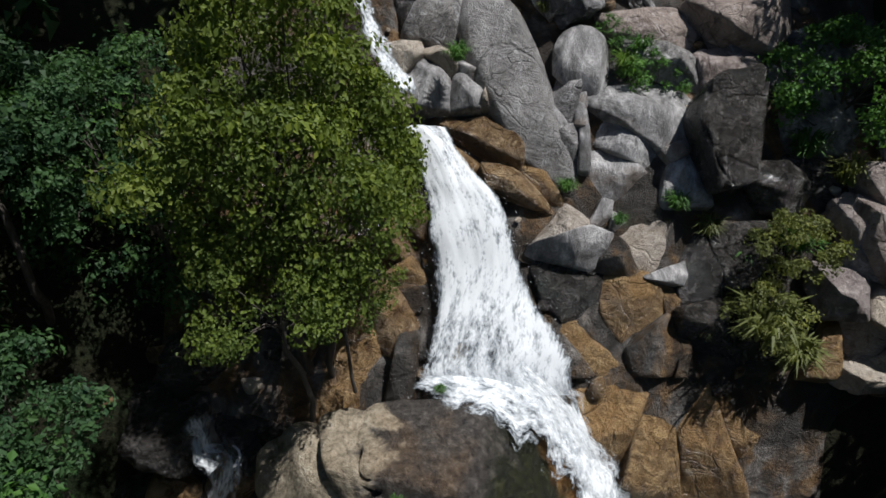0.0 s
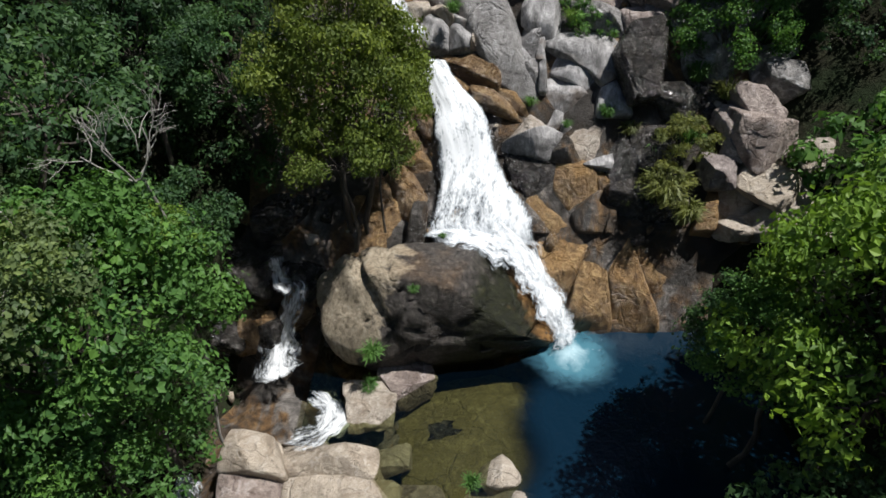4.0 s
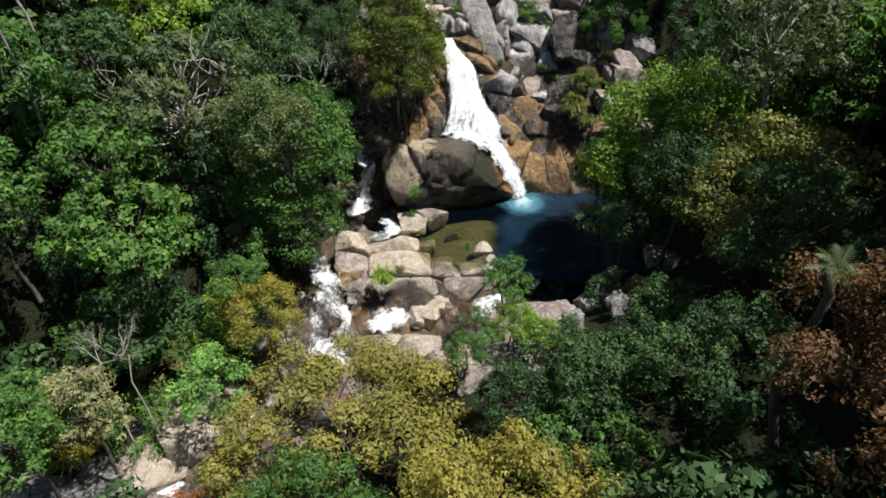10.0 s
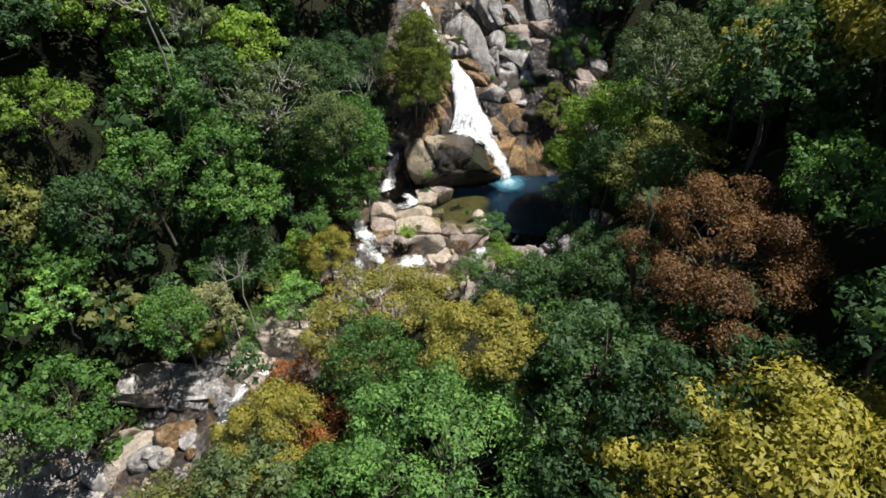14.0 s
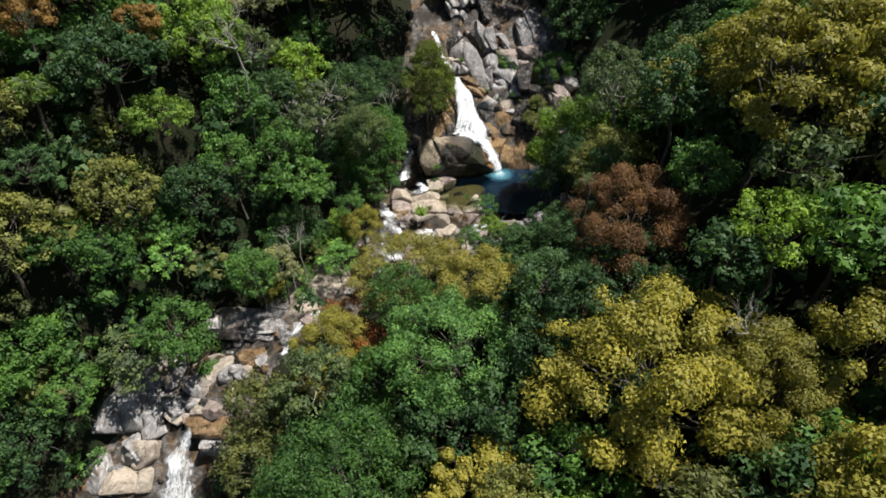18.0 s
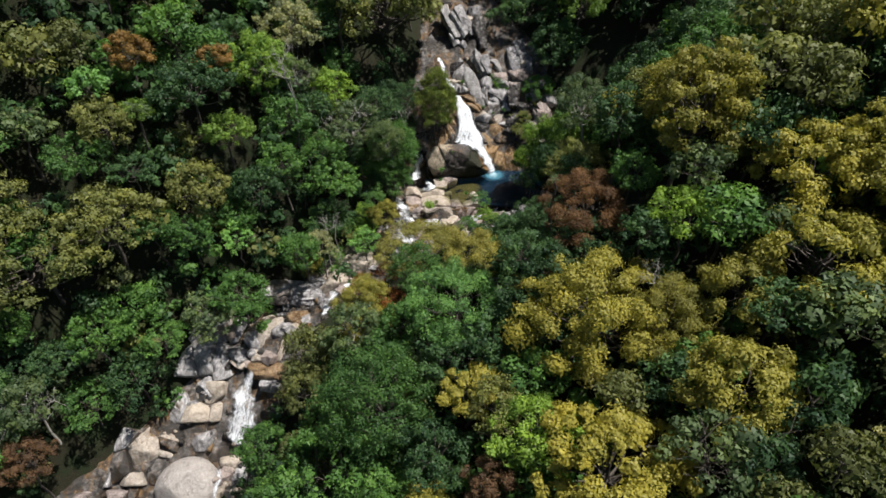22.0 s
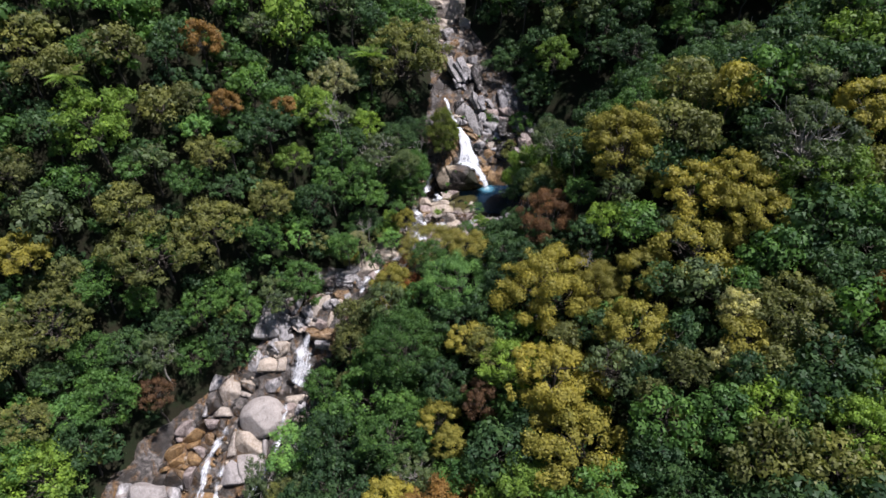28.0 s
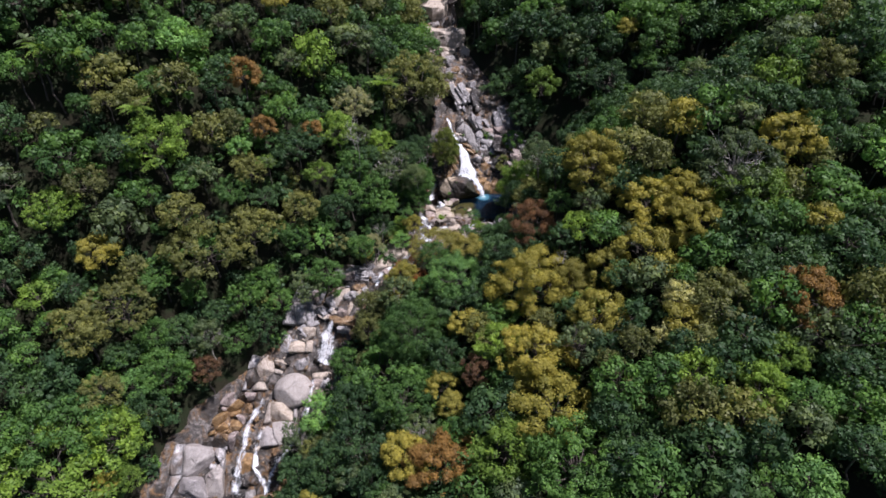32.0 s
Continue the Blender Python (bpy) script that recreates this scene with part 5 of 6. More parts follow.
slab(1.20, 16.36, 10.76, 0.47, 0.69, 0.30, 34, 72, M_GREY, 'dark grey granite slab above the fall')
slab(0.05, 16.48, 11.18, 0.80, 1.55, 0.48, 51, 73, M_GREY, 'dark grey granite slab above the fall')
slab(0.46, 14.90, 9.49, 0.40, 0.68, 0.30, 51, 74, M_GREY, 'dark grey granite slab above the fall')
slab(0.22, 13.36, 8.04, 0.51, 0.84, 0.31, 31, 76, M_GREY, 'dark grey granite slab above the fall')
slab(-0.66, 15.20, 10.13, 0.39, 0.74, 0.30, 47, 77, M_STREAK, 'dark grey granite slab above the fall')
slab(-0.81, 16.18, 11.10, 0.66, 1.52, 0.49, 40, 78, M_GREY, 'dark grey granite slab above the fall')
slab(0.10, 17.00, 11.72, 0.78, 1.13, 0.57, 50, 80, M_GREY, 'dark grey granite slab above the fall')
slab(2.89, 15.13, 8.85, 0.42, 0.72, 0.30, 49, 81, M_GREY, 'dark grey granite slab above the fall')
slab(0.37, 16.35, 10.97, 0.43, 0.82, 0.30, 36, 83, M_GREY, 'dark grey granite slab above the fall')
slab(-1.47, 17.67, 11.73, 0.62, 0.99, 0.32, 34, 85, M_PALE, 'pale granite slab above the fall')
slab(-0.52, 17.14, 11.05, 0.41, 1.06, 0.30, 39, 86, M_PALE, 'pale granite slab above the fall')
slab(0.65, 14.08, 7.70, 0.81, 1.63, 0.48, 24, 87, M_PALE, 'pale granite slab above the fall')
slab(0.20, 17.11, 10.91, 0.69, 1.58, 0.44, 32, 88, M_STREAK, 'pale granite slab above the fall')
slab(-0.37, 17.31, 11.27, 0.42, 0.95, 0.30, 31, 89, M_PALE, 'pale granite slab above the fall')
slab(0.28, 13.68, 7.17, 0.46, 0.96, 0.30, 39, 90, M_PALE, 'pale granite slab above the fall')
slab(0.64, 14.30, 7.94, 0.65, 1.33, 0.47, 26, 91, M_STREAK, 'pale granite slab above the fall')
slab(2.57, 13.08, 8.22, 0.64, 1.02, 0.46, 42, 93, M_GREY, 'grey granite slab above the fall')
slab(4.00, 13.19, 7.85, 0.64, 1.59, 0.33, 60, 94, M_GREY, 'grey granite slab above the fall')
slab(1.79, 13.36, 8.73, 0.59, 0.94, 0.40, 50, 95, M_GREY, 'grey granite slab above the fall')
slab(4.59, 14.01, 8.34, 0.46, 0.75, 0.31, 56, 96, M_GREY, 'grey granite slab above the fall')
slab(1.99, 13.20, 8.60, 0.62, 1.36, 0.37, 43, 100, M_GREY, 'grey granite slab above the fall')
slab(3.93, 13.04, 7.65, 0.42, 1.06, 0.30, 45, 101, M_WET, 'grey granite slab above the fall')
slab(5.56, 13.28, 8.13, 0.78, 1.97, 0.55, 31, 108, M_GREY, 'dark grey granite slope above the fall')
slab(6.19, 14.30, 8.97, 0.65, 1.41, 0.47, 32, 109, M_GREY, 'dark grey granite slope above the fall')
slab(7.33, 13.58, 7.83, 0.75, 1.71, 0.40, 41, 110, M_STREAK, 'dark grey granite slope above the fall')
slab(7.76, 14.75, 8.86, 0.63, 1.29, 0.47, 50, 112, M_GREY, 'dark grey granite slope above the fall')
slab(5.53, 13.70, 8.46, 0.65, 1.46, 0.45, 50, 113, M_GREY, 'dark grey granite slope above the fall')
slab(6.57, 13.19, 7.57, 0.46, 0.92, 0.30, 49, 114, M_GREY, 'dark grey granite slope above the fall')
rock(0.32, 18.78, 10.75, 2.16, 1.41, 1.06, 0, 4, 3, 129, M_PALE, 'pale granite rock at the head of the slope')
rock(-2.88, 30.40, 14.76, 3.72, 2.21, 1.66, 0, -1, -6, 130, M_PALE, 'large pale granite boulder upstream')
rock(-2.85, 28.14, 13.70, 2.16, 1.07, 0.80, 0, -6, 5, 131, M_PALE, 'pale granite boulder upstream')
rock(-1.21, 22.84, 12.07, 1.67, 1.17, 0.88, 0, -5, -8, 132, M_GREY, 'grey boulder beside the upper stream')
rock(-4.30, 30.73, 14.94, 2.74, 2.35, 1.76, 0, -5, -8, 133, M_PALE, 'large pale granite boulder upstream')
rock(-4.40, 35.90, 17.79, 3.06, 2.29, 1.72, 20, 4, -6, 134, M_PALE, 'pale granite boulder upstream')
rock(-1.62, 22.72, 11.95, 1.14, 0.96, 0.72, 0, -6, -3, 135, M_GREY, 'small grey boulder beside the upper stream')
rock(-1.00, 4.93, -0.14, 0.77, 0.78, 0.47, 35, 2, -7, BLOCKS[4], M_PINK, 'tilted purple-grey slab in the pool')
rock(-1.71, 3.86, -0.19, 0.72, 0.68, 0.51, 10, 1, -7, 137, M_PALE, 'rounded tan boulder beside the pool')
rock(-2.40, 5.42, -0.26, 0.87, 0.62, 0.46, 0, -3, 8, 138, M_RUST, 'rust-brown rock below the big boulder')
rock(-1.19, 2.52, -0.34, 0.42, 0.39, 0.29, 0, -1, -2, 139, M_PALE, "small pale boulder at the pool's lip")
rock(2.81, 1.29, -0.84, 0.71, 0.57, 0.42, 0, 2, 4, 149, M_PINK, "dark pink boulder at the pool's lip")
rock(1.17, 1.95, -0.16, 0.54, 0.51, 0.38, 0, -4, 4, 150, M_PALE, 'small pale rock standing in the pool')
rock(0.11, 3.50, -0.77, 0.55, 0.31, 0.23, 0, 2, 3, 151, M_WET, 'dark submerged rock in the pool')
rock(-4.35, 1.09, -1.04, 0.67, 0.75, 0.57, 20, -4, 3, 152, M_RUST, 'brown block beside the cascade')
rock(-4.10, 0.04, -1.23, 0.37, 0.40, 0.24, 0, 6, 5, BLOCKS[9], M_GREY, 'grey boulder under the ledge')
rock(-2.92, -0.42, -1.37, 0.46, 0.35, 0.21, 0, 1, -1, BLOCKS[10], M_RUST, 'rust-brown wet boulder under the ledge')
rock(-1.53, -0.70, -1.45, 0.56, 0.67, 0.40, 20, 1, 7, BLOCKS[11], M_PALE, 'tan upright slab below the ledge')
rock(-0.80, -0.58, -1.38, 0.49, 0.82, 0.44, -25, -1, 0, BLOCKS[0], M_PALE, 'tan upright slab below the ledge')
rock(0.21, -0.56, -1.50, 0.64, 0.51, 0.31, 0, -4, 8, BLOCKS[1], M_PINK, 'brown boulder below the ledge')
rock(3.21, -3.59, 1.05, 1.39, 0.70, 0.53, 0, 5, 4, 158, M_PINK, 'broad flat pink-grey boulder at the outflow')
rock(2.55, -4.22, 0.81, 0.41, 0.30, 0.23, 0, 1, -7, 159, M_GREY, 'grey boulder at the outflow')
rock(3.75, -4.60, 2.10, 0.37, 0.42, 0.32, 20, -4, -3, 160, M_GREY, 'grey boulder at the outflow')
rock(3.84, -2.73, 0.69, 0.44, 0.46, 0.34, 40, 5, -8, 161, M_GREY, 'grey boulder at the outflow')
rock(4.51, 0.45, -0.87, 0.64, 0.92, 0.57, 0, 1, -6, 162, M_WET, 'dark boulder in the shaded end of the pool')
rock(5.55, -2.08, 1.05, 0.75, 0.76, 0.57, 20, 6, -5, 163, M_GREY, 'grey boulder in the shade by the pool')
rock(4.72, -2.90, 1.27, 0.50, 0.48, 0.36, 0, -1, -1, 164, M_GREY, 'grey boulder in the shade by the pool')
rock(6.22, -3.00, 2.03, 0.55, 0.54, 0.41, 0, 3, -7, 165, M_RUST, 'brown boulder in the shade by the pool')
rock(5.28, -4.47, 2.69, 0.43, 0.41, 0.31, 10, 3, -7, 166, M_GREY, 'grey boulder in the shade by the pool')
rock(7.68, -1.39, 1.95, 0.68, 0.51, 0.38, 0, 1, 6, 167, M_GREY, 'grey boulder in the shade by the pool')
rock(0.90, -5.38, 0.61, 1.13, 0.88, 0.53, 10, 0, -5, BLOCKS[3], M_PALE, 'pale slab among the bushes')
rock(2.23, -6.26, 1.88, 0.96, 0.47, 0.28, -5, -1, 1, BLOCKS[4], M_PALE, 'pale slab among the bushes')
rock(1.68, -4.82, 0.81, 0.53, 0.40, 0.30, 0, -5, 6, 173, M_GREY, 'grey boulder among the bushes')
rock(-6.82, -2.10, -1.88, 0.75, 0.96, 0.68, 0, -5, -2, 174, M_RUST, 'tan boulder beside the cascade')
rock(-5.13, -2.99, -2.49, 0.63, 0.53, 0.40, 0, -3, -7, 175, M_WET, 'wet dark boulder in the cascade')
rock(-4.80, -1.36, -1.82, 0.37, 0.62, 0.34, 0, -4, -4, 176, M_WET, 'wet dark boulder in the cascade')
rock(-5.94, 0.17, -1.29, 0.37, 0.46, 0.33, 0, 3, -8, 177, M_WET, 'wet dark boulder in the cascade')
rock(-4.88, -0.22, -1.36, 0.38, 0.33, 0.25, 0, -5, -1, 178, M_WET, 'wet dark boulder in the cascade')
rock(-4.35, 1.15, -1.34, 0.41, 0.37, 0.22, 0, -2, -2, BLOCKS[11], M_GREY, 'grey boulder under the ledge')
rock(-8.64, -4.64, -2.95, 1.19, 1.19, 0.72, 10, -3, 8, BLOCKS[0], M_PALE, 'pale granite slab beside the stream')
rock(-10.06, -5.19, -3.16, 1.11, 0.97, 0.58, -10, 0, 8, BLOCKS[1], M_GREY, 'blue-grey granite slab beside the stream')
rock(-10.43, -6.17, -3.52, 0.97, 0.81, 0.49, 0, 6, 2, BLOCKS[2], M_PALE, 'pale cracked granite slab beside the stream')
rock(-11.49, -6.42, -3.55, 0.60, 1.08, 0.54, 0, 6, -2, 183, M_GREY, 'grey granite block beside the stream')
rock(-12.61, -6.84, -3.69, 1.13, 0.93, 0.70, 20, 1, -3, 184, M_GREY, 'dark grey granite block beside the stream')
rock(-13.61, -7.78, -4.17, 1.63, 1.05, 0.63, 0, 3, -6, BLOCKS[5], M_STREAK, 'dark grey granite slab beside the stream')
rock(-16.06, -7.94, -3.90, 1.38, 0.91, 0.54, 0, -6, -5, BLOCKS[6], M_PINK, 'pale granite slab beside the stream')
rock(-9.59, -3.44, -2.55, 0.77, 0.87, 0.65, 0, 3, -8, 187, M_GREY, 'grey granite block beside the stream')
rock(-10.61, -5.32, -3.20, 1.28, 1.08, 0.81, 0, -5, -2, 188, M_PALE, 'pale cracked granite boulder beside the stream')
rock(-11.24, -6.71, -3.62, 0.62, 0.88, 0.56, 0, -2, -6, 189, M_PINK, 'brown granite boulder beside the stream')
rock(-16.14, -7.53, -3.33, 1.51, 1.15, 0.46, 10, 17, 6, BLOCKS[10], M_STREAK, 'pale and grey granite slab beside the stream')
rock(-13.46, -7.48, -4.05, 1.70, 1.21, 0.91, 0, 0, -1, 191, M_GREY, 'dark grey granite block beside the stream')
rock(-15.67, -14.03, -6.71, 1.69, 0.85, 0.64, 0, 1, 1, 200, M_RUST, 'flat tan capstone over the small fall')
rock(-21.57, -20.55, -12.76, 2.50, 2.30, 1.96, 0, 6, -6, ROUND, M_SMOOTH, 'large smooth rounded grey boulder below the small fall')
rock(-9.10, -5.03, -3.09, 2.28, 1.59, 1.19, 0, -6, -4, 224, M_PALE, 'pale pink boulder beside the stream')
rock(-11.18, -6.55, -3.58, 1.81, 1.57, 1.18, 20, -2, 8, 225, M_PALE, 'pale pink boulder beside the stream')
rock(-9.97, -3.69, -2.65, 1.68, 0.94, 0.71, 0, 2, -7, 226, M_PALE, 'pale pink boulder beside the stream')
rock(-12.79, -7.95, -4.23, 1.63, 1.19, 0.89, 0, 4, 7, 227, M_GREY, 'grey boulder beside the stream')
rock(-14.78, -7.18, -3.89, 2.05, 1.38, 1.04, 0, -6, -2, 228, M_GREY, 'grey boulder beside the stream')
# more hollow rocks: wet, with the missing shade painted in as black
rock(-4.58, 7.95, 2.85, 0.56, 0.83, 0.50, 10, 5, -2, 229, M_WET, 'wet rock in the hollow, its shade put into the black colour')
rock(-5.12, 7.12, 1.71, 0.74, 1.18, 0.67, -10, -2, 7, 230, M_WET, 'wet rock in the hollow, its shade put into the black colour')
rock(-3.82, 7.06, 1.42, 0.50, 0.84, 0.45, 15, 0, -7, 231, M_WET, 'wet rock in the hollow, its shade put into the black colour')
rock(-4.75, 6.35, 0.05, 0.83, 0.86, 0.65, 0, -1, 6, 232, M_WET, 'wet rock in the hollow, its shade put into the black colour')
rock(-5.79, 6.44, 0.33, 0.63, 1.00, 0.57, 0, 5, -2, 233, M_WET, 'wet rock in the hollow, its shade put into the black colour')


# ---- the great boulder under the fall ----
def great_boulder():
    v, f = ICO[5]
    v = v.copy() * 1.22
    for n, d in (((0.74, -0.1, 0.66), 0.66), ((0.0, 0.1, 1.0), 0.80), ((0.1, -0.95, 0.3), 0.86), ((-0.86, -0.2, 0.46), 0.93), ((-0.95, 0, -0.3), 0.98), ((0.3, -0.8, -0.5), 0.84), ((0, 0, -1), 0.8), ((-0.45, -0.7, 0.55), 0.90)):
        n = np.array(n) / np.linalg.norm(n)
        v -= np.outer(np.maximum(v @ n - d, 0) * 0.9, n)
    v /= np.abs(v).max(0)
    v *= 1 + 0.035 * wave(v, 31, 4, 1.5)[:, None] + 0.012 * wave(v, 32, 3, 6.0)[:, None]
    for n, d, w in (((1.0, 0.1, 0.25), -0.38, 0.020), ((0.8, 0, -0.62), -0.02, 0.014), ((0.9, 0.1, 0.5), 0.12, 0.012), ((0.35, 0, 1.0), 0.12, 0.010)):
        off = v @ np.array(n) - d + 0.03 * wave(v, 40, 2, 2.0)
        v *= 1 - 0.15 * np.exp(-(off / (1.6 * w)) ** 2)[:, None] - 0.03 * np.where(off > 0, 1, 0)[:, None] * np.exp(-off * off / 0.09)[:, None]
    return mesh_of("boulder", v, f, True)


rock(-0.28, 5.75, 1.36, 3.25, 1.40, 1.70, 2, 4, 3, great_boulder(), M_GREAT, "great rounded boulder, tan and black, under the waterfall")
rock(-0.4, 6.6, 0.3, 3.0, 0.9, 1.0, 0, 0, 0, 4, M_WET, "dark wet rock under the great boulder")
rock(3.3, 7.2, 0.4, 0.8, 0.7, 1.2, 0, 0, 0, 6, M_RUST, "rust-stained rock behind the chute")


rock(0.5, 4.0, -0.95, 2.5, 2.4, 0.6, 15, 0, 0, 3, M_SILT, "olive silt-covered rock shelf under the shallow water", "rock_shelf")
rock(0.6, 2.4, -0.95, 1.6, 1.2, 0.55, -20, 0, 0, 9, M_SILT, "olive silt-covered rock shelf under the shallow water", "rock_shelf")


def loose_stones(name, material, label, seed, count):
    """Small stones strewn along the stream bed, joined."""
    r = np.random.RandomState(seed)
    base = [(np.array([v.co[:] for v in m.vertices]), np.array([p.vertices[:] for p in m.polygons])) for m in PEBBLES]
    out = []
    while len(out) < count:
        y = r.uniform(-44, 34)
        mid, half = np.interp(y, STREAM_Y, STREAM_X), np.interp(y, STREAM_Y, STREAM_W)
        x = mid + r.uniform(-1.1, 1.1) * half
        if 0.3 < y < 7 and -1.5 < x < 6:
            continue
        s = 0.10 + 0.42 * r.uniform() ** 2.5
        if 7 <= y < 13:
            s *= 0.6
        v, f = base[r.randint(len(base))]
        turn = np.array(Euler(r.uniform(0, 6.28, 3)).to_matrix())
        p = (v * s * (1, r.uniform(0.6, 1), r.uniform(0.5, 0.9))) @ turn.T + (x, y, float(land(x, y)) + 0.25 + 0.35 * s)
        out.append((p, f))
    ob = part(name, mesh_of(name, *join(out), True), material)
    return tagged(ob, label, "stones", kind="stuff")


loose_stones("stones", M_PALE, "loose pale stones strewn along the stream", 1, 330)
loose_stones("stones", M_WET, "loose wet dark stones strewn along the stream", 2, 330)
loose_stones("stones", M_RUST, "loose rust-brown stones strewn along the stream", 3, 220)


def stream_boulders():
    r = np.random.RandomState(21)
    n = 0
    while n < 80:
        y = r.uniform(-42, 46)
        if -1 < y < 17 or -34 < y < -13:
            continue
        mid, half = np.interp(y, STREAM_Y, STREAM_X), np.interp(y, STREAM_Y, STREAM_W)
        x = mid + r.uniform(-1.0, 1.0) * half
        s = 0.35 + 0.75 * r.uniform() ** 1.8
        m = (M_PALE, M_GREY, M_PINK, M_RUST, M_WET)[r.choice(5, p=(0.26, 0.3, 0.14, 0.14, 0.16))]
        rock(x, y, float(land(x, y)) + 0.2 + 0.2 * s, s * r.uniform(0.9, 1.5), s * r.uniform(0.7, 1.1), s * r.uniform(0.5, 0.8), r.uniform(0, 180), r.uniform(-14, 14), r.uniform(-14, 14), r.randint(15), m)
        n += 1


stream_boulders()


def crowded_bed():
    """Dark and pale boulders packed along the steps of the stream below the pool."""
    r = np.random.RandomState(33)
    for i in range(70):
        y = r.uniform(-13.5, -2.5) if i < 50 else r.uniform(-34, -13.5)
        mid, half = np.interp(y, STREAM_Y, STREAM_X), np.interp(y, STREAM_Y, STREAM_W)
        x = mid + r.uniform(-0.95, 0.75) * half
        s = 0.30 + 0.60 * r.uniform() ** 1.6
        m = (M_STREAK, M_GREY, M_WET, M_RUST, M_PINK)[r.choice(5, p=(0.26, 0.24, 0.24, 0.16, 0.10))]
        rock(x, y, float(land(x, y)) + 0.42 + 0.2 * s, s * r.uniform(0.9, 1.5), s * r.uniform(0.7, 1.1), s * r.uniform(0.5, 0.85), r.uniform(0, 180), r.uniform(5, 30), r.uniform(-14, 14), r.randint(15), m)


crowded_bed()


# ---- trees that stand out ----
tree("yellow", 7.9, -20.1, 4.61, 9.8, 210, 2, 0)
tree("yellow", 11.2, -22.1, 2.51, 9.2, 227, 2, 1)
tree("yellow", 13.1, -27.3, 2.76, 10.1, 39, 1, 1)
tree("yellow", 15.0, -21.8, 2.30, 11.4, 105, 1, 0)
tree("yellow", 18.7, -21.5, 3.16, 14.4, 78, 1, 2)
tree("yellow", 14.4, -11.6, 3.70, 18.6, 249, 1, 1)
tree("yellow", 19.4, -16.8, 2.80, 16.6, 358, 1, 0)
tree("yellow", 22.6, -17.8, 2.73, 17.9, 145, 1, 1)
tree("yellow", 23.1, -21.3, 2.33, 16.9, 192, 1, 2)
tree("grey", 27.4, -17.1, 3.85, 21.9, 324, 1, 0)
tree("lime", 28.3, -19.6, 3.21, 19.7, 190, 1, 0)
tree("yellow", 32.3, -15.5, 2.95, 23.6, 82, 1, 0)
tree("cream", 20.1, -28.4, 1.66, 12.3, 220, 1, 1)
tree("cream", 18.5, -31.6, 1.21, 10.4, 159, 1, 0)
tree("orange", 30.0, -30.7, 2.72, 15.9, 237, 1, 1)
tree("yellow", 7.2, -29.1, 3.84, 7.1, 242, 1, 0)
tree("yellow", 8.2, -34.7, 3.32, 5.9, 269, 1, 2)
tree("orange", -2.0, -36.9, 3.45, -0.3, 277, 1, 0)
tree("lime", 3.8, -37.4, 3.31, 2.7, 113, 1, 1)
tree("yellow", -2.4, -28.8, 1.57, -0.2, 184, 1, 0)
tree("yellow", -1.3, -31.3, 1.52, -0.2, 147, 1, 1)
tree("lime", 24.3, -37.5, 2.34, 11.3, 146, 1, 1)
tree("olive", 23.8, -29.6, 3.10, 14.2, 15, 1, 0)
tree("lime", 27.0, -35.0, 1.64, 12.3, 237, 1, 0)
tree("lime", 11.4, 12.5, 2.32, 16.7, 191, 1, 1)
tree("olive", 37.1, -10.1, 2.40, 28.3, 183, 1, 1)
tree("grey", 29.8, 3.5, 2.05, 21.4, 152, 1, 0)
tree("lime", 12.5, -17.2, 1.60, 12.7, 124, 1, 2)
tree("mid", 10.9, -12.6, 1.45, 12.4, 266, 1, 0)
tree("brown", 1.4, -28.5, 1.70, 1.9, 5, 1, 1)
tree("lime", 3.8, -26.1, 2.34, 4.5, 7, 1, 2)
tree("mid", 9.4, -40.9, 4.43, 6.4, 67, 1, 0)
tree("mid", -5.6, -22.0, 3.71, 3.2, 322, 2, 1)
tree("mid", -7.7, -24.6, 4.22, -0.6, 271, 1, 0)
tree("dark", -10.8, -32.4, 3.79, -3.6, 76, 1, 0)
tree("orange", -27.5, 2.2, 2.03, 22.0, 274, 1, 1)
tree("lime", -36.2, -7.8, 3.28, 18.4, 10, 1, 0)
tree("lime", -16.7, 2.2, 2.54, 14.7, 84, 1, 1)
tree("cream", -15.1, 6.8, 2.43, 16.2, 25, 1, 0)
tree("lime", -24.5, -4.7, 1.03, 12.5, 0, 1, 0)
tree("olive", -42.7, -12.7, 2.07, 15.1, 104, 1, 0)
tree("lime", -45.8, -14.9, 2.48, 13.5, 238, 1, 2)
tree("olive", -33.6, -11.5, 2.29, 10.3, 181, 1, 1)
tree("olive", -31.3, -12.9, 4.11, 8.0, 185, 1, 2)
tree("olive", -26.4, -10.3, 3.10, 8.0, 282, 1, 0)
tree("yellow", -41.7, -16.4, 2.38, 8.6, 17, 1, 0)
tree("olive", -43.0, -22.9, 2.99, 3.2, 250, 1, 1)
tree("olive", -39.6, -19.6, 3.59, 4.6, 94, 1, 2)
tree("brown", -30.8, -22.2, 1.79, -5.3, 122, 1, 0)
tree("mid", -43.9, -31.1, 4.33, -2.6, 6, 1, 2)
tree("lime", -39.1, -30.3, 3.32, -5.9, 141, 1, 0)
tree("lime", -44.3, -35.9, 5.93, -4.7, 221, 1, 2)
tree("lime", -37.4, -33.3, 1.49, -10.8, 173, 1, 1)
tree("orange", -19.4, -0.2, 1.32, 15.1, 26, 1, 0)
tree("orange", -24.8, -2.3, 1.54, 16.5, 308, 1, 1)
tree("olive", -7.1, 13.1, 4.87, 19.3, 279, 1, 2)
tree("grey", -7.8, -16.5, 2.00, 2.4, 48, 1, 1)
tree("mid", -4.8, -19.0, 1.69, 1.0, 230, 1, 0)
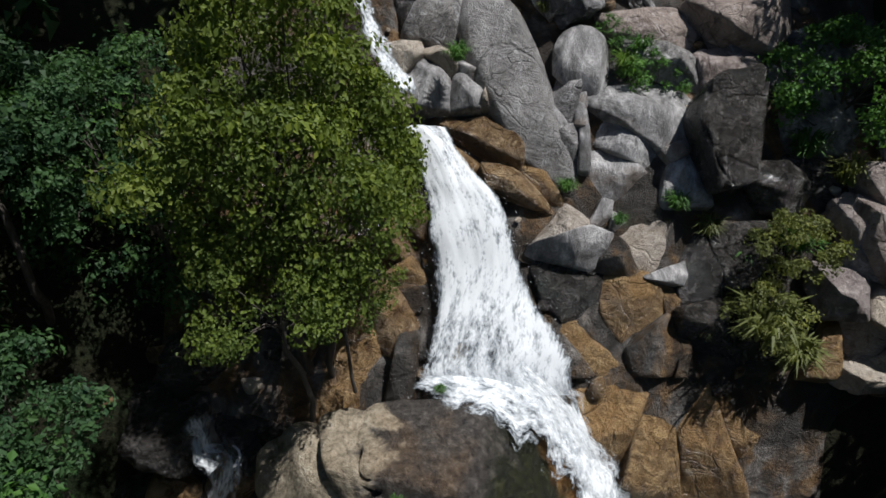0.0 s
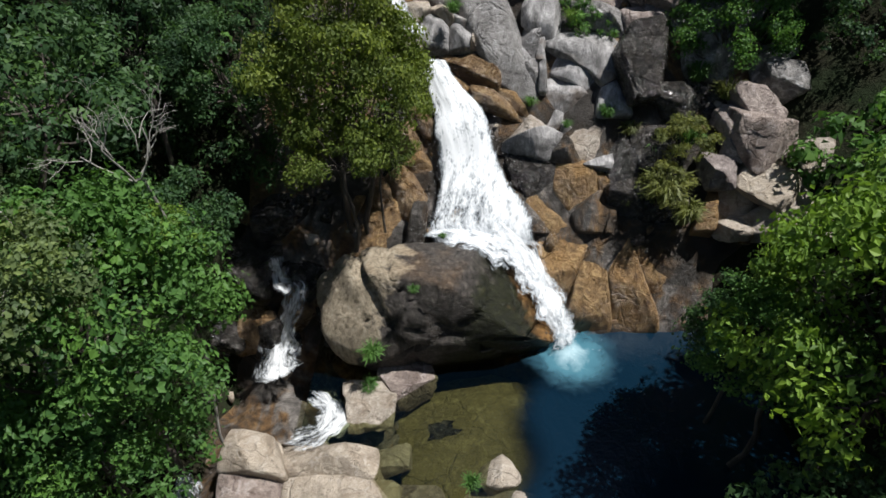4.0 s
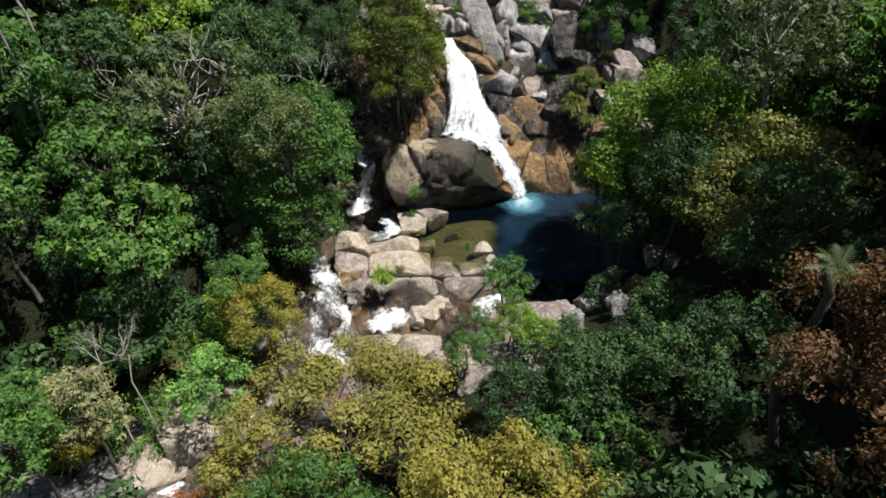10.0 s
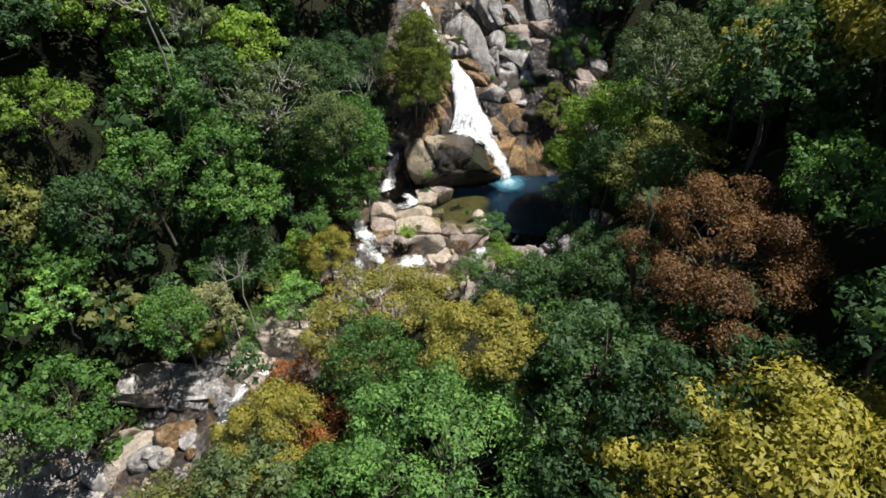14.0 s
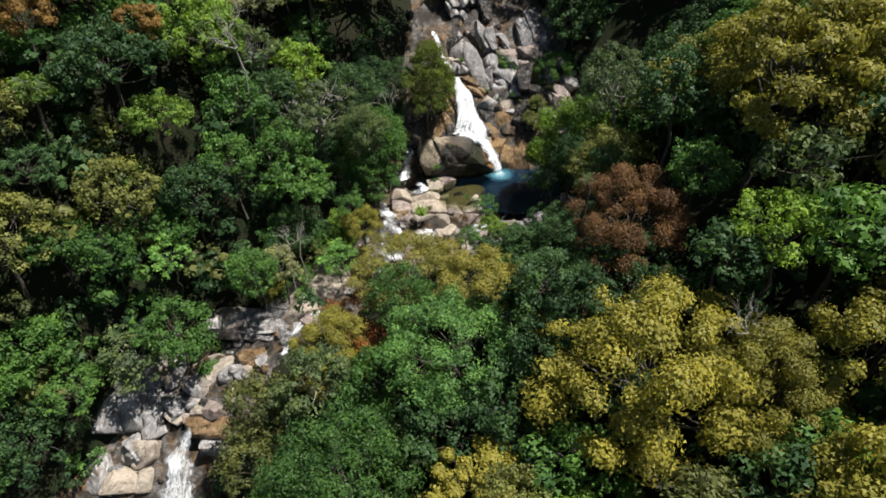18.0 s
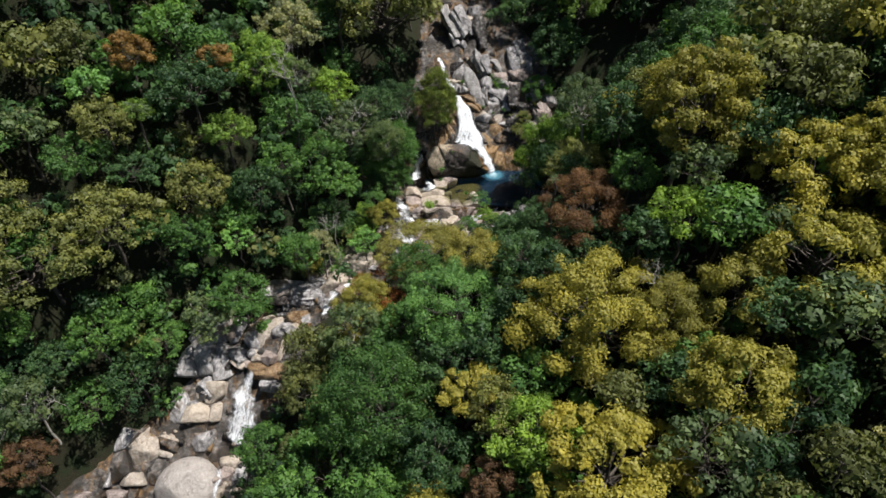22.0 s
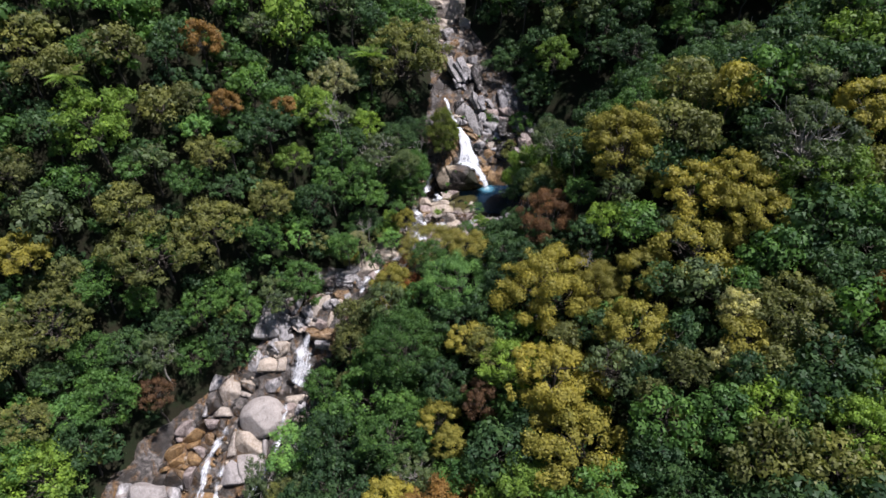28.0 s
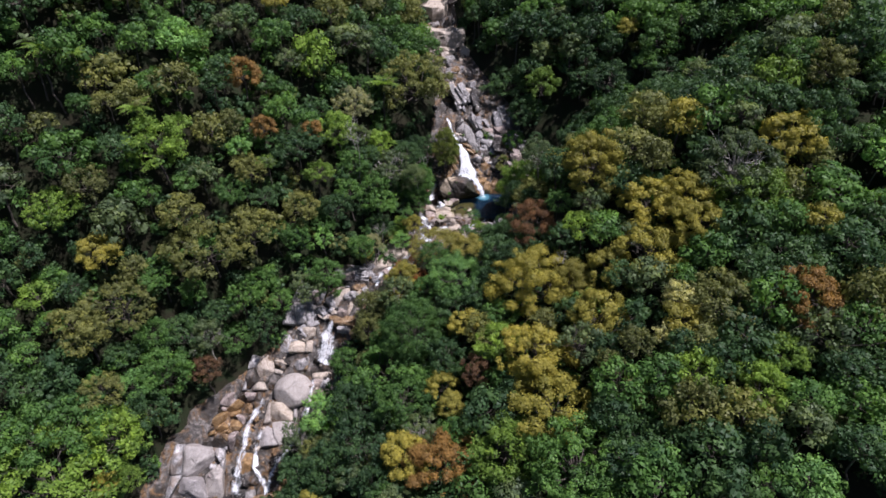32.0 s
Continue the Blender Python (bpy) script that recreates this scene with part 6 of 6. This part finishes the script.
tree("mid", 1.6, -3.9, 0.75, 3.8, 159, 2, 0, squash=0.70)
tree("brown", -0.0, -5.4, 0.47, 3.5, 134, 2, 0)
tree("lime", 1.8, -5.0, 0.64, 3.1, 126, 2, 0)
tree("gold", -3.1, -8.8, 2.90, 3.8, 344, 2, 2, squash=0.80)
tree("mid", -3.5, -12.0, 1.84, 4.0, 255, 2, 1)
tree("gold", 1.1, -13.0, 1.75, 6.4, 214, 2, 2)
tree("jade", -0.5, -16.5, 3.40, 6.2, 133, 2, 0)
tree("lime", -8.3, -1.9, 1.15, 1.2, 326, 2, 1, name="bush", label="bright lime-green leafy bush beside the cascade", group="bushes by the stream", squash=0.85)
tree("lime", -8.5, -3.4, 1.10, 0.4, 350, 2, 0, name="bush", label="bright lime-green leafy bush beside the cascade", group="bushes by the stream", squash=0.85)
tree("mid", -5.5, -4.8, 0.60, -0.7, 254, 2, 0, name="bush", label="green leafy bush among the stream boulders", group="bushes by the stream", squash=0.85)
tree("olive", -10.4, -3.6, 1.20, 0.5, 64, 2, 2, name="bush", label="olive-green leafy bush beside the stream", group="bushes by the stream", squash=0.85)
tree("yellow", -13.1, -6.1, 0.90, -1.0, 191, 2, 2, name="bush", label="yellow-leaved bush beside the stream", group="bushes by the stream", squash=0.85)
tree("mid", -12.0, -3.6, 1.60, 2.0, 123, 2, 0, name="bush", label="green leafy bush among the stream boulders", group="bushes by the stream", squash=0.85)
tree("olive", -6.4, -2.5, 0.60, 0.1, 263, 2, 0, name="bush", label="olive-green leafy bush beside the stream", group="bushes by the stream", squash=0.85)
tree("lime", 1.8, -5.3, 0.50, 3.0, 6, 2, 2, name="bush", label="bright lime-green leafy bush beside the cascade", group="bushes by the stream", squash=0.85)
tree("mid", 0.3, -6.1, 0.60, 2.8, 53, 2, 0, name="bush", label="green leafy bush among the stream boulders", group="bushes by the stream", squash=0.85)
tree("mid", 0.7, -2.2, 0.62, 0.3, 3, 2, 1, name="bush", label="green leafy bush among the stream boulders", group="bushes by the stream", squash=0.85)
tree("dark", 7.6, -1.6, 1.50, 7.2, 15, 2, 0)
tree("dark", 8.6, -6.4, 1.60, 8.4, 115, 2, 1)
tree("mid", 9.8, 1.6, 2.50, 8.0, 70, 2, 2)
tree("lime", 8.1, 1.3, 2.75, 7.9, 173, 3, 0, squash=1.20)
tree("mid", 6.35, 2.3, 1.30, 4.7, 61, 3, 2)
tree("olive", 9.2, -4.0, 2.34, 8.2, 22, 2, 1)
tree("grey", 9.9, 0.0, 2.21, 11.8, 15, 2, 1)
tree("deep", -2.45, 7.8, 1.85, 9.3, 219, 3, 1, squash=1.20)
tree("mid", -6.3, 1.8, 2.55, 6.9, 19, 3, 1)
tree("grey", -10.0, 2.0, 2.55, 9.2, 321, 1, 0)
tree("lime", -11.7, 5.0, 2.02, 10.3, 345, 1, 1)
tree("mid", -14.7, 0.0, 1.92, 10.3, 84, 1, 1)
tree("lime", -18.6, -3.0, 1.69, 10.6, 288, 1, 2)
tree("mid", -11.8, -1.0, 1.83, 7.6, 126, 1, 0)
tree("mid", -14.9, -3.0, 1.73, 7.7, 69, 1, 1)
tree("mid", -10.9, -2.5, 1.96, 6.1, 211, 1, 2)
tree("mid", -6.5, 1.0, 1.81, 4.0, 260, 2, 2)
tree("yellow", -6.6, -3.6, 1.26, 2.7, 172, 2, 0)
tree("mid", -7.5, -3.0, 0.84, 3.3, 282, 2, 0, squash=0.80)
tree("jade", -8.2, -5.5, 1.12, 1.0, 68, 2, 1, squash=0.90)
tree("cream", -11.6, -7.0, 1.19, 1.7, 143, 2, 1)
tree("brown", 8.1, -13.0, 2.76, 10.9, 8, 3, 0)
tree("dark", 7.9, -15.0, 1.87, 8.7, 23, 1, 2)
tree("dark", 4.4, -14.0, 1.55, 7.2, 8, 1, 0)
tree("red", -5.9, -9.5, 0.86, 0.9, 248, 2, 0)
tree("red", -7.9, -9.5, 0.88, -0.4, 329, 2, 1)
tree("red", -6.0, -13.0, 1.12, 1.2, 30, 2, 2)
tree("yellow", -7.3, -14.2, 2.36, 2.4, 235, 2, 1)
tree("grey", -6.6, 0.8, 1.65, 7.8, 239, 3, 1)
tree("mid", -6.1, 0.6, 1.14, 4.5, 266, 3, 0)
tree("dark", -7.7, 5.0, 1.86, 9.2, 340, 2, 0)
tree("lime", -5.1, 2.9, 0.70, 6.3, 308, 3, 1)
tree("dark", -5.5, 4.5, 1.06, 6.1, 263, 3, 0)
tree("deep", -1.95, 7.5, 1.55, 8.3, 212, 3, 0, squash=1.30)
tree("deep", -2.3, 6.1, 0.95, 6.6, 30, 3, 0, squash=1.10)
tree("deep", -1.45, 6.7, 0.66, 6.1, 130, 3, 2, squash=1.20)
tree("dark", -5.4, 3.6, 0.84, 5.6, 189, 3, 0)
tree("olive", 6.2, 8.5, 0.65, 5.3, 265, 3, 1)
tree("mid", 7.7, 11.0, 1.40, 7.9, 323, 3, 0)
tree("mid", 4.2, 11.8, 0.63, 7.3, 87, 2, 2)
tree("olive", 5.6, 7.7, 0.58, 4.4, 150, 2, 0)
tree("mid", 3.3, 12.3, 0.48, 7.5, 93, 2, 1)
tree("dark", 6.1, -1.0, 1.21, 4.6, 37, 1, 0)
tree("dark", 4.3, -8.0, 1.67, 4.5, 350, 1, 0)
tree("dark", 6.6, -7.0, 1.58, 4.5, 71, 1, 1)
tree("mid", 3.1, -10.0, 1.33, 4.2, 280, 1, 2)
tree("dark", 7.0, -10.0, 1.41, 5.5, 52, 1, 2)
tree("dark", 5.7, -3.0, 0.91, 2.6, 208, 1, 2)
tree("lime", 2.4, -6.0, 0.55, 3.5, 180, 2, 2)
tree("dark", -8.6, 9.0, 1.92, 6.4, 227, 2, 0)
tree("dark", -5.8, 9.5, 1.74, 6.0, 232, 2, 1)
tree("mid", -12.8, -8.5, 1.32, 2.6, 142, 1, 0)
tree("mid", -13.6, -6.8, 1.65, 1.4, 130, 1, 1)
tree("mid", -18.3, -6.0, 1.36, 4.4, 231, 1, 2)
tree("jade", -17.9, -8.0, 1.19, 3.3, 144, 1, 1)
tree("dark", -5.2, 8.6, 1.50, 7.9, 271, 3, 1)
tree("dark", -7.0, 8.0, 1.46, 8.8, 79, 2, 0)
tree("dark", 3.0, -6.3, 1.08, 3.3, 295, 2, 2)
tree("dark", 1.7, -8.3, 1.02, 3.6, 161, 2, 0)
tree("dark", 3.4, -8.6, 1.02, 4.6, 71, 2, 1)
tree("dark", 5.0, -7.0, 0.92, 4.3, 267, 2, 0)
tree("jade", 1.2, -3.6, 0.57, 0.5, 19, 2, 0)
tree("mid", -17.4, -11.0, 1.92, 0.6, 210, 1, 2)
tree("dark", 5.5, -9.0, 1.00, 5.8, 248, 2, 1)
tree("dark", 6.0, -5.8, 0.89, 4.6, 118, 2, 2)
tree("dark", 6.8, -8.4, 1.00, 6.4, 234, 2, 0)
tree("mid", -11.2, -4.8, 1.46, -1.3, 299, 2, 0)
tree("mid", -1.6, -6.9, 0.72, 1.2, 313, 2, 1)
tree("dark", 6.0, 3.2, 1.03, 4.1, 139, 3, 0)
tree("dark", 9.6, 12.7, 2.51, 12.5, 15, 1, 0)
tree("dark", 10.9, 10.4, 1.05, 8.0, 71, 2, 1)
tree("mid", 11.5, 7.0, 2.29, 6.6, 162, 1, 2)
tree("dark", 6.8, 17.6, 2.83, 15.0, 294, 1, 2)
tree("mid", -25.7, -12.4, 2.10, 0.6, 306, 1, 1)
tree("mid", -28.2, -17.6, 1.91, -4.7, 281, 1, 0)


def branches(r, start, way, length, girth, depth, out):
    end = np.asarray(start) + np.asarray(way) * length
    out.append(tube(bent(r, start, end, 0.10, 5), girth, girth * 0.55, 4))
    if depth == 0:
        return
    for k in range(r.randint(2, 5)):
        w = np.asarray(way) + r.normal(size=3) * 0.55 + (0, 0, 0.12)
        w /= np.linalg.norm(w)
        p = np.asarray(start) + (end - np.asarray(start)) * r.uniform(0.45, 1.0)
        branches(r, p, w, length * r.uniform(0.5, 0.75), girth * 0.5, depth - 1, out)


def snag(x, y, z, size, seed):
    """A dead, bare, bleached tree top."""
    r = np.random.RandomState(seed)
    base = new("dead_tree")
    base.location = (x, y, z)
    tilt = r.normal(size=2) * 0.35
    low = float(land(x, y)) - z
    foot = np.array((-tilt[0] * 1.5, -tilt[1] * 1.5, min(low - 0.2, -size)))
    part("trunk", mesh_of("trunk", *tube(bent(r, foot, (0, 0, -size * 0.4), 0.05, 6), size * 0.035, size * 0.026, 6), True), M_DEAD, base)
    for i in range(4):
        out = []
        w = np.array((tilt[0] + r.normal() * 0.7, tilt[1] + r.normal() * 0.7, 0.75))
        branches(r, (0, 0, -size * 0.4), w / np.linalg.norm(w), size * r.uniform(0.65, 0.95), size * 0.019, 3, out)
        part("limb", mesh_of("limb", *join(out), True), M_DEAD, base)
    return tagged(base, "bare bleached dead tree with forked grey branches", "tree", "dead trees")


def frond(r, length):
    n = 12
    t = np.linspace(0, 1, n)
    spine = np.stack([t * length * 0.95, 0 * t, length * (0.42 * t - 0.62 * t ** 2)], 1)
    out = [tube(spine, length * 0.02, length * 0.006, 3)]
    for i in range(1, n):
        for s in (-1, 1):
            L = length * 0.34 * math.sin(math.pi * (0.12 + 0.85 * t[i])) + 0.02
            p = spine[i]
            q = p + np.array((L * 0.45, s * L * 0.85, -L * 0.28))
            wid = np.array((length * 0.045, 0, 0.01))
            out.append((np.array([p - wid * 0.5, p + wid, q]), np.array([[0, 1, 2]])))
    return join(out)


FROND = mesh_of("frond", *frond(np.random.RandomState(4), 1.0))


def palm(x, y, z, size, seed):
    r = np.random.RandomState(seed)
    base = new("palm_tree")
    base.location = (x, y, z)
    low = float(land(x, y)) - z
    part("trunk", mesh_of("trunk", *tube(bent(r, (r.normal() * 0.3, r.normal() * 0.3, low - 0.2), (0, 0, 0), 0.03, 7), 0.11, 0.08, 7), True), M_BARK, base)
    for i in range(14):
        ob = part("frond", shaded(FROND, LEAVES["lime"] if size > 1.4 else LEAVES["grey"]), None, base)
        ob.matrix_local = pose(0, 0, 0, 0, -r.uniform(-8, 42), i * 25.7 + r.uniform(-9, 9)) @ Matrix.Scale(size * r.uniform(0.85, 1.1), 4)
    return tagged(base, "palm with a star of arching green fronds above the canopy", "palm tree", "palms in the forest")


def tuft(x, y, z, size, kind, seed):
    """A tuft of grass and small leaves rooted on a rock."""
    r = np.random.RandomState(seed)
    out = []
    for i in range(130):
        a = r.uniform(0, 6.28)
        root = np.array((math.cos(a), math.sin(a), 0)) * r.uniform(0, 0.45) * size
        out_way = np.array((math.cos(a), math.sin(a), 0)) * r.uniform(0.2, 0.9) * size
        h = size * r.uniform(0.5, 1.2)
        side = np.array((-math.sin(a), math.cos(a), 0)) * size * 0.035
        m1, tip = root + out_way * 0.4 + (0, 0, h * 0.8), root + out_way + (0, 0, h * r.uniform(0.5, 0.95))
        out.append((np.array([root - side, root + side, m1 + side, m1 - side, tip]), np.array([[0, 1, 2], [0, 2, 3], [3, 2, 4]])))
    ob = part("grass_tuft", mesh_of("grass_tuft", *join(out)), LEAVES[kind])
    ob.location = (x, y, z - size * 0.5)
    return tagged(ob, "small %s grass tuft rooted in a rock crack" % {"lime": "bright green", "olive": "yellowish", "mid": "green"}[kind], "grass", "tufts on the rocks")


def fallen_log(a, b):
    r = np.random.RandomState(6)
    out = []
    for k in range(3):
        off = r.normal(size=3) * 0.05 * k
        out.append(tube(bent(r, np.array(a) + off, np.array(b) + off * 2, 0.03, 8), 0.045 - 0.01 * k, 0.025, 6))
    ob = part("fallen_log", mesh_of("fallen_log", *join(out), True), M_BARK)
    return tagged(ob, "thin fallen branch lying along the foot of the boulder", "log")


# ---- dead wood, palms and tufts ----
snag(10.4, 2.5, 4.7, 2.32, 118)
snag(9.8, 4.0, 6.1, 1.26, 499)
snag(-10.7, -5.5, 1.9, 0.95, 128)
snag(8.0, -17.5, 5.9, 0.88, 286)
snag(-14.9, 3.0, 11.0, 1.13, 804)
snag(2.3, -16.0, 4.4, 0.99, 726)
snag(-13.5, -1.0, 13.3, 1.62, 771)
snag(10.4, -21.0, 9.5, 1.06, 933)
snag(6.7, -24.0, 4.2, 1.10, 274)
snag(26.3, -25.0, 7.2, 1.62, 104)
snag(-14.7, 1.5, 13.6, 1.66, 445)
snag(32.4, -20.0, 13.0, 1.73, 684)
snag(-11.1, -6.0, 2.1, 0.99, 77)
snag(-5.1, 3.0, 7.4, 1.21, 380)
palm(-46.2, -6.0, 26.4, 1.84, 34)
palm(-43.1, -5.4, 25.5, 1.55, 527)
palm(-37.5, -6.6, 19.8, 1.93, 498)
palm(-10.8, 9.3, 15.9, 2.34, 917)
palm(-47.4, -5.9, 27.2, 1.22, 770)
palm(6.1, -11.1, 9.7, 0.47, 983)
palm(-24.2, -5.1, 12.0, 1.18, 846)
palm(31.4, -16.9, 21.7, 1.10, 658)
tuft(1.15, 11.60, 7.00, 0.26, 'mid', 638)
tuft(2.35, 9.85, 5.25, 0.24, 'mid', 262)
tuft(3.55, 11.60, 7.00, 0.34, 'lime', 760)
tuft(3.90, 11.90, 7.20, 0.40, 'mid', 368)
tuft(4.40, 9.55, 5.10, 0.32, 'mid', 815)
tuft(3.30, 9.30, 4.85, 0.20, 'mid', 708)
tuft(5.00, 9.30, 4.70, 0.36, 'olive', 966)
tuft(5.60, 8.80, 4.40, 0.42, 'mid', 862)
tuft(6.50, 8.90, 4.70, 0.50, 'mid', 758)
tuft(2.00, 12.40, 7.80, 0.24, 'olive', 668)
tuft(6.90, 10.30, 5.90, 0.50, 'mid', 945)
tuft(7.60, 9.80, 5.60, 0.50, 'olive', 543)
tuft(-1.60, 9.60, 5.20, 0.30, 'mid', 30)
tuft(-2.20, 8.40, 4.00, 0.34, 'mid', 861)
tuft(-0.05, 6.90, 2.90, 0.14, 'mid', 477)
tuft(4.90, 7.90, 3.30, 0.22, 'olive', 795)
tuft(-2.72, -0.10, 0.14, 0.39, 'lime', 458)
tuft(-2.19, -0.10, 0.53, 0.28, 'olive', 199)
tuft(0.56, 1.40, 0.54, 0.27, 'mid', 318)
tuft(-1.74, 4.30, 1.35, 0.39, 'mid', 942)
tuft(-0.69, 4.70, 3.03, 0.17, 'mid', 354)
tuft(0.27, 10.80, 7.47, 0.30, 'mid', 185)
tuft(5.70, 7.60, 3.87, 0.76, 'olive', 669)
tuft(6.32, 7.40, 3.34, 0.49, 'olive', 392)
tuft(6.29, 7.50, 3.18, 0.55, 'olive', 964)
tuft(-2.68, -0.20, 0.20, 0.41, 'lime', 848)
tuft(2.46, -5.00, 2.00, 0.48, 'lime', 406)
tuft(0.42, -5.00, 1.03, 0.49, 'olive', 323)
tuft(-13.31, -6.50, -2.33, 0.99, 'olive', 50)
tuft(-1.86, 4.20, 0.30, 0.28, 'mid', 277)
tuft(-2.86, -0.20, 0.33, 0.64, 'lime', 219)
fallen_log((-0.15, 5.10, 0.31), (2.76, 5.60, 0.65))


# ---- the rest of the forest ----
FAR = {}


def forest():
    r = np.random.RandomState(42)
    kinds = ("dark", "mid", "olive", "grey", "lime", "yellow", "jade", "orange")
    put = np.zeros((4000, 3))
    n = len(PLANTED)
    put[:n] = PLANTED
    single = n
    for it in range(16000):
        y = r.uniform(-46, 52)
        x = r.uniform(-1, 1) * (46 + 0.36 * (y + 46))
        rad = r.uniform(1.35, 2.9)
        mid, half = np.interp(y, STREAM_Y, STREAM_X), np.interp(y, STREAM_Y, STREAM_W)
        near_bank = half * 0.80 + rad * 0.6 if y < -7 and x < mid else half + rad * (0.62 if y < -6 or y > 16 else 0.8)
        if abs(x - mid) < near_bank or (y < -8 and mid < x < mid + half + 1.25 * rad + 0.8):
            continue
        if -15.5 < y < 10 and -9.5 < x < 11 and not (x > 6 and y > 6):
            continue
        if -39 < y < -18 and -29.5 + 0.55 * (y + 20) - 0.9 * rad < x < mid:
            continue
        gap = (put[:n, 0] - x) ** 2 + (put[:n, 1] - y) ** 2
        if (gap < (0.60 * (rad + put[:n, 2])) ** 2).any():
            continue
        hue = 0.5 + 0.5 * math.sin(x * 0.13 + 2.1 * math.sin(y * 0.09)) * math.sin(y * 0.11 + 1.0)
        right = x > mid
        w = np.array([5.0, 4.2, 1.2 + 1.2 * hue, 1.0, 0.45, 0.35 + 0.9 * hue * right, 0.5, 0.0])
        if not right:
            w[:2] = 3.6, 5.6
        if y > 14 and right:
            w = np.array([6.0, 3.0, 0.4, 1.0, 0.15, 0.05, 0.3, 0.0])
        kind = kinds[r.choice(len(kinds), p=w / w.sum())]
        if 0 < x < 16 and -20 < y < -14 and kind in ("yellow", "olive", "lime"):
            kind = "dark"
        top = float(land(x, y)) + (r.uniform(4.6, 6.2) if right else r.uniform(3.2, 5.0)) + rad * 1.2
        turn, variant, squash = r.uniform(0, 360), r.randint(3), r.uniform(0.85, 1.2)
        close = -44 < y < 12 and -18 < x - mid < 27
        if 5.5 < y < 13 and 6 < x < 15:
            pass
        elif close and single < 295:
            tree(kind, x, y, rad, top, turn, 1, variant, squash=squash)
            single += 1
        else:
            FAR.setdefault(kind, []).append((x, y, rad, top - rad * 0.95 * squash, math.radians(turn), variant, squash, r.uniform()))
        put[n] = (x, y, rad)
        n += 1
    for it in range(2300):
        y = r.uniform(-44, 40)
        x = r.uniform(-1, 1) * (44 + 0.3 * (y + 46))
        mid, half = np.interp(y, STREAM_Y, STREAM_X), np.interp(y, STREAM_Y, STREAM_W)
        rad = r.uniform(0.8, 1.8)
        if abs(x - mid) < (half * 0.75 if x < mid and y < -7 else half + rad * 0.6) or (-13 < y < 9 and -8 < x < 13) or (-39 < y < -18 and -29.5 + 0.55 * (y + 20) - 0.8 * rad < x < mid):
            continue
        if -9 < y < 9 and -14.5 < x <= -8:
            tree("dark" if it % 2 else "mid", x, y, rad, float(land(x, y)) + rad + r.uniform(0.6, 2.0), r.uniform(0, 360), 1, it % 3)
            continue
        kind = ("dark", "mid", "olive")[r.choice(3, p=(0.6, 0.33, 0.07))]
        sapling = (x, y, rad, float(land(x, y)) + r.uniform(0.3, 3.6), r.uniform(0, 6.28), 3 + r.randint(3), 1.0, r.uniform())
        if not (6 < y < 12 and 6 < x < 14):
            FAR.setdefault(kind, []).append(sapling)
    print("forest", n, single)


def tones(me):
    out = np.zeros(len(me.vertices), np.float32)
    if "puff" in me.attributes:
        me.attributes["puff"].data.foreach_get("value", out)
    return out


def arrays(me):
    v = np.zeros(len(me.vertices) * 3, np.float32)
    me.vertices.foreach_get("co", v)
    f = np.zeros(len(me.loops), np.int32)
    me.loops.foreach_get("vertex_index", f)
    return v.reshape(-1, 3), f.reshape(-1, 3)


def far_woods():
    for kind, rows in FAR.items():
        for which, name in ((1, "far_woods"), (0, "far_trunks")):
            base = {v: arrays(template(kind, 0, v % 3, 1 if v < 3 else 0)[which]) for v in range(6)}
            if which == 0:
                rows = [row for row in rows if row[5] < 3]
                if not rows:
                    continue
            own = {v: tones(template(kind, 0, v % 3, 1 if v < 3 else 0)[which]) for v in range(6)}
            vs, fs, ts, ps, o = [], [], [], [], 0
            for x, y, rad, z, turn, variant, squash, tone in rows:
                v, f = base[variant]
                c, s = math.cos(turn), math.sin(turn)
                p = np.stack([(v[:, 0] * c - v[:, 1] * s) * rad + x, (v[:, 0] * s + v[:, 1] * c) * rad + y, v[:, 2] * rad * squash + z], 1)
                vs.append(p)
                fs.append(f + o)
                ts.append(np.full(len(v), tone, np.float32))
                ps.append(own[variant])
                o += len(v)
            me = mesh_of(name, np.concatenate(vs), np.concatenate(fs))
            at = me.attributes.new("tone", "FLOAT", "POINT")
            at.data.foreach_set("value", np.concatenate(ts))
            me.attributes.new("puff", "FLOAT", "POINT").data.foreach_set("value", np.concatenate(ps))
            ob = part(name, me, LEAVES[kind] if which else M_BARK)
            words = LABELS[kind].split(" tree")[0].split(" on ")[0]
            tagged(ob, ("far woods of trees like the %s" % words) if which else "bare trunks of the far woods on the slope", "woods", kind="stuff")


forest()
far_woods()
